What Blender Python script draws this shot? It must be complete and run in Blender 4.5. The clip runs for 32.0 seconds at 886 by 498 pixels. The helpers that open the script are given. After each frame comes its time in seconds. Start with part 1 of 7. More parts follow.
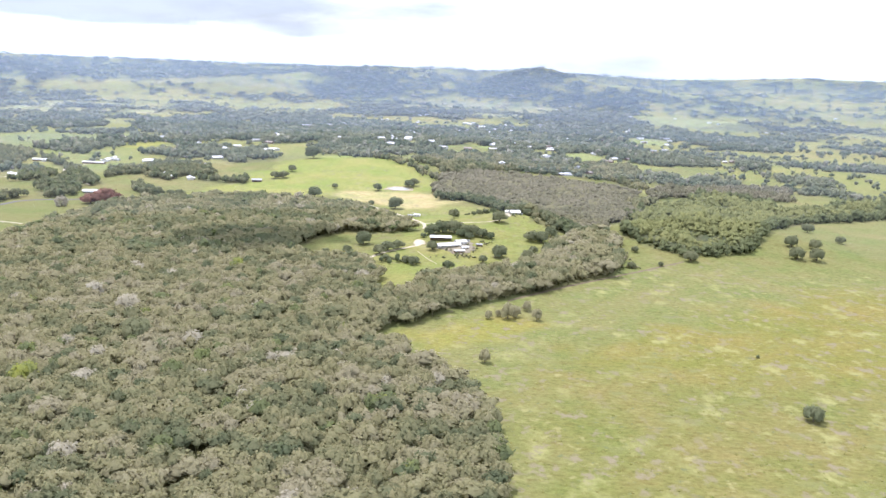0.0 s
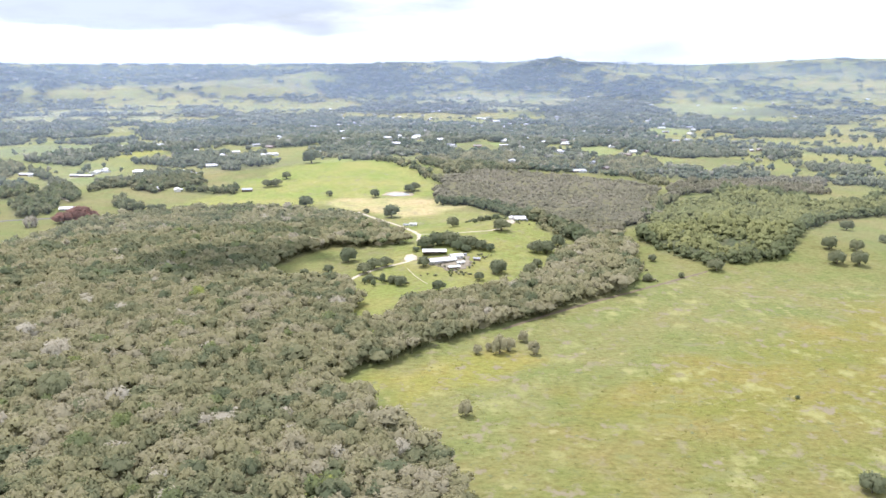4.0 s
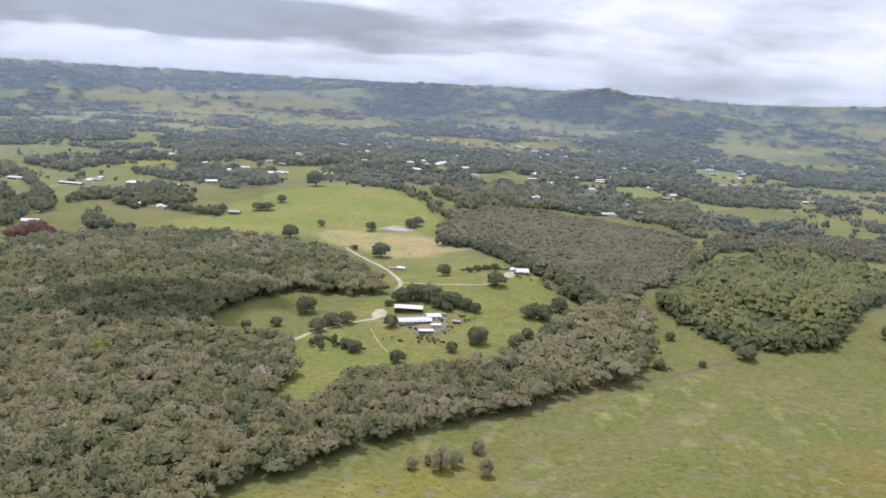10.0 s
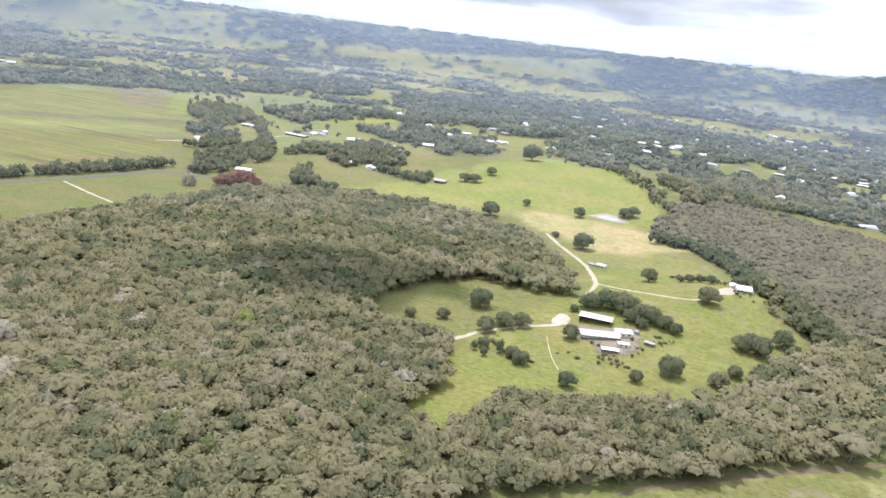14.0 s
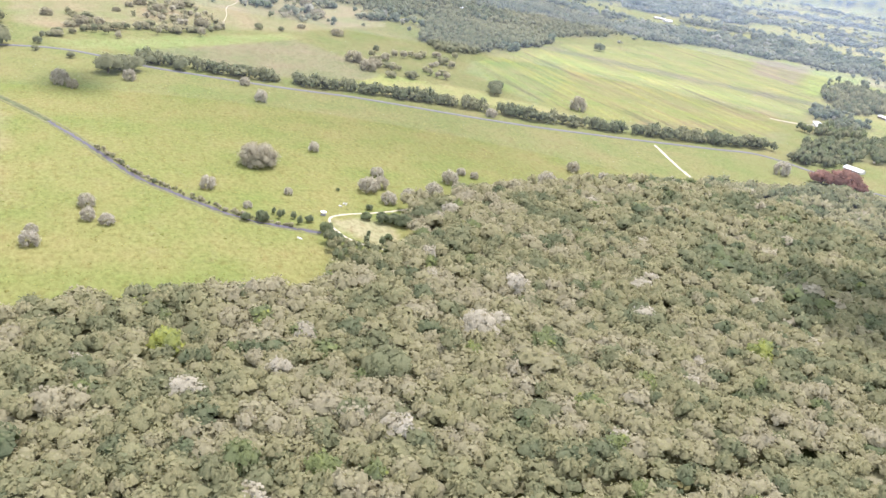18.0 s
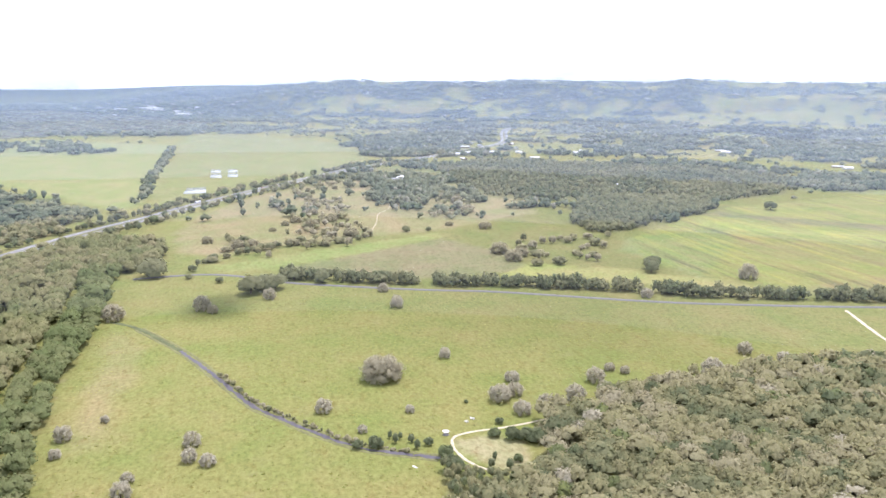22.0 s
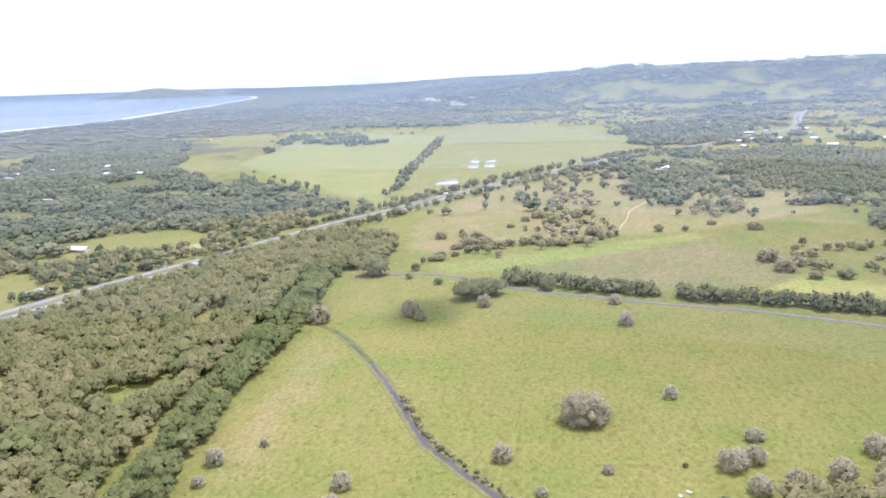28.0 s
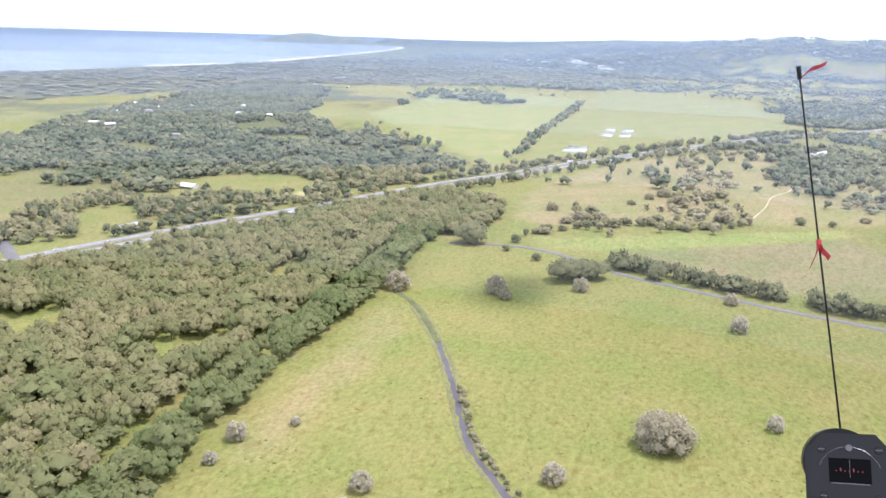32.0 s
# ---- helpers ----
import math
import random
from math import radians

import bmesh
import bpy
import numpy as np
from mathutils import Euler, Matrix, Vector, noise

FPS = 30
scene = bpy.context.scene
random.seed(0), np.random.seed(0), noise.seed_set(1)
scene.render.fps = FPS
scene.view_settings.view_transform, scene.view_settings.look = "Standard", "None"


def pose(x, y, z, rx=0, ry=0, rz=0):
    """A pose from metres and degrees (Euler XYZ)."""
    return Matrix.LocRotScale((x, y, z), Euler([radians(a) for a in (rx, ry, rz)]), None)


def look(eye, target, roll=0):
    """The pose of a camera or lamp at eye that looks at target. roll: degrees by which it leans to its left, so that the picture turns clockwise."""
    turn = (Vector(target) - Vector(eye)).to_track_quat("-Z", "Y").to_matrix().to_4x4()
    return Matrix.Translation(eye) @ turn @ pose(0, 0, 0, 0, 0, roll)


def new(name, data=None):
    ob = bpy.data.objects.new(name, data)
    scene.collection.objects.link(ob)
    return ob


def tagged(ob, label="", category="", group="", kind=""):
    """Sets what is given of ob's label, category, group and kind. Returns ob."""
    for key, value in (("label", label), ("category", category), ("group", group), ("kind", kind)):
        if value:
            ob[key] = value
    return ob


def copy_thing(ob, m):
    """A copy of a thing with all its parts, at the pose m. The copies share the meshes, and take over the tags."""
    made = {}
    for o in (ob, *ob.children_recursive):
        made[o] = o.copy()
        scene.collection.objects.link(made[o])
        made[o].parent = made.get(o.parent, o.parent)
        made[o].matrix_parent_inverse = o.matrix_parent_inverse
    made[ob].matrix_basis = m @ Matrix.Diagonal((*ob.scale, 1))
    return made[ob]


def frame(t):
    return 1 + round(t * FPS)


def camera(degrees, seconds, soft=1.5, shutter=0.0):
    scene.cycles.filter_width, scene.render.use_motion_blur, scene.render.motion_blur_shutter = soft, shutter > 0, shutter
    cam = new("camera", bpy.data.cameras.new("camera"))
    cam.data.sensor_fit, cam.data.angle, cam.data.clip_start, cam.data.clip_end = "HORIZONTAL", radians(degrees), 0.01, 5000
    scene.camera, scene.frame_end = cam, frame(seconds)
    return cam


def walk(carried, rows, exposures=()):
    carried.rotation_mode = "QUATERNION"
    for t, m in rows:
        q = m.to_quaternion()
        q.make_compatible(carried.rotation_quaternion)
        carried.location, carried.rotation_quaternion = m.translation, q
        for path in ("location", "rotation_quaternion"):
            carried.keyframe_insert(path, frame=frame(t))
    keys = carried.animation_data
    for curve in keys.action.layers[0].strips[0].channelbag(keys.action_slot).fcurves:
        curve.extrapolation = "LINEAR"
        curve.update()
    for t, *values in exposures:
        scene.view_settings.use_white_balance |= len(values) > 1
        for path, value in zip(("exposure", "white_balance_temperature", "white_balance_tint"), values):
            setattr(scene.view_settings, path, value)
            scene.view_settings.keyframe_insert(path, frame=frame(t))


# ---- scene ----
cam = camera(56.5, 32.0, 1.55)
PATH = [
    (0, (1.909, 1.041, 210.689), (1.904, 2.998, 210.277), 2.2),
    (0.5, (6.11, 14.81, 210.656), (6.05, 16.766, 210.244), 2.0),
    (1, (10.65, 27.968, 210.621), (10.578, 29.922, 210.203), 2.0),
    (1.5, (15.754, 41.259, 211.025), (15.584, 43.209, 210.614), 2.3),
    (2, (20.965, 54.681, 211.471), (20.746, 56.627, 211.064), 2.0),
    (2.5, (25.841, 68.312, 212.017), (25.617, 70.257, 211.609), 2.1),
    (3, (29.891, 82.233, 212.429), (29.669, 84.178, 212.021), 2.1),
    (3.5, (33.624, 95.758, 212.743), (33.483, 97.709, 212.33), 1.0),
    (4, (37.843, 108.719, 213.01), (37.774, 110.672, 212.583), 0.0),
    (4.5, (42.408, 121.22, 213.247), (42.342, 123.173, 212.819), -0.1),
    (6.5, (62.803, 173.04, 214.722), (62.641, 174.994, 214.329), -0.4),
    (7, (67.65, 186.683, 214.883), (67.456, 188.637, 214.501), -0.2),
    (7.5, (72.323, 200.149, 215.079), (72.103, 202.102, 214.707), 0.3),
    (8, (76.915, 213.159, 215.297), (76.695, 215.112, 214.926), 0.4),
    (8.5, (81.019, 226.325, 215.598), (80.805, 228.279, 215.229), 0.5),
    (9, (85.355, 239.594, 215.891), (85.169, 241.551, 215.521), 1.7),
    (9.5, (89.669, 252.82, 216.088), (89.492, 254.777, 215.715), 2.5),
    (10, (93.793, 265.892, 216.223), (93.615, 267.847, 215.845), 3.5),
    (10.5, (97.772, 279.054, 216.516), (97.533, 281.002, 216.132), 5.7),
    (11, (101.238, 292.53, 216.796), (100.943, 294.468, 216.402), 7.5),
    (11.5, (104.337, 306.149, 216.868), (103.974, 308.069, 216.439), 8.8),
    (12, (107.0, 319.5, 216.922), (106.572, 321.39, 216.43), 8.0),
    (12.5, (107.131, 333.187, 217.533), (106.625, 335.073, 217.098), 9.0),
    (13, (106.921, 346.121, 217.887), (106.399, 348.001, 217.449), 8.5),
    (13.5, (106.586, 358.449, 218.089), (105.985, 360.3, 217.629), 7.6),
    (15.5, (102.326, 405.171, 221.544), (101.184, 406.711, 220.974), 6.5),
    (16, (101.594, 415.588, 222.033), (100.236, 416.979, 221.564), 9.7),
    (16.5, (97.852, 426.443, 222.376), (96.456, 427.737, 221.763), 13.0),
    (17, (93.407, 437.14, 222.499), (91.977, 438.391, 221.875), 14.2),
    (17.5, (89.242, 447.494, 222.413), (87.695, 448.548, 221.708), 13.1),
    (18, (85.042, 458.664, 222.352), (83.4, 459.509, 221.583), 9.9),
    (18.5, (80.585, 469.084, 222.214), (78.868, 469.811, 221.49), 8.0),
    (19, (75.618, 478.434, 221.998), (73.811, 479.015, 221.367), 7.4),
    (19.5, (69.277, 486.75, 221.975), (67.41, 487.171, 221.392), 4.2),
    (20, (62.017, 494.203, 221.847), (60.16, 494.714, 221.308), 2.7),
    (20.5, (54.985, 501.21, 221.622), (53.13, 501.732, 221.084), 2.2),
    (21, (47.66, 508.293, 221.648), (45.805, 508.849, 221.15), 1.9),
    (21.5, (39.886, 515.503, 221.397), (37.973, 515.937, 221.007), 0.3),
    (22, (31.839, 522.018, 221.141), (29.926, 522.449, 220.75), 0.4),
    (22.5, (23.457, 528.527, 220.486), (21.537, 528.908, 220.075), 0.1),
    (23, (15.309, 534.603, 219.97), (13.375, 534.817, 219.51), -0.7),
    (23.5, (7.245, 540.039, 219.121), (5.307, 540.183, 218.648), -1.1),
    (24, (-1.688, 545.378, 218.302), (-3.628, 545.372, 217.819), -2.3),
    (24.5, (-10.902, 550.707, 217.621), (-12.838, 550.587, 217.136), -3.1),
    (25, (-19.971, 555.739, 216.905), (-21.906, 555.571, 216.43), -3.5),
    (25.5, (-28.769, 560.232, 216.177), (-30.705, 560.059, 215.703), -3.7),
    (27.5, (-64.946, 578.8, 213.935), (-66.894, 578.596, 213.529), -2.0),
    (28, (-74.614, 583.074, 213.219), (-76.557, 582.835, 212.809), -1.9),
    (28.5, (-83.692, 586.779, 212.553), (-85.622, 586.508, 212.107), -1.8),
    (29, (-92.176, 590.545, 211.757), (-94.09, 590.268, 211.246), -1.3),
    (29.5, (-100.823, 593.91, 210.4), (-102.733, 593.639, 209.871), -0.9),
    (30, (-110.908, 597.298, 209.137), (-112.818, 597.028, 208.605), -0.8),
    (30.5, (-120.66, 600.475, 207.946), (-122.545, 600.174, 207.348), 0.1),
    (31, (-130.14, 603.491, 207.205), (-132.005, 603.078, 206.613), 0.5),
    (31.5, (-139.356, 606.542, 206.56), (-141.209, 606.035, 206.002), 1.6),
    (32, (-149.468, 608.591, 206.15), (-151.322, 608.034, 205.649), 1.6),
]
walk(cam, [(t, look(eye, target, roll)) for t, eye, target, roll in PATH],
     [(0, 0.31, 5980, 16.0), (2, 0.19, 5980, 16.0), (4, 0.3, 6020, 16.0), (7, 0.19, 6120, 17.0), (8, 0.11, 6120, 17.0), (9, -0.54, 6120, 17.0), (10, -0.54, 6120, 17.0), (11, -0.33, 6120, 17.0), (12, 0.17, 6040, 17.0), (13, 0.07, 6040, 17.0), (16, 0.3, 6120, 17.0), (18, 0.6, 6120, 17.0), (19, 0.65, 6120, 17.0), (21, 0.55, 6120, 17.0), (23, 0.32, 6120, 17.0), (25, 0.51, 6120, 17.0), (28, 0.37, 6120, 17.0), (30, 0.6, 6120, 17.0), (32, 0.5, 6120, 17.0)])

# ---- light ----
SUN_EL, SUN_AZ = radians(68), (-0.62, 0.78)          # the sun's height, and the way to it over the ground
world = bpy.data.worlds.new("sky")
scene.world = world
world.use_nodes = True
wn, wl = world.node_tree.nodes, world.node_tree.links
wn.clear()
sky = wn.new("ShaderNodeTexSky")
sky.sky_type, sky.sun_disc = "NISHITA", False
sky.sun_elevation, sky.sun_rotation = SUN_EL, math.atan2(SUN_AZ[0], SUN_AZ[1])
sky.air_density, sky.dust_density = 1.0, 2.0
where = wn.new("ShaderNodeTexCoord")
sep = wn.new("ShaderNodeSeparateXYZ")
wl.new(where.outputs["Generated"], sep.inputs[0])
lift = wn.new("ShaderNodeMath")
lift.operation = "MAXIMUM"
lift.inputs[1].default_value = 0.0
wl.new(sep.outputs[2], lift.inputs[0])
lift2 = wn.new("ShaderNodeMath")
lift2.operation = "ADD"
lift2.inputs[1].default_value = 0.20
wl.new(lift.outputs[0], lift2.inputs[0])
flat = wn.new("ShaderNodeCombineXYZ")
for axis in (0, 1):
    d = wn.new("ShaderNodeMath")
    d.operation = "DIVIDE"
    wl.new(sep.outputs[axis], d.inputs[0])
    wl.new(lift2.outputs[0], d.inputs[1])
    wl.new(d.outputs[0], flat.inputs[axis])
puffs = wn.new("ShaderNodeTexNoise")
puffs.inputs["Scale"].default_value, puffs.inputs["Detail"].default_value, puffs.inputs["Roughness"].default_value = 0.85, 11, 0.62
wl.new(flat.outputs[0], puffs.inputs["Vector"])
cover = wn.new("ShaderNodeValToRGB")
cover.color_ramp.elements[0].position, cover.color_ramp.elements[1].position = 0.30, 0.55
cover.color_ramp.elements[0].color, cover.color_ramp.elements[1].color = (0.30, 0.30, 0.30, 1), (1, 1, 1, 1)
wl.new(puffs.outputs[0], cover.inputs[0])
belly = wn.new("ShaderNodeTexNoise")
belly.inputs["Scale"].default_value, belly.inputs["Detail"].default_value = 0.65, 10
shift = wn.new("ShaderNodeVectorMath")
shift.operation = "ADD"
shift.inputs[1].default_value = (3.7, 9.1, 0)
wl.new(flat.outputs[0], shift.inputs[0])
wl.new(shift.outputs[0], belly.inputs["Vector"])
grey = wn.new("ShaderNodeValToRGB")
grey.color_ramp.elements[0].position, grey.color_ramp.elements[1].position = 0.37, 0.53
grey.color_ramp.elements[0].color, grey.color_ramp.elements[1].color = (0.47, 0.52, 0.60, 1), (0.95, 1.0, 1.09, 1)
bank = wn.new("ShaderNodeVectorMath")            # a grey bank of cloud to the north-west
bank.operation = "DOT_PRODUCT"
bank.inputs[1].default_value = Vector((-0.45, 0.88, 0.15)).normalized()
wl.new(where.outputs["Generated"], bank.inputs[0])
heavy = wn.new("ShaderNodeMapRange")
heavy.interpolation_type = "SMOOTHSTEP"
for k, v in ((1, 0.86), (2, 0.99), (3, 0.11), (4, 0.03)):
    heavy.inputs[k].default_value = v
wl.new(bank.outputs["Value"], heavy.inputs[0])
weigh = wn.new("ShaderNodeMath")
weigh.operation = "ADD"
wl.new(belly.outputs[0], weigh.inputs[0])
wl.new(heavy.outputs[0], weigh.inputs[1])
# a long flat bank lies a few degrees over the ranges, from north to west
low_edge, top_edge = wn.new("ShaderNodeMapRange"), wn.new("ShaderNodeMapRange")
ruffle = wn.new("ShaderNodeTexNoise")
ruffle.inputs["Scale"].default_value, ruffle.inputs["Detail"].default_value = 5.0, 8
squash = wn.new("ShaderNodeMapping")
squash.inputs["Scale"].default_value = (1, 1, 7)
wl.new(where.outputs["Generated"], squash.inputs[0])
wl.new(squash.outputs[0], ruffle.inputs["Vector"])
level = wn.new("ShaderNodeMath")
level.operation = "MULTIPLY_ADD"
level.inputs[1].default_value = 0.055
wl.new(ruffle.outputs[0], level.inputs[0])
wl.new(sep.outputs[2], level.inputs[2])
for n, ends in ((low_edge, (0.062, 0.074, 0, 1)), (top_edge, (0.098, 0.125, 1, 0))):
    n.interpolation_type = "SMOOTHSTEP"
    for k, v in enumerate(ends):
        n.inputs[k + 1].default_value = v
    wl.new(level.outputs[0], n.inputs[0])
side_on = wn.new("ShaderNodeVectorMath")
side_on.operation = "DOT_PRODUCT"
side_on.inputs[1].default_value = Vector((-0.42, 0.90, 0.06)).normalized()
wl.new(where.outputs["Generated"], side_on.inputs[0])
reach = wn.new("ShaderNodeMapRange")
reach.interpolation_type = "SMOOTHSTEP"
for k, v in ((1, 0.85), (2, 0.92), (3, 0.0), (4, -0.20)):
    reach.inputs[k].default_value = v
wl.new(side_on.outputs["Value"], reach.inputs[0])
band = wn.new("ShaderNodeMath")
band.operation = "MULTIPLY"
wl.new(low_edge.outputs[0], band.inputs[0])
wl.new(top_edge.outputs[0], band.inputs[1])
banked = wn.new("ShaderNodeMath")
banked.operation = "MULTIPLY_ADD"
wl.new(band.outputs[0], banked.inputs[0])
wl.new(reach.outputs[0], banked.inputs[1])
wl.new(weigh.outputs[0], banked.inputs[2])
wl.new(banked.outputs[0], grey.inputs[0])
bg_sky, bg_cloud, blend, out = wn.new("ShaderNodeBackground"), wn.new("ShaderNodeBackground"), wn.new("ShaderNodeMixShader"), wn.new("ShaderNodeOutputWorld")
bg_sky.inputs[1].default_value, bg_cloud.inputs[1].default_value = 0.10, 1.42
wl.new(sky.outputs[0], bg_sky.inputs[0])
wl.new(grey.outputs[0], bg_cloud.inputs[0])
wl.new(cover.outputs[0], blend.inputs[0])
wl.new(bg_sky.outputs[0], blend.inputs[1])
wl.new(bg_cloud.outputs[0], blend.inputs[2])
wl.new(blend.outputs[0], out.inputs[0])

sun = new("sun", bpy.data.lights.new("sun", "SUN"))
sun.data.energy, sun.data.angle, sun.data.color = 3.4, radians(2.0), (1.0, 0.93, 0.915)
sun.matrix_world = look((0, 0, 0), (-SUN_AZ[0] * math.cos(SUN_EL), -SUN_AZ[1] * math.cos(SUN_EL), -math.sin(SUN_EL)))


# ---- materials ----
def material(name, rough=0.8, metal=0.0):
    m = bpy.data.materials.new(name)
    m.use_nodes = True
    b = m.node_tree.nodes["Principled BSDF"]
    b.inputs["Roughness"].default_value, b.inputs["Metallic"].default_value = rough, metal
    return m, m.node_tree.nodes, m.node_tree.links, b


def mixed(nodes, links, kind, fac, a, b):
    n = nodes.new("ShaderNodeMix")
    n.data_type, n.blend_type = "RGBA", kind
    for sock, v in ((n.inputs[0], fac), (n.inputs[6], a), (n.inputs[7], b)):
        if hasattr(v, "is_linked"):
            links.new(v, sock)
        elif isinstance(v, tuple):
            sock.default_value = (*v, 1)
        else:
            sock.default_value = v
    return n.outputs[2]


def noise_of(nodes, links, scale, detail=4, low=0.35, high=0.65, a=(0, 0, 0), b=(1, 1, 1), stretch=(1, 1, 1), rough=0.55):
    co, mp, tx, rp = nodes.new("ShaderNodeTexCoord"), nodes.new("ShaderNodeMapping"), nodes.new("ShaderNodeTexNoise"), nodes.new("ShaderNodeValToRGB")
    mp.inputs["Scale"].default_value = stretch
    tx.inputs["Scale"].default_value, tx.inputs["Detail"].default_value, tx.inputs["Roughness"].default_value = scale, detail, rough
    rp.color_ramp.elements[0].position, rp.color_ramp.elements[1].position = low, high
    rp.color_ramp.elements[0].color, rp.color_ramp.elements[1].color = (*a, 1), (*b, 1)
    links.new(co.outputs["Object"], mp.inputs[0])
    links.new(mp.outputs[0], tx.inputs["Vector"])
    links.new(tx.outputs[0], rp.inputs[0])
    return rp.outputs[0]


def bumped(nodes, links, b, height, strength, distance):
    n = nodes.new("ShaderNodeBump")
    n.inputs["Strength"].default_value, n.inputs["Distance"].default_value = strength, distance
    links.new(height, n.inputs["Height"])
    links.new(n.outputs[0], b.inputs["Normal"])


def foliage(name, stops, spread=0.35):
    """Leaves: the colour runs along the stops by the tree's own tint, and varies from leaf clump to leaf clump."""
    m, nodes, links, b = material(name, 0.62)
    b.inputs["Specular IOR Level"].default_value = 0.06
    at = nodes.new("ShaderNodeAttribute")
    at.attribute_name = "tint"
    rp = nodes.new("ShaderNodeValToRGB")
    e = rp.color_ramp.elements
    while len(e) < len(stops):
        e.new(0.5)
    for el, (p, c) in zip(e, stops):
        el.position, el.color = p, (*c, 1)
    geo, info = nodes.new("ShaderNodeNewGeometry"), nodes.new("ShaderNodeObjectInfo")
    add = nodes.new("ShaderNodeMath")
    add.operation = "MULTIPLY_ADD"
    add.inputs[1].default_value, add.inputs[2].default_value = 0.08, -0.04
    links.new(info.outputs["Random"], add.inputs[0])
    tot = nodes.new("ShaderNodeMath")
    tot.operation = "ADD"
    links.new(at.outputs["Fac"], tot.inputs[0])
    links.new(add.outputs[0], tot.inputs[1])
    links.new(tot.outputs[0], rp.inputs[0])
    var = nodes.new("ShaderNodeMapRange")
    var.inputs[3].default_value, var.inputs[4].default_value = 1 - spread, 1 + spread
    links.new(geo.outputs["Random Per Island"], var.inputs[0])
    rgb = nodes.new("ShaderNodeCombineColor")
    for k in range(3):
        links.new(var.outputs[0], rgb.inputs[k])
    c = mixed(nodes, links, "MULTIPLY", 1.0, rp.outputs[0], rgb.outputs[0])
    clumps = noise_of(nodes, links, 1.15, 6, 0.35, 0.60, (0.80, 0.81, 0.79), (1.14, 1.13, 1.08), (1, 1, 1.2), 0.75)
    c = mixed(nodes, links, "MULTIPLY", 0.8, c, clumps)
    bumped(nodes, links, b, clumps, 0.4, 0.8)
    links.new(c, b.inputs["Base Color"])
    tr, mx, o = nodes.new("ShaderNodeBsdfTranslucent"), nodes.new("ShaderNodeMixShader"), nodes["Material Output"]
    mx.inputs[0].default_value = 0.50
    links.new(c, tr.inputs[0])
    links.new(b.outputs[0], mx.inputs[1])
    links.new(tr.outputs[0], mx.inputs[2])
    links.new(mx.outputs[0], o.inputs[0])
    return m


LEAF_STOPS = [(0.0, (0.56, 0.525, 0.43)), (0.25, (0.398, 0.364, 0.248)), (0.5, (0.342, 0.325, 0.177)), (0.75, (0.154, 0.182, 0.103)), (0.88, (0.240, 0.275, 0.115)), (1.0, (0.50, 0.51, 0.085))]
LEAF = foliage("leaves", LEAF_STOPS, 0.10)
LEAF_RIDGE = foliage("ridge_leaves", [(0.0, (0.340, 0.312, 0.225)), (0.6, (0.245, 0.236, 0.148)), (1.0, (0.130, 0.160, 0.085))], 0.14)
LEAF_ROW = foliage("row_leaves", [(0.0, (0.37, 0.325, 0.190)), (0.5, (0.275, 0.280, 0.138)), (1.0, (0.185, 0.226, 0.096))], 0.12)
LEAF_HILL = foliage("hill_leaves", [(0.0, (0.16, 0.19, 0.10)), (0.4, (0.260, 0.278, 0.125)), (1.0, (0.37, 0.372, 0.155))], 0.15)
# the same leaves for far stands, with the blue of distance haze mixed in
LEAF_HAZED = foliage("leaves_hazed", [(p, (r * 0.93, g, b * 1.14)) for p, (r, g, b) in LEAF_STOPS], 0.10)


def plain(name, colour, rough=0.8, metal=0.0, grain=3.0, depth=0.25, bump=0.0, stretch=(1, 1, 1)):
    m, nodes, links, b = material(name, rough, metal)
    n1 = noise_of(nodes, links, grain, 5, 0.3, 0.7, tuple(1 - depth for _ in range(3)), (1, 1, 1), stretch)
    n2 = noise_of(nodes, links, grain * 0.13, 3, 0.3, 0.7, tuple(1 - depth * 0.7 for _ in range(3)), (1, 1, 1))
    c = mixed(nodes, links, "MULTIPLY", 1.0, mixed(nodes, links, "MULTIPLY", 1.0, colour, n1), n2)
    links.new(c, b.inputs["Base Color"])
    if bump:
        bumped(nodes, links, b, n1, 0.5, bump)
    return m


BARK = plain("bark", (0.23, 0.19, 0.15), 0.9, 0, 4, 0.5, 0.05, (1, 1, 0.3))
DIRT = plain("pale_gravel", (0.64, 0.56, 0.40), 0.95, 0, 0.6, 0.35, 0.03)
SANDY = plain("bare_sand", (0.50, 0.42, 0.26), 0.95, 0, 0.35, 0.4, 0.05)
BEACH = plain("beach_sand", (0.75, 0.70, 0.58), 0.95, 0, 0.05, 0.2)
ASPHALT = plain("asphalt", (0.165, 0.16, 0.155), 0.9, 0, 0.8, 0.3, 0.01)
CONCRETE = plain("motorway_concrete", (0.25, 0.245, 0.24), 0.85, 0, 0.5, 0.25, 0.01)
WHITE_LINE = plain("road_paint", (0.8, 0.8, 0.78), 0.7, 0, 2, 0.2)
ROOF_WHITE = plain("white_roof_sheet", (0.88, 0.88, 0.86), 0.45, 0.0, 0.9, 0.2, 0.02, (6, 1, 1))
ROOF_GREY = plain("grey_roof_sheet", (0.45, 0.46, 0.47), 0.5, 0.1, 0.9, 0.3, 0.02, (6, 1, 1))
ROOF_RED = plain("red_roof_tile", (0.45, 0.16, 0.09), 0.8, 0, 2.5, 0.35, 0.03)
ROOF_RUST = plain("weathered_roof_sheet", (0.40, 0.33, 0.27), 0.7, 0, 0.9, 0.45, 0.02, (6, 1, 1))
WALL_WHITE = plain("painted_wall", (0.72, 0.70, 0.64), 0.8, 0, 1.5, 0.2, 0.01)
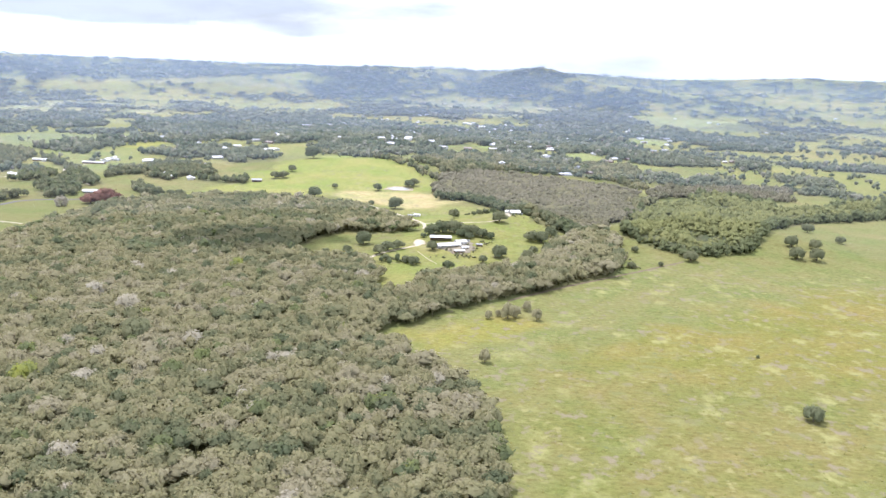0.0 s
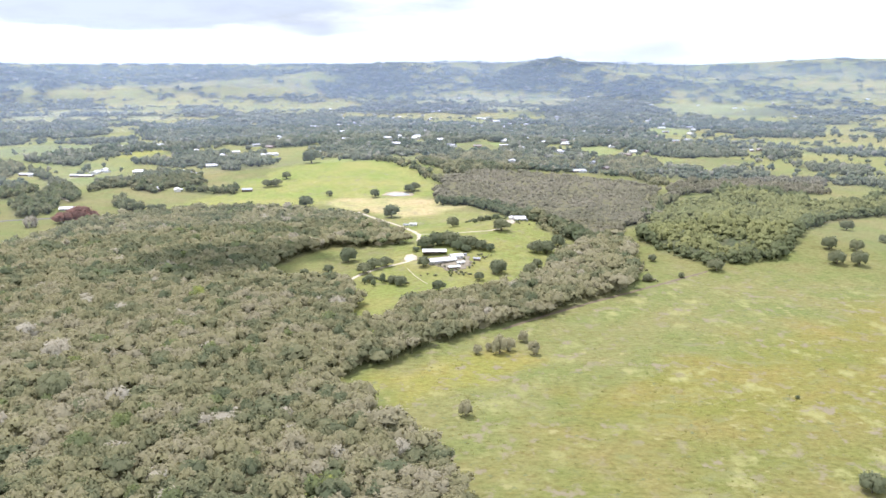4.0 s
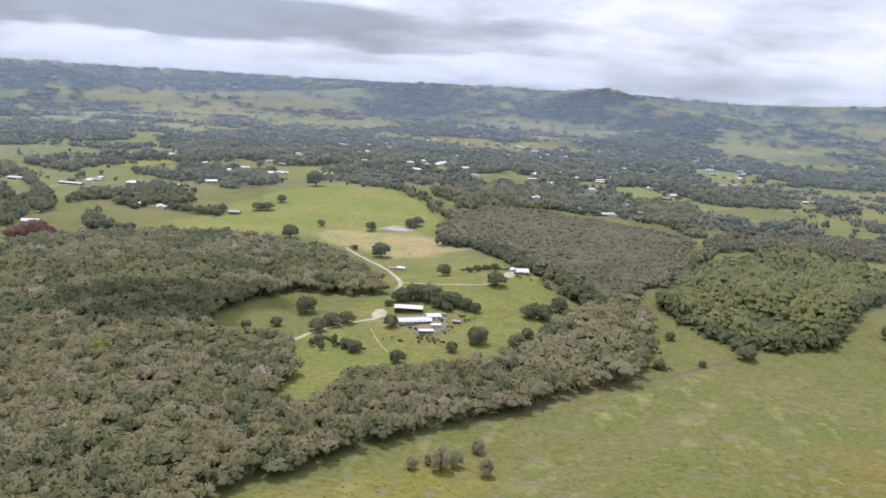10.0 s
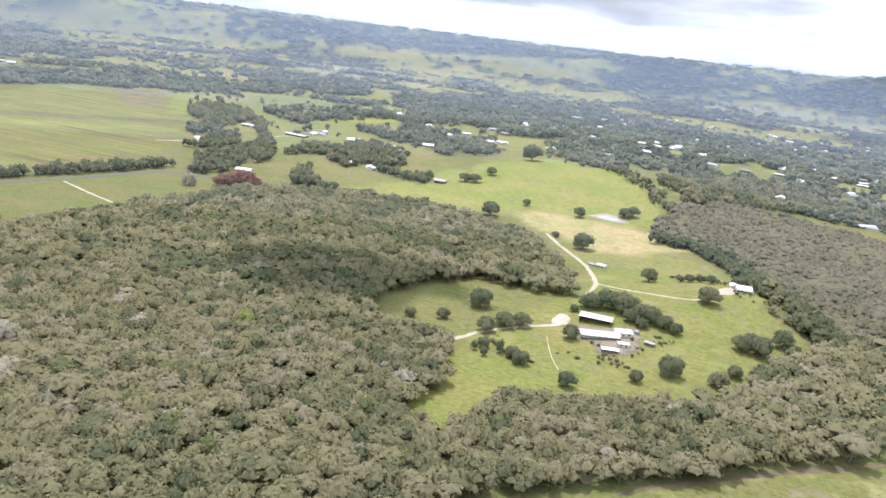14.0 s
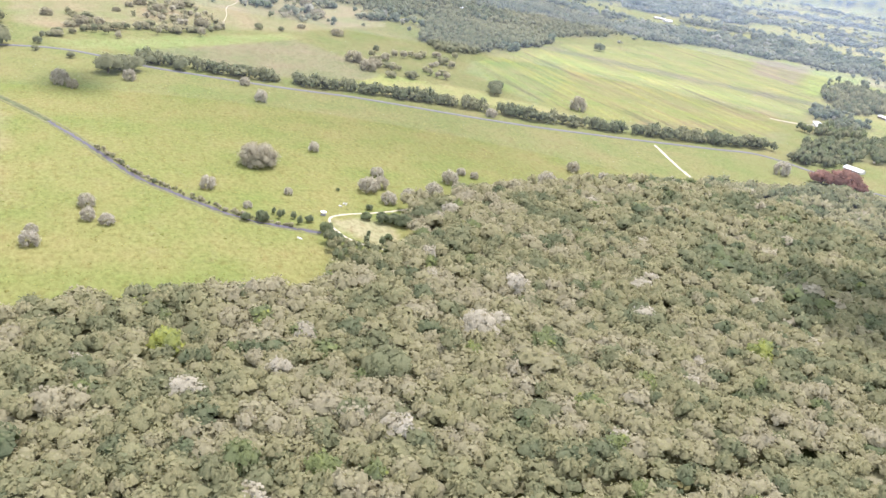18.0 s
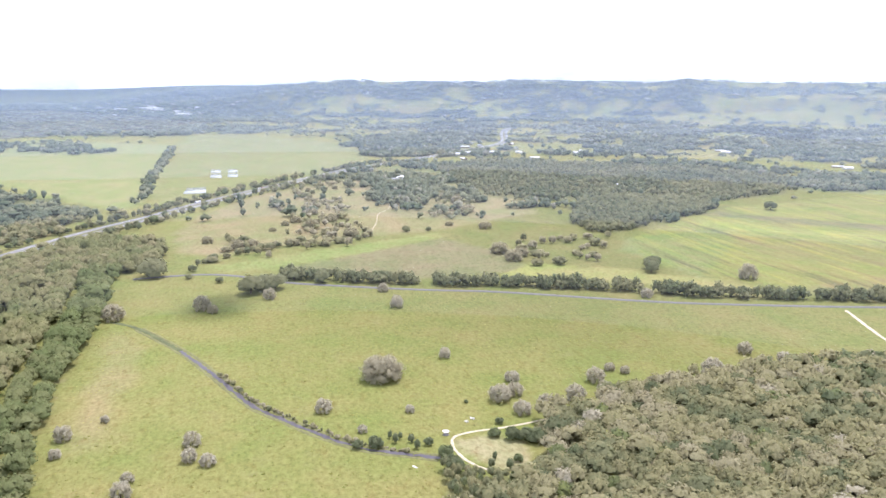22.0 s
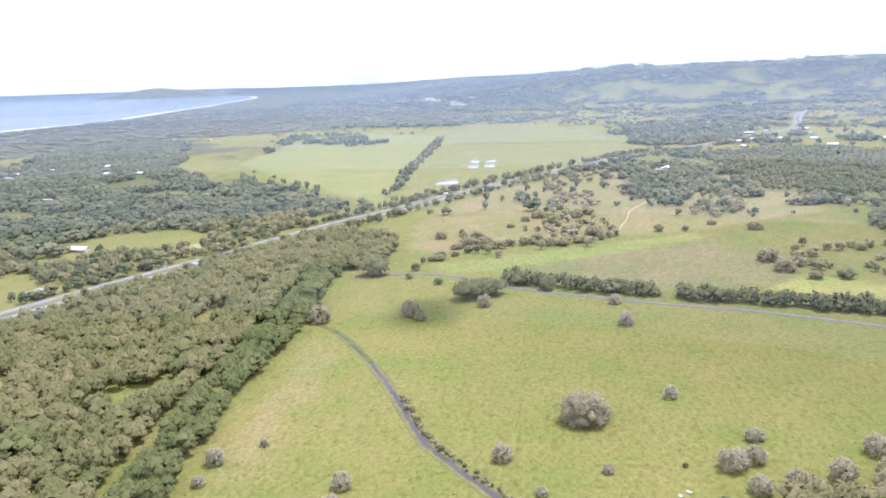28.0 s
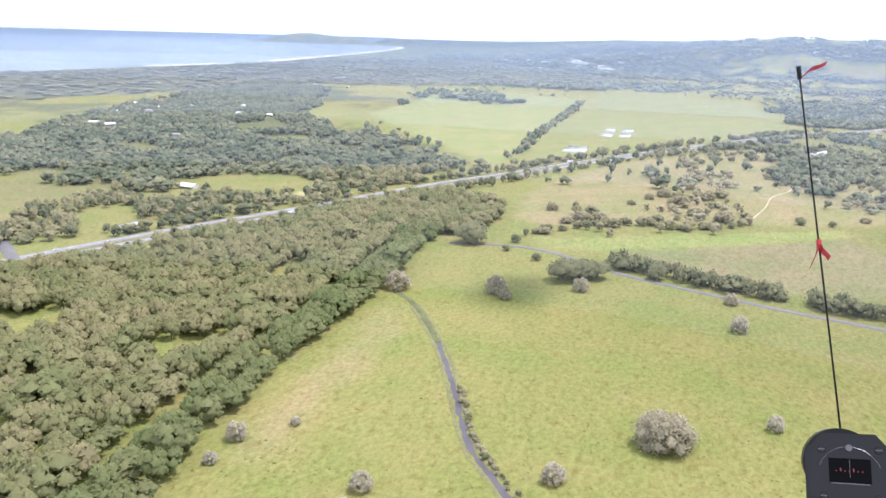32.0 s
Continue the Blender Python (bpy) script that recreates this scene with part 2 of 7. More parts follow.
WALL_BROWN = plain("timber_wall", (0.28, 0.20, 0.13), 0.85, 0, 2, 0.35, 0.02, (1, 1, 5))
TIMBER = plain("weathered_timber", (0.30, 0.25, 0.20), 0.9, 0, 3, 0.4, 0.02)
GALV = plain("galvanised_steel", (0.55, 0.56, 0.57), 0.45, 0.8, 3, 0.25)
BLACK = plain("black_paint", (0.005, 0.005, 0.006), 0.4, 0, 30, 0.5)
BLACK.node_tree.nodes["Principled BSDF"].inputs["Specular IOR Level"].default_value = 0.25
RUBBER = plain("rubber", (0.02, 0.02, 0.02), 0.85, 0, 20, 0.3)
CAR_WHITE = plain("white_car_paint", (0.78, 0.78, 0.78), 0.25, 0, 3, 0.08)
CAR_BLUE = plain("blue_car_paint", (0.06, 0.10, 0.22), 0.25, 0, 3, 0.1)
CAR_RED = plain("red_car_paint", (0.40, 0.04, 0.03), 0.25, 0, 3, 0.1)
CLOUD = plain("cloud_white", (0.9, 0.9, 0.9), 1.0, 0, 0.01, 0.1)


def glass(name, rough=0.08, gloss=0.8):
    m, nodes, links, b = material(name, rough)
    b.inputs["Base Color"].default_value = (0.03, 0.04, 0.05, 1) if gloss > 0.1 else (0.004, 0.004, 0.005, 1)
    b.inputs["Specular IOR Level"].default_value = gloss
    return m


PANE = glass("window_glass")
DARK_GLASS = glass("smoked_glass", 0.3, 0.03)


def water(name, colour, rough, wave, size):
    m, nodes, links, b = material(name, rough)
    c = mixed(nodes, links, "MIX", noise_of(nodes, links, wave * 0.12, 4), colour, tuple(v * 0.72 for v in colour))
    links.new(c, b.inputs["Base Color"])
    b.inputs["IOR"].default_value = 1.33
    bumped(nodes, links, b, noise_of(nodes, links, wave, 4, 0.2, 0.8), 0.3, size)
    return m


SEA = water("sea_water", (0.23, 0.285, 0.335), 0.35, 0.02, 0.6)
SEA.node_tree.nodes["Principled BSDF"].inputs["Specular IOR Level"].default_value = 0.15
POND = water("pond_water", (0.46, 0.48, 0.46), 0.06, 0.25, 0.004)
DITCH = water("ditch_water", (0.105, 0.095, 0.105), 0.35, 0.3, 0.03)
DITCH.node_tree.nodes["Principled BSDF"].inputs["Specular IOR Level"].default_value = 0.25

# the ground: its colour by field, with shade under far trees painted in, and tussocks, worn patches and mown streaks
# over it
GROUND, gn, gl, gb = material("meadow_and_soil", 0.95)
gb.inputs["Specular IOR Level"].default_value = 0.15
at = gn.new("ShaderNodeAttribute")
at.attribute_name = "soil"
wild = gn.new("ShaderNodeAttribute")
wild.attribute_name = "wild"


def patches(scale, low, high, stretch, most):
    """Where rough growth of one sort stands, in drifts, more of it where the land is wilder."""
    n = noise_of(gn, gl, scale, 6, low, high, (0, 0, 0), (most, most, most), stretch, 0.62)
    n = mixed(gn, gl, "MULTIPLY", 1.0, n, noise_of(gn, gl, scale * 0.16, 3, 0.40, 0.55, (0.30, 0.30, 0.30), (1, 1, 1), (stretch[1], stretch[0], 1)))
    m = gn.new("ShaderNodeMath")
    m.operation = "MULTIPLY"
    gl.new(n, m.inputs[0])
    gl.new(wild.outputs["Fac"], m.inputs[1])
    return m.outputs[0]


tuss = noise_of(gn, gl, 0.30, 6, 0.32, 0.62, (0.68, 0.67, 0.60), (1.06, 1.05, 1.04), (0.7, 1, 1), 0.68)
spot = noise_of(gn, gl, 0.13, 6, 0.52, 0.70, (1, 1, 1), (0.78, 0.66, 0.58), (0.7, 1.1, 1), 0.68)
wide = noise_of(gn, gl, 0.016, 6, 0.34, 0.66, (0.78, 0.96, 0.66), (1.06, 1.02, 0.93), (1, 1, 1), 0.6)
tufts = noise_of(gn, gl, 0.55, 4, 0.60, 0.70, (1, 1, 1), (0.46, 0.38, 0.30), (0.5, 1, 1), 0.6)
gc = mixed(gn, gl, "MULTIPLY", 1.0, at.outputs["Color"], tuss)
gc = mixed(gn, gl, "MULTIPLY", 0.8, gc, spot)
gc = mixed(gn, gl, "MULTIPLY", 1.0, gc, wide)
gc = mixed(gn, gl, "MULTIPLY", 0.8, gc, tufts)
gc = mixed(gn, gl, "MIX", patches(0.045, 0.55, 0.66, (0.6, 1, 1), 0.8), gc, (0.185, 0.190, 0.072))     # deep green sedge
gc = mixed(gn, gl, "MIX", patches(0.040, 0.55, 0.66, (1, 0.8, 1.3), 0.85), gc, (0.29, 0.285, 0.11))      # yellow rush
gc = mixed(gn, gl, "MIX", patches(0.085, 0.58, 0.67, (0.9, 1, 1.7), 0.9), gc, (0.275, 0.255, 0.105))     # pale straw
gc = mixed(gn, gl, "MIX", patches(0.070, 0.55, 0.63, (1.1, 0.9, 2.3), 0.95), gc, (0.220, 0.188, 0.118))    # bare brown soil
gc = mixed(gn, gl, "MIX", patches(0.16, 0.60, 0.66, (1, 1, 3.1), 0.9), gc, (0.13, 0.145, 0.065))     # dark tussocks
crop = gn.new("ShaderNodeAttribute")
crop.attribute_name = "crop"
co, mp, tx, rp = gn.new("ShaderNodeTexCoord"), gn.new("ShaderNodeMapping"), gn.new("ShaderNodeTexNoise"), gn.new("ShaderNodeValToRGB")
mp.inputs["Rotation"].default_value, mp.inputs["Scale"].default_value = (0, 0, -math.atan2(400, 354)), (0.0035, 0.075, 1)      # ploughed and sown strips, side by side
tx.inputs["Scale"].default_value, tx.inputs["Detail"].default_value, tx.inputs["Roughness"].default_value = 1.0, 4, 0.6
for n, (place, colour) in enumerate(((0.34, (0.62, 0.58, 0.66)), (0.44, (1.02, 0.96, 0.86)), (0.52, (0.88, 0.98, 0.80)), (0.62, (1.24, 1.16, 0.84)))):
    el = rp.color_ramp.elements.new(place) if n in (1, 2) else rp.color_ramp.elements[0 if n == 0 else -1]
    el.position, el.color = place, (*colour, 1)
gl.new(co.outputs["Object"], mp.inputs[0])
gl.new(mp.outputs[0], tx.inputs["Vector"])
gl.new(tx.outputs[0], rp.inputs[0])
gc = mixed(gn, gl, "MULTIPLY", crop.outputs["Fac"], gc, rp.outputs[0])
gl.new(gc, gb.inputs["Base Color"])
bumped(gn, gl, gb, tuss, 0.6, 0.5)

# see-through sheets whose bluish colour stands in for thin summer haze between the near land and the hills
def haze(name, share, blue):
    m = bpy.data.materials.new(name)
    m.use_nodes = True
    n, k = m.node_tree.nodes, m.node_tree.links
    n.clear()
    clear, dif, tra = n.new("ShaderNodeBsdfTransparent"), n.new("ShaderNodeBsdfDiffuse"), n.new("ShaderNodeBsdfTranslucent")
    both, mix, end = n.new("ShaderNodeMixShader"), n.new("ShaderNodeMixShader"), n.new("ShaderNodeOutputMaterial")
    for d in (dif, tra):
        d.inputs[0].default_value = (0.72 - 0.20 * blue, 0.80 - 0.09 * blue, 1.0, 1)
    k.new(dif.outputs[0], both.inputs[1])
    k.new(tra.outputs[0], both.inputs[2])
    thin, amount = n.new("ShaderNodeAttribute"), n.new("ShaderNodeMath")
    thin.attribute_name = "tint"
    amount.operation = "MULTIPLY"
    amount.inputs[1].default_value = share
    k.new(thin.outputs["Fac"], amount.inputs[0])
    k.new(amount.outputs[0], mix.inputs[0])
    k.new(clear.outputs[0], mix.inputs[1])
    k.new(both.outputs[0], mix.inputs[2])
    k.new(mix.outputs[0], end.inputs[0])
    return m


HAZE_SHEETS = [haze("haze_sheet", v, min(n / 6, 1.0)) for n, v in enumerate((0.03, 0.06, 0.09, 0.115, 0.13, 0.145, 0.15))]


# ---- builders ----
CX, CY, CH = 20.0, 430.0, 215.0       # the middle of the flight, and its height


def squeeze(r):
    """The far distance is drawn in, so that the coast and the ranges stay within five kilometres."""
    return np.where(r < 2200, r, 2200 + 2300 * (1 - np.exp(-(np.maximum(r, 2200) - 2200) / 2300)))


def step(a, b, v):
    u = np.clip((v - a) / (b - a), 0, 1)
    return u * u * (3 - 2 * u)


HILLS = [(45, 1085, 13, 110, 110), (100, 1185, 13, 70, 70), (400, 1130, 20, 130, 110), (-150, 1720, 28, 340, 240),
         (-150, 2300, 30, 700, 380), (-1420, 600, 9, 300, 200), (-1850, -330, 18, 420, 420),
         (-1900, 900, 10, 500, 500), (-14600, -5900, 165, 480, 620), (-14300, -5100, 95, 420, 500)]


def bearing(x, y):
    return np.degrees(np.arctan2(-(x - CX), y - CY))


BACK_AZ = [-60, -40, -24, -20, -15, -11, -7.7, -6.3, -5.4, -3.4, -1.8, 0.6, 5, 9, 14, 25, 35, 42, 50, 56, 60, 62, 66, 71, 74, 79, 83, 86, 89, 93, 97, 101]
BACK_UP = [300, 305, 318, 286, 250, 268, 280, 330, 316, 276, 277, 290, 272, 262, 254, 257, 259, 262, 270, 271, 298, 262, 258, 275, 257, 255, 262, 222, 180, 160, 60, 0]
FRONT_AZ = [-60, -24, -20, -15, -11, -8.6, -6.4, -3.5, -1.9, 1.4, 3.4, 8.7, 12.8, 16, 20, 23.4, 25.6, 30, 35, 42, 50, 55, 57.4, 60, 63.7, 65.5, 70.7, 73.8, 78.7, 84.4, 88, 93, 97, 101]
FRONT_UP = [150, 122, 127, 150, 178, 236, 286, 234, 150, 178, 232, 234, 186, 166, 143, 122, 105, 186, 196, 195, 190, 173, 170, 222, 205, 230, 232, 203, 202, 190, 150, 100, 40, 0]


def land(x, y):
    """The height of the land: low hills, the front of the ranges, and the long ridge behind them."""
    x, y = np.asarray(x, float), np.asarray(y, float)
    z = np.zeros(np.broadcast(x, y).shape)
    for hx, hy, h, sx, sy in HILLS:
        z = z + h * np.exp(-((x - hx) / sx) ** 2 - ((y - hy) / sy) ** 2)
    r, az = np.hypot(x - CX, y - CY), bearing(x, y)
    foot = np.interp(az, [-12, -8, 9, 14, 25, 33, 45, 62, 90], [5000, 5200, 5200, 4500, 4300, 4700, 5500, 5800, 5700]) + 260 * (value_noise(x, y, 900, 71) - 0.5)
    lip = foot + 1500
    front = CH + (np.interp(az, FRONT_AZ, FRONT_UP) - CH) * lip / 6000
    fold = 44 * (value_noise(x, y, 520, 72) - 0.5) + 24 * (value_noise(x, y, 210, 73) - 0.5)
    far = step(103, 96, az)
    up = front * step(foot, lip, r) + (np.interp(az, BACK_AZ, BACK_UP) - front) * step(lip + 300, 9500, r)
    return z + far * (up + fold * step(foot + 150, foot + 700, r) * (1 - 0.85 * step(7600, 9200, r)) + 12 * np.sin(x / 260 + 1.3) * np.sin(y / 310) * step(3300, 4300, r) * step(6500, 5500, r))


def laid(x, y, z):
    """A place on the plan, as it stands in the scene; and the size of things there."""
    r = np.hypot(x - CX, y - CY)
    k = np.where(r < 2200, 1.0, squeeze(r) / np.maximum(r, 1.0))
    return CX + (x - CX) * k, CY + (y - CY) * k, CH + (z - CH) * k, k


def value_noise(x, y, size, seed=0):
    x, y = x / size + seed * 17.31, y / size - seed * 9.73
    ix, iy = np.floor(x).astype(np.int64), np.floor(y).astype(np.int64)
    fx, fy = x - ix, y - iy
    fx, fy = fx * fx * (3 - 2 * fx), fy * fy * (3 - 2 * fy)

    def corner(a, b):
        h = (a * 374761393 + b * 668265263 + seed * 1442695) & 0xFFFFFFFF
        h = ((h ^ (h >> 13)) * 1274126177) & 0xFFFFFFFF
        return ((h ^ (h >> 16)) & 0xFFFF) / 65535.0
    a = corner(ix, iy) * (1 - fx) + corner(ix + 1, iy) * fx
    b = corner(ix, iy + 1) * (1 - fx) + corner(ix + 1, iy + 1) * fx
    return a * (1 - fy) + b * fy


def inside(x, y, poly):
    hit = np.zeros(np.shape(x), bool)
    for (ax, ay), (bx, by) in zip(poly, poly[1:] + poly[:1]):
        if ay != by:
            hit ^= ((ay > y) != (by > y)) & (x < (bx - ax) * (y - ay) / (by - ay) + ax)
    return hit


def off_line(x, y, pts):
    best = np.full(np.shape(x), 1e9)
    for (ax, ay), (bx, by) in zip(pts, pts[1:]):
        u = np.clip(((x - ax) * (bx - ax) + (y - ay) * (by - ay)) / ((bx - ax) ** 2 + (by - ay) ** 2), 0, 1)
        best = np.minimum(best, np.hypot(x - ax - u * (bx - ax), y - ay - u * (by - ay)))
    return best


def mesh_of(name, verts, faces, mats, tint=None, smooth=False, normals=None):
    """A mesh from arrays: faces is a list of integer arrays, one for each number of corners."""
    me = bpy.data.meshes.new(name)
    verts = np.asarray(verts, np.float32)
    me.vertices.add(len(verts))
    me.vertices.foreach_set("co", verts.ravel())
    faces = [np.asarray(f, np.int32) for f in faces if len(f)]
    loops = np.concatenate([f.ravel() for f in faces])
    sizes = np.concatenate([np.full(len(f), f.shape[1], np.int32) for f in faces])
    me.loops.add(len(loops))
    me.loops.foreach_set("vertex_index", loops)
    me.polygons.add(len(sizes))
    me.polygons.foreach_set("loop_start", np.concatenate([[0], np.cumsum(sizes)[:-1]]).astype(np.int32))
    if smooth:
        me.polygons.foreach_set("use_smooth", np.ones(len(sizes), bool))
    if tint is not None:
        me.attributes.new("tint", "FLOAT", "POINT").data.foreach_set("value", np.asarray(tint, np.float32))
    me.update(calc_edges=True)
    if normals is not None:
        me.attributes.new("custom_normal", "FLOAT_VECTOR", "POINT").data.foreach_set("vector", np.asarray(normals, np.float32).ravel())
    for m in mats if isinstance(mats, (list, tuple)) else [mats]:
        me.materials.append(m)
    return me


def part(name, bm, mat, parent, label=""):
    if isinstance(bm, bmesh.types.BMesh):
        me = bpy.data.meshes.new(name)
        bm.to_mesh(me)
        bm.free()
        me.materials.append(mat)
    else:
        me = bm
    ob = new(name, me)
    ob.parent = parent
    return tagged(ob, label)


def thing(name, label, category, group="", at=(0, 0, 0), turn=0.0, size=1.0):
    ob = new(name)
    ob.matrix_basis = Matrix.LocRotScale(at, Euler((0, 0, turn)), (size, size, size))
    return tagged(ob, label, category, group)


def box(bm, x0, y0, z0, x1, y1, z1, bevel=0.0):
    r = bmesh.ops.create_cube(bm, size=1, matrix=Matrix.LocRotScale(((x0 + x1) / 2, (y0 + y1) / 2, (z0 + z1) / 2), None, (x1 - x0, y1 - y0, z1 - z0)))
    if bevel:
        bmesh.ops.bevel(bm, geom=list({e for v in r["verts"] for e in v.link_edges}), offset=bevel, segments=2, affect="EDGES", profile=0.6)
    return bm


def boxes(*dims, bevel=0.0):
    bm = bmesh.new()
    for d in dims:
        box(bm, *d, bevel=bevel)
    return bm


def rod(p, q, r, r2=None, n=8):
    p, q = Vector(p), Vector(q)
    bm = bmesh.new()
    m = Matrix.Translation((p + q) / 2) @ (q - p).to_track_quat("Z", "Y").to_matrix().to_4x4()
    bmesh.ops.create_cone(bm, cap_ends=True, segments=n, radius1=r, radius2=r if r2 is None else r2, depth=(q - p).length, matrix=m)
    return bm


def smooth_line(pts, every=8.0):
    """A curve through the points, as evenly spaced places and the way to the right of each."""
    p = np.array(pts, float)
    p = np.vstack([2 * p[0] - p[1], p, 2 * p[-1] - p[-2]])
    got = []
    for a, b, c, d in zip(p, p[1:], p[2:], p[3:]):
        n = max(2, int(np.hypot(*(c - b)) / every))
        for u in np.arange(n) / n:
            got.append(0.5 * (2 * b + (c - a) * u + (2 * a - 5 * b + 4 * c - d) * u * u + (3 * b - a - 3 * c + d) * u ** 3))
    got = np.array(got + [p[-2]])
    way = np.gradient(got, axis=0)
    way /= np.maximum(np.hypot(*way.T), 1e-6)[:, None]
    return got, np.stack([way[:, 1], -way[:, 0]], 1)


def ribbon(name, pts, section, mat, every=8.0, ragged=0.0, seed=1, smooth=True):
    """A strip along a line over the land. section: (offset to the right, height) from one edge to the other."""
    mid, side = smooth_line(pts, every)
    rnd = np.random.RandomState(seed)
    cols = []
    for n, (o, h) in enumerate(section):
        edge = ragged * (rnd.rand(len(mid)) - 0.5) if n in (0, len(section) - 1) else 0.0
        xy = mid + side * (o + edge)[:, None] if np.ndim(edge) else mid + side * o
        cols.append(np.stack(laid(xy[:, 0], xy[:, 1], land(xy[:, 0], xy[:, 1]) + h)[:3], 1))
    v = np.stack(cols, 1)
    n, k = v.shape[:2]
    i = np.arange(n - 1)[:, None] * k + np.arange(k - 1)[None]
    f = np.stack([i, i + 1, i + k + 1, i + k], -1).reshape(-1, 4)
    return mesh_of(name, v.reshape(-1, 3), [f[:, ::-1]], mat, smooth=smooth)


def sheet(name, poly, height, mat, cell=4.0, wave=0.0):
    """A flat patch over the land with a soft outline, thick at its rim."""
    p, _ = smooth_line(list(poly) + [poly[0]], cell)
    p = p[:-1]
    rnd = np.random.RandomState(3)
    c = p.mean(0)
    p = c + (p - c) * (1 + wave * (rnd.rand(len(p), 1) - 0.5))
    n = len(p)
    rings = [np.stack(laid(*(c + (p - c) * s).T, land(*(c + (p - c) * s).T) + height)[:3], 1) for s in (1, 0.75, 0.5, 0.25)]
    low = np.stack(laid(*p.T, land(*p.T) - 0.3)[:3], 1)
    mid = np.array([laid(c[0], c[1], land(c[0], c[1]) + height)[:3]], float)
    v = np.vstack([low] + rings + [mid])
    i = np.arange(n)
    quads = [np.stack([i + a * n, (i + 1) % n + a * n, (i + 1) % n + (a + 1) * n, i + (a + 1) * n], 1) for a in range(4)]
    tri = np.stack([i + 4 * n, (i + 1) % n + 4 * n, np.full(n, 5 * n)], 1)
    return mesh_of(name, v, [np.vstack(quads), tri], mat)


# ---- trees ----
ICO = bmesh.new()
bmesh.ops.create_icosphere(ICO, subdivisions=1, radius=1)
ICO_V = np.array([v.co[:] for v in ICO.verts])
ICO_F = np.array([[v.index for v in f.verts] for f in ICO.faces])
ICO.free()
BUN_F = ICO_F[ICO_V[ICO_F].mean(1)[:, 2] > -0.55]              # a billow of leaves, open below


OCTA_V = np.array([(1, 0, 0), (0, 1, 0), (-1, 0, 0), (0, -1, 0), (0, 0, 1), (0, 0, -1)], float)
OCTA_F = np.array([(0, 1, 4), (1, 2, 4), (2, 3, 4), (3, 0, 4), (1, 0, 5), (2, 1, 5), (3, 2, 5), (0, 3, 5)])


def crown(seed, lobes, leaves, leaf, low=0.4, out=0.34, lobe=0.20, stem=True, fine=False, loose=0.32, full=False, core=0.92):
    """A crown one wide and one high, on its stem: billows of leaf clumps, each round a heart of its own. Returns places, quads, triangles, normals and shades."""
    r = np.random.RandomState(seed)
    n = np.arange(lobes)
    off = out * np.sqrt((n + 0.15) / lobes) * (0.85 + 0.3 * r.rand(lobes))
    ang = n * 2.4 + r.rand(lobes) * 0.9
    deep = 1.0 - low
    cz = low + deep * (0.36 + 0.36 * (1 - (off / (out + 0.02)) ** 2) + 0.20 * (r.rand(lobes) - 0.5))
    if full:                                        # billows all round, down to the skirts
        up = 0.95 - 1.45 * (n + 0.5) / lobes + 0.12 * (r.rand(lobes) - 0.5)
        off = out * np.sqrt(np.clip(1 - up ** 2, 0, 1)) * (0.9 + 0.25 * r.rand(lobes))
        cz = low + deep * (0.46 + 0.36 * up)
    cen = np.stack([np.cos(ang) * off, np.sin(ang) * off, cz], 1)
    rad = lobe * (0.78 + 0.5 * r.rand(lobes))
    flat = np.stack([rad, rad, np.minimum(rad * 1.1, (1.0 - cz) * 1.0 + 0.02)], 1)
    verts, quads, tris, count = [], np.zeros((0, 4), int), [], 0
    normals, shades, heart = [], [], np.array([0, 0, low + 0.30 * deep])
    shade = 0.11 * (r.rand(lobes) - 0.5)

    def soft(p, d):
        """Leaves are shaded as the billow and the dome that they lie on."""
        o = (p - heart) / np.maximum(np.linalg.norm(p - heart, axis=1), 1e-6)[:, None]
        v = 0.40 * d + 0.60 * o + np.array([0, 0, 0.48])
        return v / np.maximum(np.linalg.norm(v, axis=1), 1e-6)[:, None]

    if leaves:
        which = np.arange(leaves) % lobes
        d = r.normal(size=(leaves, 3)) + np.array([0, 0, 0.35])
        d /= np.linalg.norm(d, axis=1)[:, None]
        flip = (d[:, 2] < 0) & (r.rand(leaves) < 0.6)
        d[flip, 2] *= -1
        p = cen[which] + d * flat[which] * (0.88 + (0.30 if loose < 1 else 0.62) * r.rand(leaves))[:, None]
        nrm = d + loose * r.normal(size=d.shape) + np.array([0, 0, 0.15])
        nrm /= np.linalg.norm(nrm, axis=1)[:, None]
        u = np.cross(nrm, r.normal(size=d.shape))
        u /= np.linalg.norm(u, axis=1)[:, None]
        w = np.cross(nrm, u)
        s = leaf * (0.55 + 0.8 * r.rand(leaves))[:, None]
        verts.append(np.stack([p - u * s, p - w * s * 0.75 - nrm * s * 0.25, p + u * s * 0.9, p + w * s * 0.8 + nrm * s * 0.1], 1).reshape(-1, 3))
        own = soft(p, d) + (0.40 if full else 0.16) * nrm
        normals.append(np.repeat(own / np.linalg.norm(own, axis=1)[:, None], 4, 0))
        shades.append(np.repeat(shade[which] + 0.10 * (r.rand(leaves) - 0.5), 4))
        quads, count = np.arange(4 * leaves).reshape(-1, 4), 4 * leaves
    hv, hf = (ICO_V, BUN_F) if fine else (OCTA_V, OCTA_F)
    for c, f, tone in zip(cen, flat, shade):
        shades.append(np.full(len(hv), tone))
        a = r.rand() * 3
        turn = np.array([[np.cos(a), -np.sin(a), 0], [np.sin(a), np.cos(a), 0], [0, 0, 1]])
        ball = (hv * ((0.94 if fine else core) + 0.26 * (r.rand(len(hv), 1) - 0.5))) @ turn.T * f
        verts.append(ball + c)
        normals.append(soft(ball + c, ball / np.maximum(np.linalg.norm(ball, axis=1), 1e-6)[:, None]))
        tris.append(hf + count)
        count += len(hv)
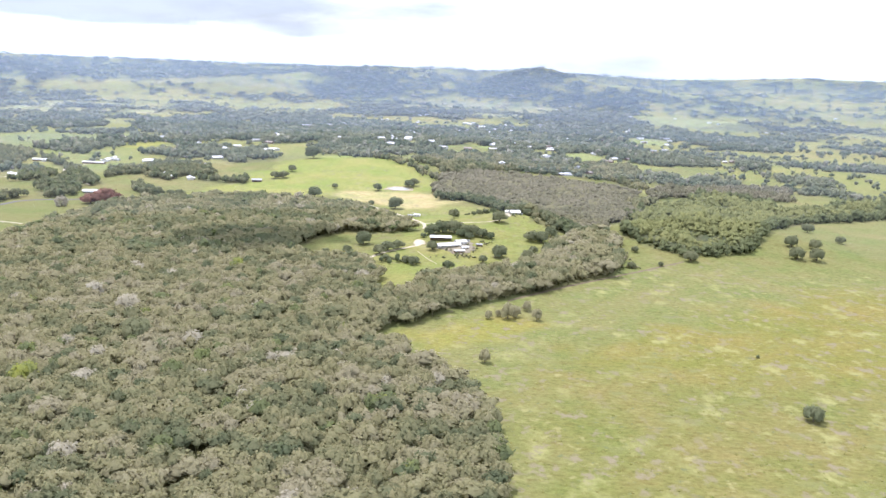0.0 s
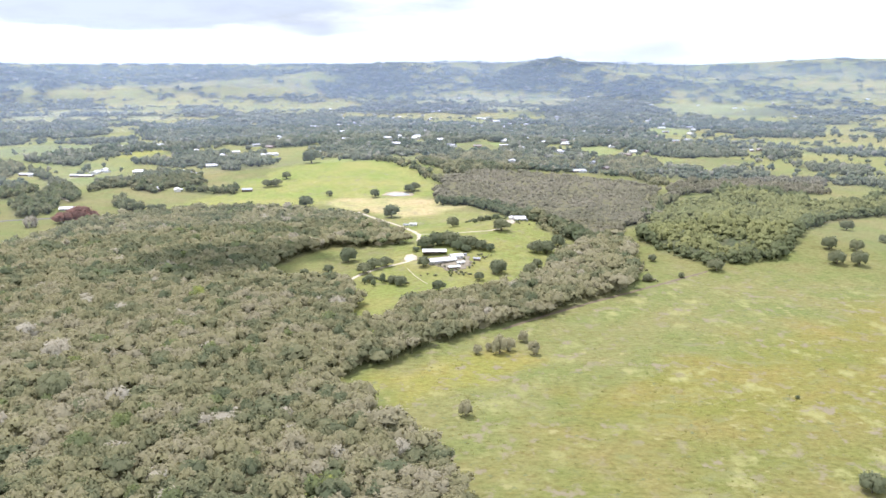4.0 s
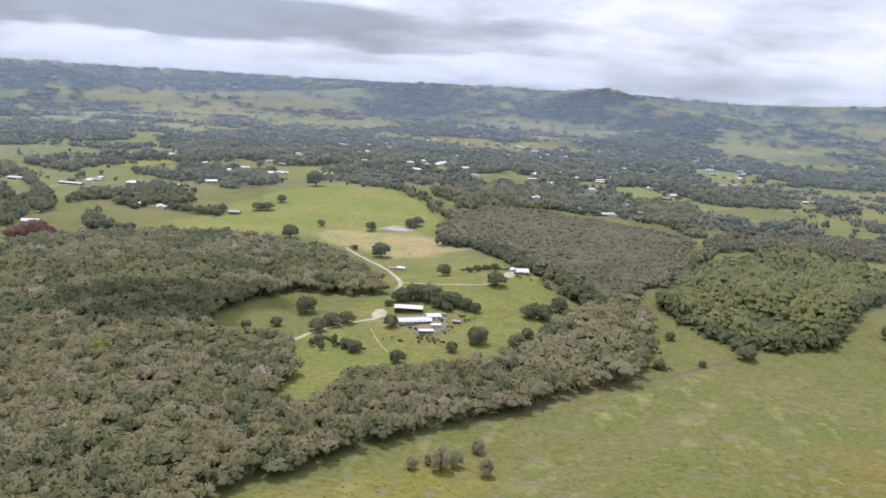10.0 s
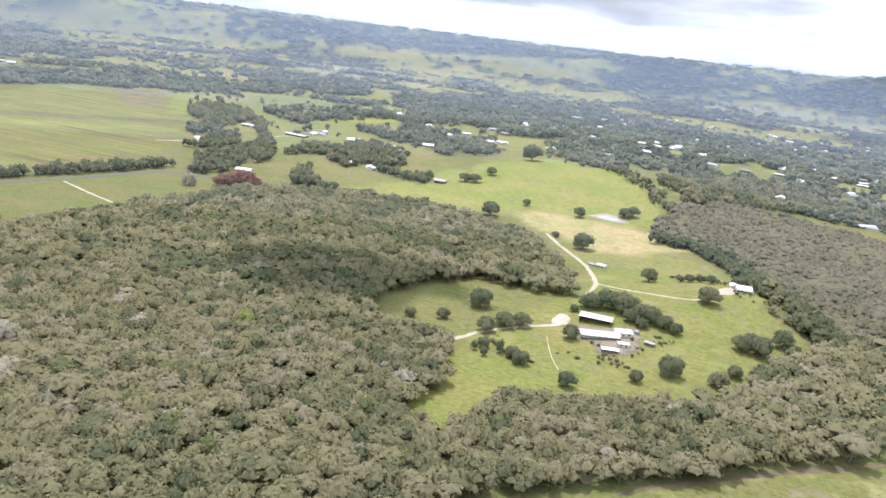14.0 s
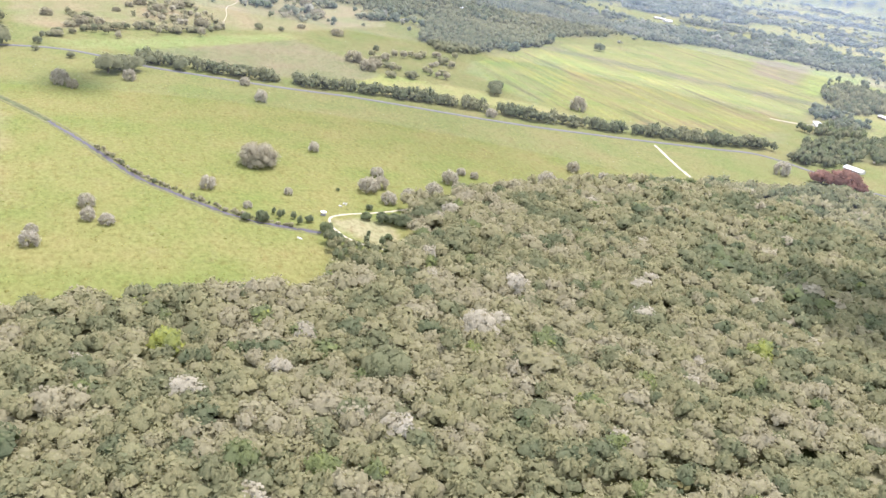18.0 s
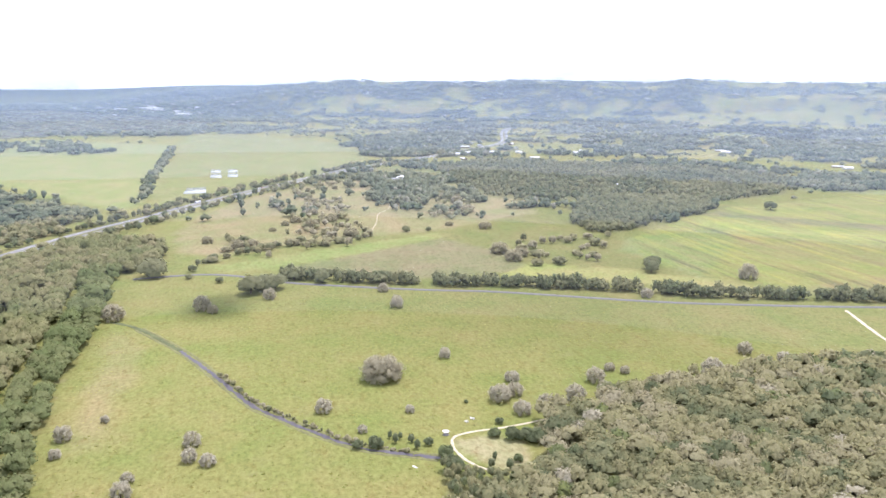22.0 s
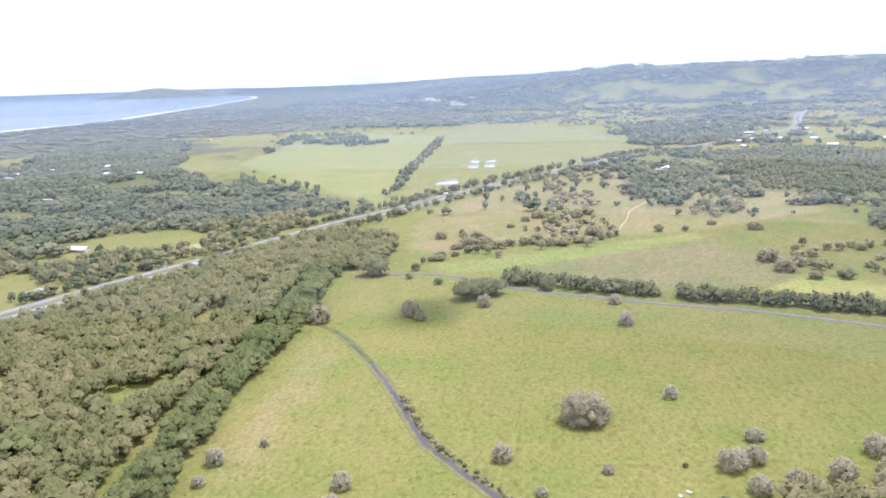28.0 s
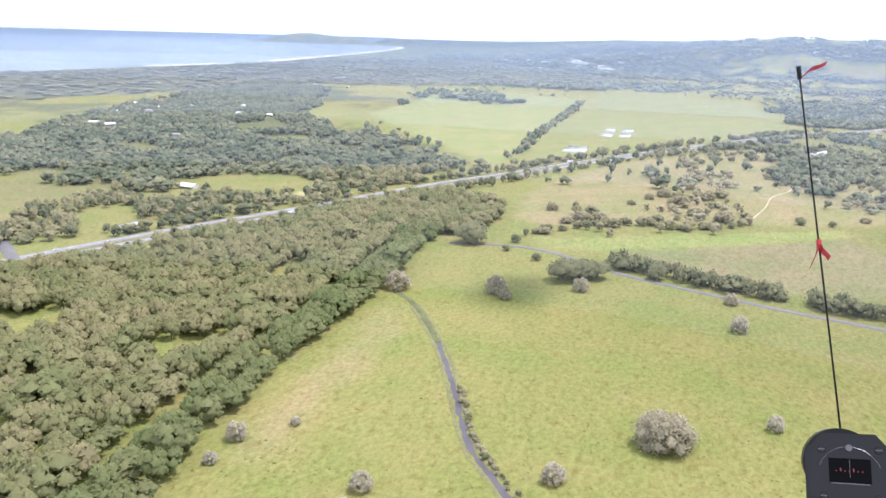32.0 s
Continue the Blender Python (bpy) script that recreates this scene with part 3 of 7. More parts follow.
    if stem:
        verts.append(np.array([[np.cos(b) * 0.022, np.sin(b) * 0.022, z] for z in (0.0, low + 0.3 * deep) for b in (0, 2.1, 4.2)]))
        shades.append(np.zeros(6))
        normals.append(np.array([[np.cos(b), np.sin(b), 0] for z in (0, 1) for b in (0, 2.1, 4.2)]))
        tris.append(np.array([[0, 1, 4], [0, 4, 3], [1, 2, 5], [1, 5, 4], [2, 0, 3], [2, 3, 5]]) + count)
    return np.vstack(verts), quads, np.vstack(tris), np.vstack(normals), np.concatenate(shades)


def wood(name, label, xy, kinds, wide, tall, tints, mat, seed, category="forest", uneven=0.0):
    """Many trees as one stand: each of the kinds of crown, turned, sized and tinted tree by tree."""
    r = np.random.RandomState(seed)
    x, y = np.asarray(xy, float).T
    n = len(x)
    zx, zy, zz, k = laid(x, y, land(x, y) - 0.2)
    pick, turn = r.randint(0, len(kinds), n), r.rand(n) * 6.283
    w, h = (wide[0] + (wide[1] - wide[0]) * r.rand(n) ** 1.3) * k, (tall[0] + (tall[1] - tall[0]) * r.rand(n)) * k
    swell = 1 + uneven * (1.3 * (value_noise(x, y, 34, seed) - 0.5) + 1.1 * (r.rand(n) - 0.5))
    w, h = w * np.sqrt(swell), h * swell
    big = r.rand(n) < 0.035
    w, h = np.where(big, w * 1.45, w), np.where(big, h * 1.15, h)
    V, Q, T, C, N, base = [], [], [], [], [], 0
    for i, (kv, kq, kt, kn, ks) in enumerate(kinds):
        m = np.flatnonzero(pick == i)
        if not len(m):
            continue
        c, s = np.cos(turn[m])[:, None], np.sin(turn[m])[:, None]
        vx, vy = kv[None, :, 0] * w[m][:, None], kv[None, :, 1] * w[m][:, None]
        V.append(np.stack([vx * c - vy * s + zx[m][:, None], vx * s + vy * c + zy[m][:, None], kv[None, :, 2] * h[m][:, None] + zz[m][:, None]], -1).reshape(-1, 3))
        N.append(np.stack([kn[None, :, 0] * c - kn[None, :, 1] * s, kn[None, :, 0] * s + kn[None, :, 1] * c, np.broadcast_to(kn[None, :, 2], vx.shape)], -1).reshape(-1, 3))
        o = base + np.arange(len(m))[:, None, None] * len(kv)
        if len(kq):
            Q.append((kq[None] + o).reshape(-1, 4))
        T.append((kt[None] + o).reshape(-1, 3))
        C.append((tints[m][:, None] + ks[None]).ravel())
        base += len(m) * len(kv)
    me = mesh_of(name, np.vstack(V), [np.vstack(Q) if Q else [], np.vstack(T)], mat, np.concatenate(C), True, np.vstack(N))
    return tagged(new(name, me), label, category, kind="stuff")


def undergrowth(name, label, poly, height, tint, seed, cell=4.0):
    """Scrub that fills a stand below its crowns, lumpy on top, down to the ground at the edge."""
    p = np.array(poly, float)
    (x0, y0), (x1, y1) = p.min(0), p.max(0)
    gx, gy = np.meshgrid(np.arange(x0, x1 + cell, cell), np.arange(y0, y1 + cell, cell), indexing="ij")
    r = np.random.RandomState(seed)
    gx, gy = gx + (r.rand(*gx.shape) - 0.5) * cell * 0.7, gy + (r.rand(*gy.shape) - 0.5) * cell * 0.7
    ins = inside(gx, gy, poly)
    deep = off_line(gx, gy, poly + poly[:1])
    z = land(gx, gy) + np.where(ins, 0.2 + height * np.clip((deep - 8.0) / 9.0, 0.0, 1.0) * (0.6 + 0.8 * r.rand(*gx.shape)), -0.5)
    n, k = gx.shape
    i = np.arange(n - 1)[:, None] * k + np.arange(k - 1)[None]
    f = np.stack([i, i + k, i + k + 1, i + 1], -1).reshape(-1, 4)
    f = f[(ins & (deep > 7.0)).ravel()[f].all(1)]
    used, back = np.unique(f, return_inverse=True)
    v = np.stack(laid(gx.ravel(), gy.ravel(), z.ravel())[:3], 1)[used]
    t = tint[0] + (tint[1] - tint[0]) * r.rand(len(used))
    return tagged(new(name, mesh_of(name, v, [back.reshape(f.shape)], LEAF, t)), label, "undergrowth", kind="stuff")


def clear_of_houses(xy):
    """Leaves gardens open round the houses, wider on the side of the open country."""
    x, y = xy.T
    ok = np.ones(len(xy), bool)
    for hx, hy in HOUSE_SPOTS:
        d = math.hypot(CX - hx, CY - hy)
        ok &= off_line(x, y, [(hx, hy), (hx + (CX - hx) / d * 80, hy + (CY - hy) / d * 80)]) > 13
    return xy[ok]


def scatter(poly, gap, seed, holes=(), lanes=(), thin=0.0, fray=0.0):
    """Places in a stand: about gap metres apart, clear of the holes and lanes."""
    r = np.random.RandomState(seed)
    p = np.array(poly, float)
    (x0, y0), (x1, y1) = p.min(0), p.max(0)
    gx, gy = np.meshgrid(np.arange(x0, x1, gap), np.arange(y0, y1, gap))
    gx = gx + gap * 0.5 * (np.arange(gx.shape[0]) % 2)[:, None]
    x, y = (gx + (r.rand(*gx.shape) - 0.5) * gap * 0.85).ravel(), (gy + (r.rand(*gy.shape) - 0.5) * gap * 0.85).ravel()
    fx, fy = fray * 2 * (value_noise(x, y, 45, seed) - 0.5), fray * 2 * (value_noise(x, y, 45, seed + 7) - 0.5)
    ok = inside(x + fx, y + fy, poly) & (r.rand(len(x)) >= thin)
    for h in holes:
        ok &= ~inside(x, y, h)
    for pts, half in lanes:
        ok &= off_line(x, y, pts) > half
    return np.stack([x[ok], y[ok]], 1)

# ---- the plan ----
# woods, by their outlines
SWAMP_EAST = [(37, 250), (37, 390), (35, 473), (22, 537), (-15, 590), (-58, 648), (-28, 684), (12, 731), (64, 773), (124, 833), (203, 904), (227, 1059), (217, 1139), (168, 1075),
              (131, 1002), (108, 932), (80, 896), (44, 875), (10, 855), (-29, 827), (-32, 759), (-59, 773), (-73, 796), (-66, 834), (-93, 910), (-129, 904), (-130, 600), (-120, 250)]
SWAMP_WEST = [(-120, 250), (-130, 600), (-129, 904), (-163, 923), (-174, 978), (-156, 1048), (-125, 1090), (-91, 1073), (-36, 1075), (-63, 1160), (-133, 1271), (-203, 1311),
              (-296, 1330), (-393, 1310), (-467, 1271), (-503, 1210), (-508, 1124), (-520, 1023), (-525, 947), (-504, 822), (-488, 763), (-461, 701), (-418, 690), (-375, 662),
              (-352, 614), (-325, 590), (-329, 470), (-326, 441), (-312, 393), (-290, 250)]
PARK_WOOD = [(-410, 622), (-392, 642), (-383, 676), (-410, 692), (-359, 676), (-344, 614)]
ROW_WOOD = [(-300, 392), (-422, 394), (-463, 386), (-521, 380), (-598, 375), (-703, 374), (-763, 372), (-943, 358), (-975, 384), (-1110, 405), (-1190, 300), (-1045, 218), (-852, 146),
            (-748, 96), (-640, 40), (-400, 60), (-300, 150)]
EAST_RIDGE = [(-12, 1392), (-24, 1528), (-1, 1587), (62, 1666), (160, 1670), (236, 1659), (325, 1619), (367, 1556), (309, 1423), (317, 1304), (253, 1212), (218, 1145), (170, 1092), (150, 1155), (114, 1255), (70, 1356), (29, 1392)]
RIDGE_FOOT = [(123, 1299), (121, 1147), (153, 1104), (173, 1107), (212, 1189), (237, 1244), (270, 1275), (269, 1169), (268, 1077), (282, 1069), (312, 1155), (328, 1328), (376, 1479), (308, 1445), (214, 1391), (165, 1377)]
CREST_WOOD = [(349, 1428), (396, 1516), (470, 1555), (554, 1562), (641, 1536), (714, 1717), (624, 1731), (516, 1677), (400, 1619)]
RIDGE_BACK = [(-11, 1639), (68, 1661), (198, 1832), (312, 1800), (385, 1603), (413, 1650), (378, 1700), (345, 1744), (426, 1806), (458, 2000), (341, 2019), (267, 1931), (165, 1916), (120, 2036), (-5, 2010), (-26, 1833), (-85, 1814)]
DOME_WOOD = [(241, 1124), (285, 1270), (356, 1420), (500, 1560), (604, 1440), (826, 1542), (742, 1378), (560, 1290), (470, 1160), (430, 1076), (379, 1010), (302, 1000), (260, 1047)]
LANE_STANDS = [[(-638, 1279), (-688, 1365), (-704, 1445), (-696, 1483), (-749, 1609), (-899, 1812), (-870, 1806), (-637, 1500), (-599, 1427), (-617, 1414), (-625, 1379), (-606, 1324), (-605, 1275)], [(-1038, 1767), (-1146, 1954), (-1080, 1973), (-990, 1929), (-901, 1827), (-907, 1773), (-880, 1682), (-902, 1651)], [(-812, 1549), (-834, 1627), (-743, 1539), (-715, 1457), (-722, 1420), (-753, 1427)]]
HAMLET_STANDS = [[(-627, 1521), (-671, 1646), (-638, 1664), (-594, 1642), (-576, 1571), (-607, 1553)], [(-541, 1509), (-594, 1631), (-615, 1747), (-568, 1754), (-503, 1696), (-443, 1563), (-464, 1548), (-500, 1556), (-499, 1494)], [(-485, 1531), (-449, 1533), (-402, 1521), (-362, 1496), (-364, 1461), (-399, 1465), (-441, 1488)], [(-555, 1433), (-545, 1456), (-473, 1358), (-468, 1323), (-490, 1319)]]
GARDEN_STANDS = [[(-716, 1873), (-690, 1942), (-650, 2016), (-607, 2072), (-578, 2109), (-490, 2017), (-372, 1731), (-396, 1702), (-475, 1823), (-521, 1822), (-568, 1818), (-615, 1812)], [(-951, 1988), (-984, 2108), (-898, 2088), (-833, 2062), (-801, 1996), (-842, 1959), (-881, 1905)], [(-1433, 2519), (-1580, 2819), (-1494, 2876), (-1358, 2920), (-1248, 2948), (-1198, 2858), (-1213, 2660), (-1286, 2609), (-1323, 2505)], [(-1667, 2117), (-1737, 2272), (-1782, 2495), (-1628, 2512), (-1480, 2447), (-1571, 2638), (-1191, 2140), (-1330, 2198), (-1392, 2127), (-1463, 2080), (-1572, 2067)]]
ROADSIDE_WOOD = [(-2120, -851), (-2675, -1019), (-3296, -1016), (-3064, -730), (-1890, -270), (-1632, -36), (-1715, 29), (-1602, 155), (-1490, 257), (-1371, 256), (-1349, 205), (-1326, 156),
                 (-1235, 73), (-1194, 5), (-1114, 4), (-1061, -46), (-1029, -104), (-1100, -500)]
HEATH = [(-2330, -1150), (-1500, -1250), (-1500, -2300), (-3000, -2250), (-3955, -2085), (-5002, -2100), (-6841, -1911), (-7471, -882), (-4676, 292), (-4026, 81), (-4045, -86), (-3466, -477), (-3287, -893), (-2701, -1035)]
SEA_EDGE = [(-2000, -2400), (-4110, -2188), (-4551, -2140), (-5087, -2080), (-6284, -2235), (-8329, -2528), (-11359, -3057), (-12700, -3500), (-16000, -5200), (-40000, -12000), (-40000, -40000), (-2000, -40000)]
CLEARINGS = [[(-18, 2109), (48, 2313), (123, 2154), (103, 2054), (5, 2024)], [(-165, 2001), (-63, 1840), (-62, 1718), (-124, 1791)], [(435, 1945), (609, 2095), (688, 2044), (640, 1926), (490, 1895)],
             [(-448, 1801), (-361, 1734), (-337, 1588), (-406, 1644)], [(-1563, -201), (-1631, -106), (-1535, -76), (-1504, -160)], [(-1666, -314), (-1782, -273), (-1663, -167), (-1564, -236)],
             [(-260, 2700), (-180, 2860), (-60, 2760), (-150, 2640)], [(120, 2560), (260, 2700), (330, 2600), (210, 2480)], [(-560, 2700), (-420, 2860), (-330, 2740), (-470, 2600)],
             [(-801, 48), (-849, 50), (-911, 24), (-955, -8), (-955, -40), (-915, -46), (-830, 10)], [(-1084, -84), (-1200, -42), (-1236, 63), (-1182, 126), (-1112, 114), (-1046, 82), (-1080, -14)]]
# stands of trees over the villages, along the creeks, round the town and on the ranges
VILLAGE_STANDS = [[(-803, 3593), (-666, 3877), (-388, 3726), (-226, 3548), (7, 3359), (216, 3249), (324, 3087), (223, 1933), (169, 2006), (102, 1734), (0, 1655), (-39, 1633), (-82, 1658), (-131, 1808), (-172, 1854), (-212, 1752), (-284, 1945), (-354, 2097), (-454, 2112), (-590, 2190), (-754, 2398), (-1044, 3183), (-1020, 3509)],
    [(-1149, 3120), (-1136, 3433), (-670, 2209), (-516, 1885), (-433, 1941), (-350, 1665), (-400, 1670), (-463, 1729), (-599, 1977), (-746, 2179)]]
EAST_STANDS = [[(339, 3254), (512, 3477), (665, 3483), (726, 3272), (583, 2679), (650, 2382), (711, 2256), (670, 2080), (574, 2088), (503, 2045), (479, 2103), (421, 2288), (272, 1948), (227, 1978)],
    [(274, 1865), (333, 1965), (375, 1934), (418, 1864), (398, 1713), (367, 1661), (341, 1734), (309, 1797)],
    [(464, 1873), (522, 1845), (636, 1899), (749, 2000), (831, 2012), (737, 1780), (632, 1680), (580, 1695), (508, 1647), (466, 1706), (429, 1740)],
    [(788, 3660), (925, 3664), (1085, 3599), (1212, 3410), (1296, 3135), (1159, 2810), (1026, 2844), (887, 2728), (924, 2949), (817, 3014), (708, 3188)],
    [(491, 4881), (784, 5394), (1050, 5527), (1301, 5703), (1273, 5429), (969, 4498), (697, 3657), (446, 3475), (375, 3645)]]
CREEK_STANDS = [[(-1300, 2319), (-1456, 2594), (-1494, 2814), (-1605, 3151), (-1587, 3376), (-1470, 3380), (-1243, 2952), (-1184, 2709), (-1220, 2597), (-1253, 2495), (-1236, 2349)],
    [(-2899, 4587), (-2816, 4672), (-2547, 4354), (-2097, 3563), (-2143, 3475)],
    [(-1990, 3250), (-1845, 3136), (-1832, 3262), (-1615, 2982), (-1610, 2806), (-1688, 2802)],
    [(-976, 1934), (-993, 2036), (-985, 2125), (-937, 2205), (-903, 2298), (-823, 2293), (-749, 2168), (-785, 2098), (-860, 2077), (-866, 1977), (-831, 1884), (-883, 1885)],
    [(-1494, 4397), (-1464, 4668), (-1190, 3987), (-1184, 3772), (-1293, 3854)],
    [(-645, 4747), (-615, 5240), (-434, 4864), (-144, 4867), (106, 4485), (115, 4096), (-4, 4022), (-116, 4210), (-274, 4111), (-373, 4028)]]
CREEK_STANDS_NORTH = [[(-1241, 5246), (-1122, 5437), (-1003, 5589), (-925, 5194), (-1066, 5032), (-1166, 5020)],
    [(-3161, 2794), (-3353, 3248), (-2467, 2587), (-2114, 2181), (-2192, 2184), (-2475, 2303)],
    [(-3290, 3363), (-2926, 3241), (-2227, 2735), (-2096, 2491), (-2371, 2575)],
    [(-1770, 2255), (-1897, 2515), (-1721, 2491), (-1588, 2576), (-1395, 2332), (-1402, 2131), (-1460, 2058), (-1635, 2134)]]
RANGE_WOODS = [[(-1754, 8005), (-366, 6878), (-202, 7459), (-323, 6182), (-431, 5992), (-568, 5769), (-673, 5987), (-850, 6081), (-920, 5351), (-1122, 5437), (-1234, 6038)],
    [(361, 7306), (645, 8202), (748, 6918), (915, 6820), (1086, 6640), (1413, 6206), (1743, 6125), (2100, 6048), (2511, 5973), (2311, 5506), (2080, 5684), (1814, 5735), (1584, 5821), (1313, 5758), (953, 5580), (813, 5866), (599, 6013), (373, 6181), (-37, 6397), (-170, 6541), (-137, 6915)]]
RANGE_WOODS_NORTH = [[(-3518, 5524), (-3806, 6682), (-3460, 7273), (-2486, 5573), (-2393, 5143), (-2555, 4959), (-2969, 5036), (-3199, 5044)],
    [(-2751, 6978), (-2730, 8038), (-1997, 7863), (-1297, 6043), (-1650, 5961), (-1891, 5694), (-2195, 5549), (-2329, 5323)],
    [(-6795, 770), (-7853, 1184), (-8257, 1781), (-6877, 1943), (-6883, 2434), (-6695, 2970), (-6528, 3504), (-6135, 3707), (-6676, 4309), (-6819, 4782), (-5834, 3973), (-5723, 3495), (-5705, 3130), (-5927, 2689), (-6199, 2331), (-6211, 1888), (-6160, 1446), (-6394, 1048)]]
TOWN_STANDS = [[(-4485, 2207), (-4467, 2353), (-3711, 2127), (-3496, 1871)],
    [(-4436, 2792), (-4398, 3020), (-3140, 2355), (-2639, 1956), (-2791, 1859), (-3246, 2026), (-3353, 2235)],
    [(-3083, 2684), (-3540, 3188), (-3392, 3342), (-2314, 2451), (-2155, 2190), (-2260, 2151), (-2575, 2331)],
    [(-3116, 2444), (-3248, 2689), (-2836, 2464), (-2389, 2019)],
    [(-4957, -78), (-5189, 223), (-4307, 348), (-4961, 718), (-4427, 781), (-3806, 412), (-3816, 168)],
    [(-3432, 996), (-3904, 1312), (-4771, 1733), (-3561, 1497), (-2895, 1249), (-2494, 1021), (-2520, 884)]]
# meadows that open between them
MEADOW_GLADES = [[(-19, 2183), (28, 2251), (112, 2262), (119, 2103), (70, 2073), (-7, 2075)],
    [(-135, 2251), (-114, 2336), (-77, 2232), (-84, 2143), (-117, 2140)],
    [(648, 3131), (740, 3244), (825, 3114), (743, 2867), (637, 2857)],
    [(462, 1994), (567, 2059), (673, 2016), (632, 1923), (485, 1869), (429, 1866)],
    [(367, 1648), (442, 1689), (498, 1646), (452, 1580), (384, 1559)],
    [(307, 2206), (376, 2269), (406, 2184), (362, 2083), (301, 2094)],
    [(-162, 2011), (-77, 1829), (-17, 1774), (-17, 1676), (-66, 1703), (-120, 1811)],
    [(1130, 5025), (1499, 5503), (1742, 5302), (1537, 4097), (1384, 3759), (1151, 3818), (1058, 4291)],
    [(400, 2084), (468, 2082), (452, 1975), (391, 1996)]]
STRAW_FIELDS = [[(-2324, 4003), (-2146, 4443), (-1388, 3963), (-1237, 3572), (-1563, 3573), (-1827, 3331)],
    [(-415, 5798), (-32, 6020), (592, 5939), (921, 5603), (634, 5023), (273, 4340), (-75, 4683)]]
CROP_STRIPS = [[(-1311, 1290), (-1189, 1431), (-957, 1690), (-926, 1653), (-1141, 1393), (-1266, 1273)],
    [(-1217, 1242), (-1107, 1366), (-901, 1599), (-868, 1561), (-1049, 1320), (-1154, 1213)],
    [(-1076, 1204), (-1023, 1300), (-861, 1521), (-799, 1451), (-871, 1212), (-958, 1154)],
    [(-1080, 1052), (-1127, 1239), (-1001, 1184), (-825, 1026), (-929, 1017), (-997, 1006)],
    [(-918, 863), (-886, 960), (-800, 1043), (-767, 1080), (-739, 1059), (-827, 920), (-878, 844)],
    [(-762, 1095), (-788, 1260), (-743, 1389), (-694, 1333), (-711, 1232), (-726, 1093)],
    [(-1410, 1953), (-1351, 2073), (-1110, 1783), (-1197, 1747)],
    [(-1349, 2094), (-1287, 2195), (-1024, 1816), (-1043, 1727)]]
SOUTH_WOODS = [[(-2112, 969), (-2290, 1181), (-2237, 1334), (-2118, 1456), (-2066, 1649), (-1904, 1720), (-1766, 1757), (-1704, 1760), (-1476, 1587), (-1418, 1424), (-1386, 1382), (-1466, 1356), (-1517, 1259), (-1453, 1148), (-1469, 1017), (-1512, 963), (-1724, 945)], [(-1359, 1077), (-1485, 1197), (-1473, 1298), (-1389, 1360), (-1293, 1305), (-1224, 1173), (-1155, 1100), (-1116, 1045), (-1144, 1021), (-1248, 1024)]]


def among(x, y, polys):
    """Whether the places lie in any of the outlines."""
    x, y = np.asarray(x, float), np.asarray(y, float)
    hit = np.zeros(np.shape(x), bool)
    for p in polys:
        hit |= inside(x, y, p)
    return hit


# houses of the villages
HAMLET = [(-644, 1763), (-575, 1729), (-551, 1728), (-513, 1525), (-473, 1512), (-507, 1815), (-791, 2276), (-862, 1741), (-731, 1762), (-734, 1810), (-503, 1691), (-536, 1572), (-444, 1993), (-431, 2014), (-851, 1735), (-894, 2273), (-798, 2297), (-415, 2000), (-2301, 4088), (-2747, 4998), (-2086, 5398), (-640, 2120)]
VILLAGE = [(-388, 3200), (-114, 2314), (-126, 2993), (-204, 3605), (-214, 2879), (-337, 2591), (-289, 3789), (-310, 3737), (31, 2443), (75, 2432), (160, 2144), (125, 1889), (-744, 4639), (-577, 3969), (108, 4962), (-155, 4233), (-121, 4253), (183, 3382), (207, 2908),
           (-60, 2520), (-170, 2440), (60, 2650), (-20, 2760), (-420, 2380), (-520, 2480), (-300, 2310), (130, 2330)]
EAST_END = [(568, 2521), (549, 2324), (259, 1773), (251, 1775), (317, 1842), (245, 2105), (322, 2393), (437, 2817), (453, 2944), (319, 2763), (398, 2986), (1433, 4537), (1435, 4391), (758, 2265), (782, 2278), (1566, 3880), (1490, 3875), (840, 3191), (942, 3309),
            (469, 2164), (429, 2144), (393, 2245), (303, 1932), (916, 4001), (810, 3940), (1387, 5056), (500, 2700), (610, 2880), (280, 2260), (360, 2560)]
SOUTH_END = [(-1850, -399), (-1845, -319), (-1941, -671), (-1830, -622), (-3205, -842), (-3153, -677), (-1819, 840), (-1792, 824), (-2740, 1273), (-2687, 1285), (-3845, 1564), (-2789, 1427), (-2523, 1144), (-1640, 1290), (-2080, -520), (-1500, -330), (-2900, 1120),
             (-2350, 1120), (-3300, 1300), (-860, 49), (-1575, -541), (-1829, -708), (-2093, -862), (-1863, -654), (-2000, -727), (-1866, -410), (-1856, -322), (-2296, -707), (-1592, -590), (-2030, -646), (-1089, -30)]
HOMES = np.random.RandomState(77)
SPREAD = [(-560 + 1500 * a, 1950 + 1900 * b ** 1.2) for a, b in HOMES.rand(330, 2)]
SPREAD = [(x, y) for x, y in SPREAD if x < 0.45 * y - 480 and x > 900 - 0.72 * y][:96]
PLAIN_END = [(-3002, 1243), (-2854, 1253), (-2596, 1201), (-2903, 1325), (-2589, 1276), (-2977, 1468), (-2579, 1370), (-2624, 1608), (-2557, 1560), (-2564, 2097), (-2491, 2075), (-3313, 3034), (-3224, 3024), (-1989, 2114), (-1941, 2109), (-2972, 2979), (-2350, 1340)]
HOUSE_SPOTS = PLAIN_END + SPREAD + HAMLET + VILLAGE + EAST_END + SOUTH_END + [(-643, 1773), (-718, 1780), (609, 2444), (-555, 1746), (-582, 1716), (-585, 1342), (-346, 1495), (-739, 1719), (-790, 1502)]
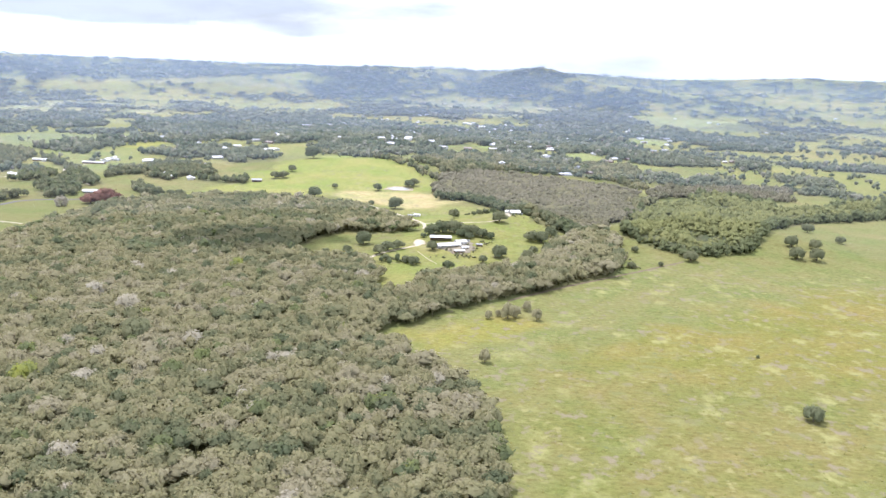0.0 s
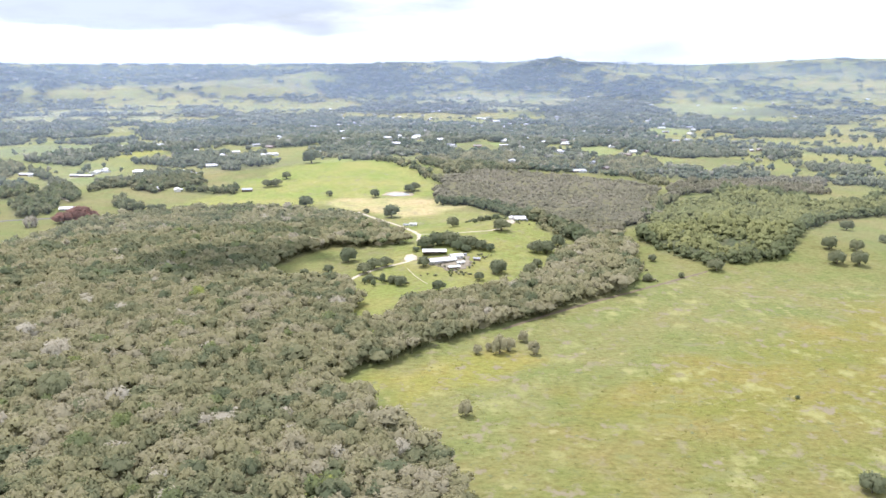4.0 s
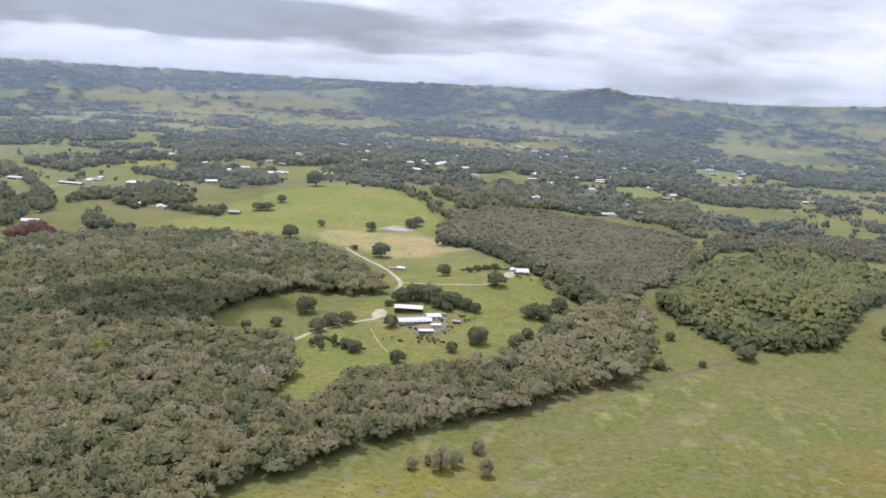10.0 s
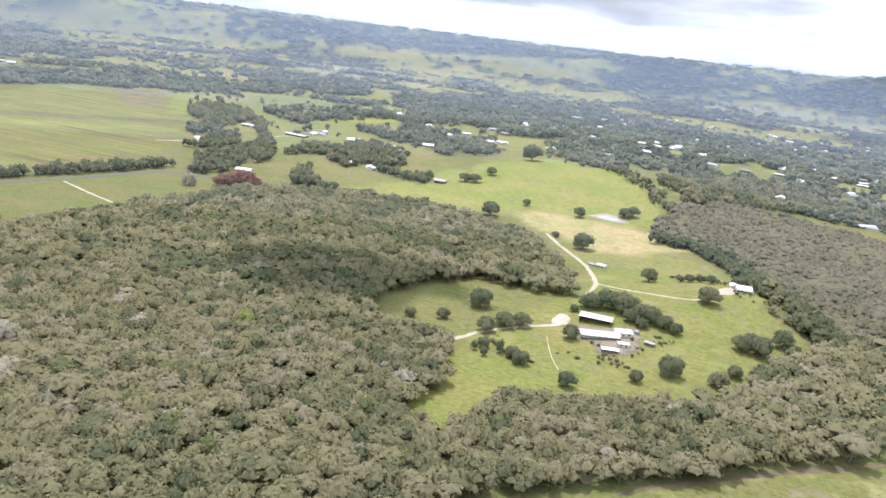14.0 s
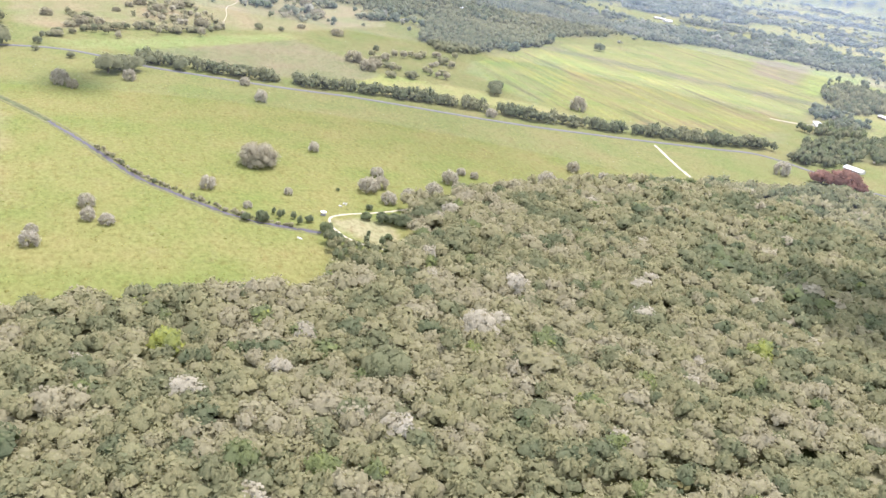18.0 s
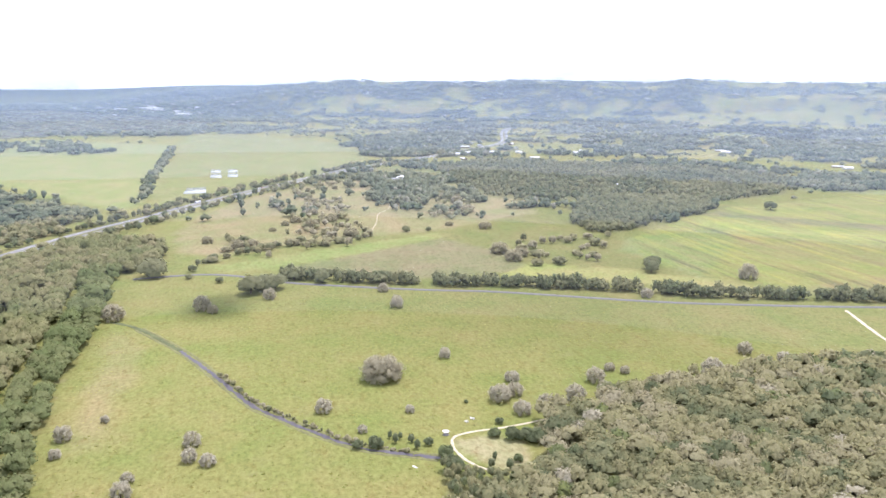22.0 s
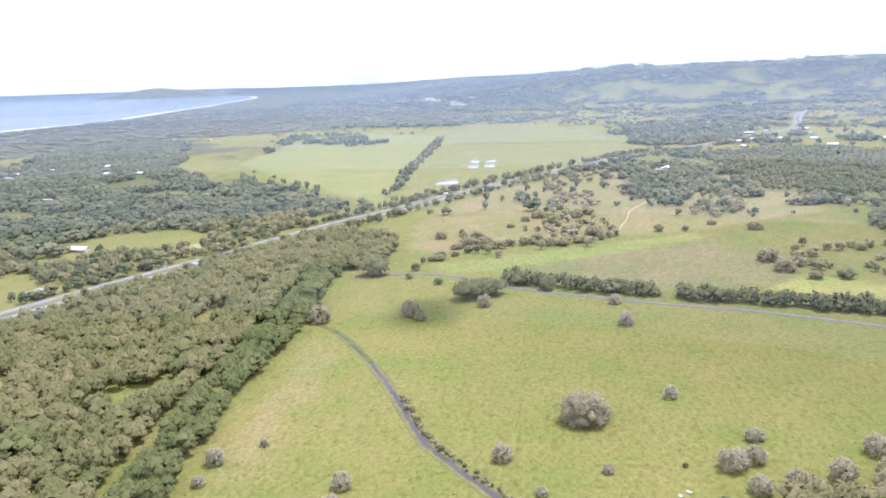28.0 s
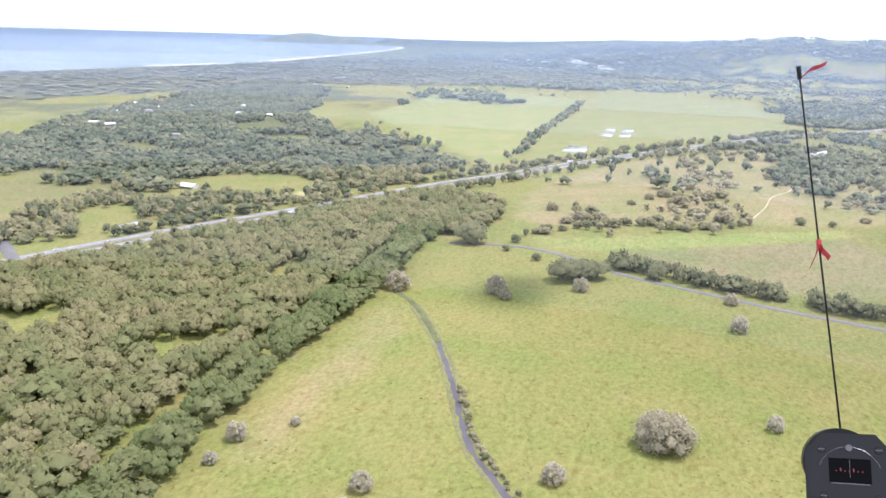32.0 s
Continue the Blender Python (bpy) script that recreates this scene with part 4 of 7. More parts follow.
# lines
MOTORWAY = [(-560, -5), (-704, 36), (-822, 80), (-935, 128), (-1061, 188), (-1172, 232), (-1282, 285), (-1372, 342), (-1476, 400), (-1577, 465), (-1735, 556), (-1936, 675), (-2140, 805), (-2387, 984), (-2750, 1240), (-3095, 1469), (-3764, 1686), (-4149, 1858)]
SIDE_ROAD = [(-940, 378), (-947, 416), (-949, 452), (-935, 491), (-889, 552), (-864, 606), (-843, 657), (-826, 704), (-808, 764), (-787, 811), (-729, 933), (-688, 1062), (-658, 1179), (-640, 1240), (-571, 1270), (-508, 1290), (-461, 1330)]
DRAIN = [(-766, 380), (-735, 411), (-663, 453), (-597, 483), (-530, 511), (-500, 532), (-471, 553), (-453, 569), (-440, 584), (-430, 604), (-420, 623)]
HEDGE = [[(-900, 546), (-873, 606), (-856, 658), (-843, 696)], [(-833, 714), (-818, 773), (-794, 840), (-770, 908), (-760, 925)], [(-752, 940), (-735, 974), (-709, 1036), (-668, 1190), (-651, 1285)]]
FARM_TRACK = [(-133, 1330), (-106, 1288), (-77, 1248), (-53, 1206), (-30, 1138), (-27, 1089)]
HOUSE_TRACK = [(-30, 1138), (0, 1125), (40, 1119), (68, 1126), (82, 1150), (87, 1172)]
SHED_TRACK = [(-110, 890), (-91, 921), (-76, 954), (-59, 976), (-35, 995), (-27, 1008), (-33, 1024)]
GARDEN_TRACK = [(-31, 970), (-18, 936), (-6, 913)]
FIELD_TRACK = [(-664, 1097), (-598, 1073), (-552, 1059)]
PARK_PATH = [(-470, 720), (-462, 700), (-456, 673), (-454, 654), (-449, 639), (-439, 635), (-427, 635), (-414, 638), (-402, 645), (-391, 659)]
GLADES = [[(-548, 180), (-590, 145), (-622, 160), (-632, 192), (-602, 210), (-575, 200)], [(-552, 300), (-588, 272), (-612, 288), (-622, 310), (-600, 322), (-575, 312)], [(-728, 268), (-758, 291), (-822, 286), (-805, 265)]]

# fields: outline, own colour, softness of the edge
MEADOW, RIPE, OLIVE, FRESH, TAN = (0.204, 0.199, 0.085), (0.232, 0.218, 0.104), (0.188, 0.172, 0.098), (0.198, 0.204, 0.084), (0.42, 0.36, 0.22)
FIELDS = [([(-199, 1386), (-183, 1426), (-115, 1423), (-15, 1427), (53, 1390), (-16, 1353), (-95, 1354), (-150, 1345)], (0.33, 0.30, 0.17), 22),
          ([(-1174, 397), (-1357, 419), (-1578, 516), (-1865, 724), (-1843, 873), (-1517, 1054), (-1322, 988), (-1180, 784), (-1153, 698), (-1097, 561), (-1058, 482), (-1062, 425)], (0.250, 0.215, 0.132), 20),
          ([(-962, 537), (-1023, 642), (-1119, 780), (-1010, 838), (-905, 844), (-881, 701), (-930, 590)], (0.195, 0.175, 0.108), 8),
          ([(-989, 452), (-1016, 515), (-1077, 631), (-1159, 780), (-1124, 782), (-1027, 642), (-969, 537), (-958, 483)], (0.220, 0.236, 0.100), 6),
          ([(-891, 806), (-937, 854), (-910, 906), (-843, 882), (-838, 835)], (0.265, 0.26, 0.105), 8),
          ([(-1065, 1047), (-1320, 1320), (-1357, 1484), (-1515, 1920), (-1288, 2073), (-919, 1631), (-719, 1315), (-739, 1139), (-808, 1046), (-922, 1012)], (0.228, 0.220, 0.102), 10),
          ([(-1531, 237), (-1460, 293), (-1665, 320), (-3119, 224), (-3473, -334), (-2113, -192), (-1848, -15)], (0.248, 0.250, 0.120), 20),
          ([(-1162, -23), (-1244, 51), (-1261, 177), (-1100, 153), (-1085, 50)], MEADOW, 8),
          ([(-1139, 97), (-1157, 122), (-1100, 141), (-1108, 110)], TAN, 6),
          ([(-1335, 144), (-1385, 194), (-1281, 229), (-1214, 209), (-1239, 159)], (0.34, 0.29, 0.17), 12),
          ([(-442, 636), (-446, 662), (-434, 678), (-410, 678), (-393, 668), (-405, 652), (-425, 640)], (0.30, 0.265, 0.175), 5),
          ([(-865, 2099), (-790, 2179), (-720, 2147), (-765, 2005)], (0.30, 0.29, 0.07), 14),
          ([(-908, 1908), (-841, 1973), (-716, 1852), (-628, 1498), (-740, 1641)], (0.23, 0.24, 0.10), 14),
          ([(-1232, 2205), (-1198, 2403), (-993, 2351), (-896, 2131), (-975, 2000), (-1047, 1925)], (0.21, 0.225, 0.10), 14),
          ([(-1480, 2150), (-1300, 2330), (-1120, 2100), (-1260, 1980)], (0.30, 0.26, 0.16), 14),
          *[(poly, col, 12) for poly, col in zip(CROP_STRIPS, ((0.180, 0.165, 0.115), (0.255, 0.258, 0.115), (0.220, 0.202, 0.110), (0.195, 0.208, 0.105), (0.265, 0.245, 0.115), (0.220, 0.200, 0.110), (0.235, 0.195, 0.150), (0.260, 0.275, 0.110)))],
          *[(poly, (0.34, 0.315, 0.185), 60) for poly in STRAW_FIELDS],
          ([(-430, 1350), (-385, 1500), (-335, 1700), (-250, 1880), (-120, 1760), (-20, 1600), (-20, 1440), (-190, 1430), (-200, 1386), (-330, 1340)], (0.290, 0.295, 0.100), 40),
          ([(-100, 930), (-40, 1070), (-50, 1200), (-130, 1330), (-20, 1350), (60, 1330), (140, 1180), (130, 1010), (60, 905), (-60, 900)], (0.250, 0.245, 0.092), 25),
          ([(60, 300), (60, 500), (100, 640), (300, 700), (500, 760), (500, 300)], (0.206, 0.186, 0.072), 60),
          ([(-40, 650), (20, 690), (60, 730), (90, 700), (40, 640), (0, 610)], (0.258, 0.228, 0.074), 25),
          ([(100, 600), (180, 690), (400, 850), (600, 900), (600, 650), (300, 560)], (0.222, 0.195, 0.064), 60),
          ([(-90, 770), (-70, 835), (-90, 905), (20, 905), (60, 895), (0, 850), (-35, 830), (-40, 770)], (0.24, 0.245, 0.085), 15),
          ([(-738, 382), (-666, 390), (-597, 391), (-516, 393), (-469, 405), (-469, 424), (-518, 421), (-588, 422), (-667, 422), (-730, 406)], (0.250, 0.218, 0.118), 18),
          ([(-190, 1386), (-178, 1432), (-115, 1436), (-15, 1440), (45, 1400), (-10, 1330), (-60, 1290), (-105, 1330), (-150, 1345)], (0.45, 0.375, 0.215), 16)]

FARM_MEADOW = [(-110, 880), (-140, 1340), (-420, 1340), (-330, 1720), (-20, 1600), (140, 1330), (190, 1100), (60, 890)]
WETLAND = [(37, 200), (37, 473), (-15, 590), (-58, 648), (12, 731), (64, 773), (203, 904), (300, 985), (700, 900), (700, 100)]

# ---- the ground ----
RINGS = np.concatenate([np.arange(0, 380, 5.0), 380 * 1.0145 ** np.arange(330)])
RINGS = RINGS[RINGS < 32000]
TURNS = np.concatenate([np.arange(-180, -48, 4.0), np.arange(-48, 150, 0.42), np.arange(150, 180, 4.0)])


RIDGE_STANDS = [[(-70, 1957), (49, 2128), (200, 2154), (304, 1947), (413, 2023), (383, 1767), (286, 1762), (187, 1757), (70, 1675), (-5, 1655)], [(278, 1641), (357, 1662), (398, 1618), (354, 1449), (290, 1416), (274, 1511)]]
STANDS = GARDEN_STANDS + RIDGE_STANDS + VILLAGE_STANDS + EAST_STANDS + CREEK_STANDS + CREEK_STANDS_NORTH + TOWN_STANDS + [[(-3217, -248), (-3294, -177), (-3034, -5), (-2693, 42), (-2709, -43), (-2812, -131)]]
POND_FIELD = [(-1644, 316), (-2303, 282), (-3645, 240), (-3800, 437), (-3290, 772), (-2614, 898), (-2007, 727), (-1845, 609), (-1680, 533), (-1479, 452), (-1435, 369)]
BARE = [FIELDS[5][0], FIELDS[6][0], POND_FIELD, *MEADOW_GLADES]


def cover(x, y):
    """How wooded the country past the farm is, from open pasture (0) to closed stands (1), with frayed edges, groves and tree lines."""
    x, y = np.asarray(x, float), np.asarray(y, float)
    r, az = np.hypot(x - CX, y - CY), bearing(x, y)
    fray = 14 + 0.016 * r
    fx, fy = x + fray * 2 * (value_noise(x, y, 70, 61) - 0.5) + fray * (value_noise(x, y, 26, 62) - 0.5), y + fray * 3 * (value_noise(x, y, 70, 63) - 0.5) + fray * (value_noise(x, y, 26, 64) - 0.5)
    holes = value_noise(x, y, 150, 21) * 0.5 + value_noise(x, y, 60, 22) * 0.3 + value_noise(x, y, 28, 25) * 0.2
    c = among(fx, fy, STANDS) * step(0.325, 0.375, holes + 0.02 * step(3000, 1800, r))
    # in the open country: groves, creek lines and hedges
    line = np.abs(value_noise(x, y, 330, 66) - 0.5) + 0.10 * value_noise(x, y, 50, 67)
    clump = value_noise(x, y, 210, 68) * 0.50 + value_noise(x, y, 75, 69) * 0.35 + value_noise(x, y, 30, 70) * 0.15
    south = step(55, 62, az)                                     # the plain towards the sea has more groves
    groves = np.maximum(step(0.070, 0.060, line) * step(0.42, 0.5, clump) * 0.8, step(0.615, 0.64, clump + 0.03 * south * step(2900, 3300, r)))
    c = np.maximum(c, groves * (1 - 0.6 * (1 - south) * step(4600, 5400, r)) * ~among(x, y, BARE) * step(1350, 1500, r))
    hills = among(x + 2.4 * (fx - x), y + 2.4 * (fy - y), RANGE_WOODS + RANGE_WOODS_NORTH) * step(0.34, 0.42, value_noise(x, y, 420, 77) * 0.5 + value_noise(x, y, 170, 78) * 0.5)
    high = step(0.54, 0.60, value_noise(x, y, 800, 74) * 0.6 + value_noise(x, y, 300, 75) * 0.4) * step(6600, 7200, r) * 0.22
    c = np.maximum(c, np.maximum(hills, high) * (az < 99))
    c = np.where(az > 84, np.maximum(c, 0.9 * step(84, 90, az) * step(4500, 4900, r + 500 * (clump - 0.5))), c)
    return c * ~inside(x, y, SEA_EDGE) * ~among(x, y, MEADOW_GLADES)


def soil(x, y):
    """The ground's colour, field by field, shifted with distance and bearing, darkened under trees."""
    r, az = np.hypot(x - CX, y - CY), bearing(x, y)
    patch = value_noise(x, y, 260, 5)
    ripe = (step(0.5, 0.75, patch) * (0.45 + 0.55 * step(900, 1300, r)))[:, None]
    c = np.array(MEADOW)[None] * (1 - ripe) + np.array(RIPE)[None] * ripe
    o = (step(0.55, 0.8, value_noise(x, y, 330, 6)) * step(750, 1300, r) * (0.35 + 0.65 * step(35, 50, az)))[:, None]
    c = c * (1 - o) + np.array(OLIVE)[None] * o
    g = (step(0.6, 0.8, value_noise(x, y, 500, 7)) * step(1300, 1900, r))[:, None]
    c = c * (1 - g) + np.array(FRESH)[None] * g
    # pasture lightened with distance, and yellowed against the blue of the haze sheets
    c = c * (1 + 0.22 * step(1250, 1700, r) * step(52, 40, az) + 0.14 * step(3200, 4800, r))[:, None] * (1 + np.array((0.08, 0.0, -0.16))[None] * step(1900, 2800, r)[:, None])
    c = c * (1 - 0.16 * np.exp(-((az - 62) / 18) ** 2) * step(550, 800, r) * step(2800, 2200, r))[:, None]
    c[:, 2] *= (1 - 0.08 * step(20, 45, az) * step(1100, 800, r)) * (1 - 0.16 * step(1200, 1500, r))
    for poly, col, soft in FIELDS:
        p = np.array(poly, float)
        near = (x > p[:, 0].min() - soft) & (x < p[:, 0].max() + soft) & (y > p[:, 1].min() - soft) & (y < p[:, 1].max() + soft)
        if near.any():
            xi, yi = x[near], y[near]
            d = off_line(xi, yi, poly + poly[:1]) * np.where(inside(xi, yi, poly), 1, -1) + soft * 0.8 * (value_noise(xi, yi, 22, 8) - 0.5)
            k = step(-soft * 0.5, soft * 0.5, d)[:, None]
            c[near] = c[near] * (1 - k) + np.array(col)[None] * k
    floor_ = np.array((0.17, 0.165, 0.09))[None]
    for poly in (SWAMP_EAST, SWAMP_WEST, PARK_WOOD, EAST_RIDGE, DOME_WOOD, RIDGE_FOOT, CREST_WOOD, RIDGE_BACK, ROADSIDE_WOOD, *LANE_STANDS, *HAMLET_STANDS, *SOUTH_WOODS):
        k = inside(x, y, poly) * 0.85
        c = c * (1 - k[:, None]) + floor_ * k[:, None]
    for n, poly in enumerate(MEADOW_GLADES):
        k = inside(x, y, poly)[:, None] * 0.85
        c = c * (1 - k) + np.array(((0.285, 0.300, 0.120), (0.300, 0.292, 0.135), (0.262, 0.288, 0.118))[n % 3])[None] * k
    k = inside(x, y, POND_FIELD)[:, None] * 0.8
    c = c * (1 - k) + np.array((0.222, 0.222, 0.108))[None] * k
    for poly in CLEARINGS:
        k = inside(x, y, poly)[:, None] * 0.9
        c = c * (1 - k) + np.array(MEADOW)[None] * k
    k = (inside(x, y, HEATH) * 0.9)[:, None]
    c = c * (1 - k) + np.array((0.118, 0.112, 0.082))[None] * k
    # shade among the country trees is put into the ground colour, stronger farther out
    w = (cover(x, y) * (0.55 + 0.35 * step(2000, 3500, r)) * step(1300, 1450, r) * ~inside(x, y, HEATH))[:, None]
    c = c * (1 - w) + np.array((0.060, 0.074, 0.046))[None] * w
    return c


def ground_mesh():
    rr, aa = np.meshgrid(RINGS, np.radians(TURNS), indexing="ij")
    x, y = (CX - rr * np.sin(aa)).ravel(), (CY + rr * np.cos(aa)).ravel()
    z = land(x, y) - 12.0 * (inside(x, y, SEA_EDGE) & (land(x, y) < 8))
    v = np.stack(laid(x, y, z)[:3], 1)
    n, k = len(RINGS), len(TURNS)
    i = np.arange(n - 1)[:, None] * k
    j, j1 = np.arange(k)[None], (np.arange(k)[None] + 1) % k
    f = np.stack([i + j, i + k + j, i + k + j1, i + j1], -1).reshape(-1, 4)
    me = mesh_of("ground", v, [f[:, ::-1]], GROUND, smooth=True)
    col = np.ones((len(x), 4), np.float32)
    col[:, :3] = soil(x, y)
    rough = 0.10 + 0.50 * inside(x, y, FARM_MEADOW) + 0.90 * inside(x, y, WETLAND) * step(0.30, 0.60, value_noise(x, y, 130, 31) + 0.35 * step(700, 420, np.hypot(x - 180, y - 470)))
    rough = np.where(inside(x, y, ROW_WOOD) | among(x, y, [POND_FIELD, FIELDS[6][0]]), 0.35, rough)
    farm = np.exp(-((x - 40) / 110) ** 2 - ((y - 960) / 110) ** 2) + 0.8 * np.exp(-((x - 230) / 60) ** 2 - ((y - 1010) / 90) ** 2)
    rough = np.clip(np.maximum(rough, 0.75 * farm * step(0.25, 0.6, value_noise(x, y, 60, 32))), 0, 1)
    me.attributes.new("wild", "FLOAT", "POINT").data.foreach_set("value", rough.astype(np.float32))
    me.attributes.new("crop", "FLOAT", "POINT").data.foreach_set("value", (inside(x, y, FIELDS[5][0]) * 0.9).astype(np.float32))
    me.attributes.new("soil", "FLOAT_COLOR", "POINT").data.foreach_set("color", col.ravel())
    return me


tagged(new("ground", ground_mesh()), "rolling green pasture and wetland with olive and tan patches", "ground", kind="structure")


def sea_mesh():
    rings, turns = 1500 * 1.017 ** np.arange(190), np.radians(np.arange(94, 170, 0.2))
    rr, aa = np.meshgrid(rings, turns, indexing="ij")
    x, y = (CX - rr * np.sin(aa)).ravel(), (CY + rr * np.cos(aa)).ravel()
    v = np.stack(laid(x, y, np.full(x.shape, 0.6))[:3], 1)
    wet = inside(x, y, SEA_EDGE)
    n, k = len(rings), len(turns)
    i = np.arange(n - 1)[:, None] * k + np.arange(k - 1)[None]
    f = np.stack([i, i + k, i + k + 1, i + 1], -1).reshape(-1, 4)
    return mesh_of("sea", v, [f[wet[f].any(1)][:, ::-1]], SEA, smooth=True)


tagged(new("sea", sea_mesh()), "pale blue sea in a wide bay", "water", kind="structure")
tagged(new("beach", ribbon("beach", SEA_EDGE[1:8], [(-70, 0.9), (0, 1.6), (30, 2.0)], BEACH, 80.0)), "thin pale sand beach along the bay", "beach", kind="structure")


# ---- woods ----
def tint_of(n, seed, spread, odd=()):
    """Tints of n trees round the given range; odd: (share, tint) of trees that stand out."""
    r = np.random.RandomState(seed)
    t = spread[0] + (spread[1] - spread[0]) * r.rand(n)
    for share, v in odd:
        m = r.rand(n) < share
        t[m] = v + 0.06 * (r.rand(m.sum()) - 0.5)
    return np.clip(t, 0.0, 1.0)


NEAR_KINDS = [crown(s, 7 + s % 4, 104 + 6 * (s % 4), 0.056, 0.24 + 0.05 * (s % 3), 0.29 + 0.02 * (s % 3), 0.21, True, False, 0.7, False, 0.93) for s in range(10)]
PLAIN_KINDS = [crown(20 + s, 6, 34, 0.085, 0.24 + 0.05 * (s % 3), 0.30, 0.22, True, False, 0.7, False, 0.95) for s in range(6)]
BROAD_KINDS = [crown(30 + s, 12 + s % 4, 190, 0.044, 0.14, 0.30, 0.20, True, False, 0.7, True, 0.97) for s in range(8)]
ROUND_KINDS = [crown(40 + s, 9 + s % 3, 96, 0.056, 0.10, 0.27, 0.22, True, False, 0.6, True, 0.93) for s in range(8)]
GARDEN_KINDS = [crown(70 + s, 7, 30, 0.085, 0.05, 0.28, 0.25, False, False, 0.5, True) for s in range(6)]
MID_KINDS = [crown(80 + s, 4, 7, 0.14, 0.02, 0.25, 0.30, False, False, 0.35, True) for s in range(6)]
FAR_KINDS = [crown(120 + s, 3, 0, 0.22, 0.0, 0.30, 0.30, False) for s in range(6)]


def patchy(xy, seed, low, high, size=60.0):
    """Tints that drift from patch to patch of a stand."""
    n = value_noise(xy[:, 0], xy[:, 1], size, seed)
    r = np.random.RandomState(seed)
    return np.clip(low + (high - low) * (0.65 * n + 0.35 * r.rand(len(xy))), 0, 1)


for name, poly, seed in (("paperbark_forest", SWAMP_EAST, 11), ("paperbark_forest", SWAMP_WEST, 12)):
    xy = scatter(poly, 8.9, seed, fray=5.0)
    t = patchy(xy, seed, 0.20, 0.72, 26.0)
    r = np.random.RandomState(seed)
    for share, v in ((0.06, 0.70), (0.06, 0.62), (0.025, 0.82), (0.02, 0.12)):
        t[r.rand(len(t)) < share] = v
    near = xy[:, 1] < 880
    t = np.where(xy[:, 1] > 780, np.minimum(t + 0.05 * step(780, 980, xy[:, 1]), 0.78), t)
    for n, (some, kinds) in enumerate(((near, NEAR_KINDS), (~near, PLAIN_KINDS))):
        wood(name, "dense grey-green paperbark swamp forest with mixed olive crowns", xy[some], kinds, (11.5, 22.5), (10.0, 16.5), t[some], LEAF, seed + 300 * n)
undergrowth("undergrowth", "grey-green scrub under the paperbarks", SWAMP_EAST, 6.8, (0.30, 0.55), 51)
undergrowth("undergrowth", "grey-green scrub under the paperbarks", SWAMP_WEST, 6.8, (0.30, 0.55), 52)
undergrowth("undergrowth", "dark scrub under the ridge forest", EAST_RIDGE, 7.0, (0.40, 0.58), 53, 6.0)
undergrowth("undergrowth", "green scrub under the hill forest", DOME_WOOD, 5.0, (0.6, 0.8), 54, 6.0)
xy = scatter(PARK_WOOD, 5.0, 13)
wood("paperbark_thicket", "thicket of slim dark and grey trees beside the sandy clearing", xy, NEAR_KINDS, (4.0, 7.5), (6.0, 10.0), tint_of(len(xy), 13, (0.46, 0.76)), LEAF, 13)
edge_line, edge_side = smooth_line([(-200, 392)] + ROW_WOOD[:8], 10.5)
r = np.random.RandomState(14)
edge_line, edge_side = edge_line[edge_line[:, 0] > -915], edge_side[edge_line[:, 0] > -915]
rows = [edge_line - edge_side * d + (r.rand(*edge_line.shape) - 0.5) * 5 for d in (7, 22, 46, 62, 78, 94, 110)]
deep = scatter(ROW_WOOD, 11.4, 14, thin=0.05)
deep = deep[(off_line(deep[:, 0], deep[:, 1], ROW_WOOD[:8]) > 119) | (deep[:, 0] < -905)]
xy = np.vstack(rows + [deep])
xy = xy[inside(xy[:, 0], xy[:, 1], ROW_WOOD) & ~among(xy[:, 0], xy[:, 1], GLADES) & (r.rand(len(xy)) > 0.04)]
t = patchy(xy, 14, 0.05, 0.85, 22.0)
rim = off_line(xy[:, 0], xy[:, 1], ROW_WOOD[:8]) < 34
t[rim] = 0.66 + 0.34 * np.random.RandomState(3).rand(rim.sum())
wood("plantation_wood", "rows of rounded green and bronze trees with grassy lanes", xy, BROAD_KINDS, (13.0, 21.5), (11.0, 18.0), t, LEAF_ROW, 14, uneven=0.3)
xy = scatter(EAST_RIDGE, 8.5, 15, fray=10.0)
edge = off_line(xy[:, 0], xy[:, 1], EAST_RIDGE[12:] + EAST_RIDGE[:1])
wood("ridge_forest", "grey-brown paperbark forest with a dark green rim", xy, MID_KINDS, (10.0, 17.0), (9.0, 13.0), np.where(edge < 26, 0.97, patchy(xy, 15, 0.05, 0.65)), LEAF_RIDGE, 15, uneven=0.25)
xy = smooth_line(EAST_RIDGE[12:] + EAST_RIDGE[:1], 8.5)[0]
xy = xy + (np.random.RandomState(26).rand(*xy.shape) - 0.5) * 14
wood("rim_trees", "tall dark green trees along the edge of the ridge forest", xy, GARDEN_KINDS, (12.0, 20.0), (11.0, 16.0), tint_of(len(xy), 26, (0.66, 0.80)), LEAF, 26, uneven=0.4)
xy = scatter(DOME_WOOD, 9.0, 16, fray=14.0)
wood("hill_forest", "rich green rounded forest on a low hill", xy, MID_KINDS, (10.0, 16.0), (10.0, 14.0), np.where(off_line(xy[:, 0], xy[:, 1], DOME_WOOD + DOME_WOOD[:1]) < 14, 0.15, patchy(xy, 16, 0.25, 0.85, 30.0)), LEAF_HILL, 16, uneven=0.8)
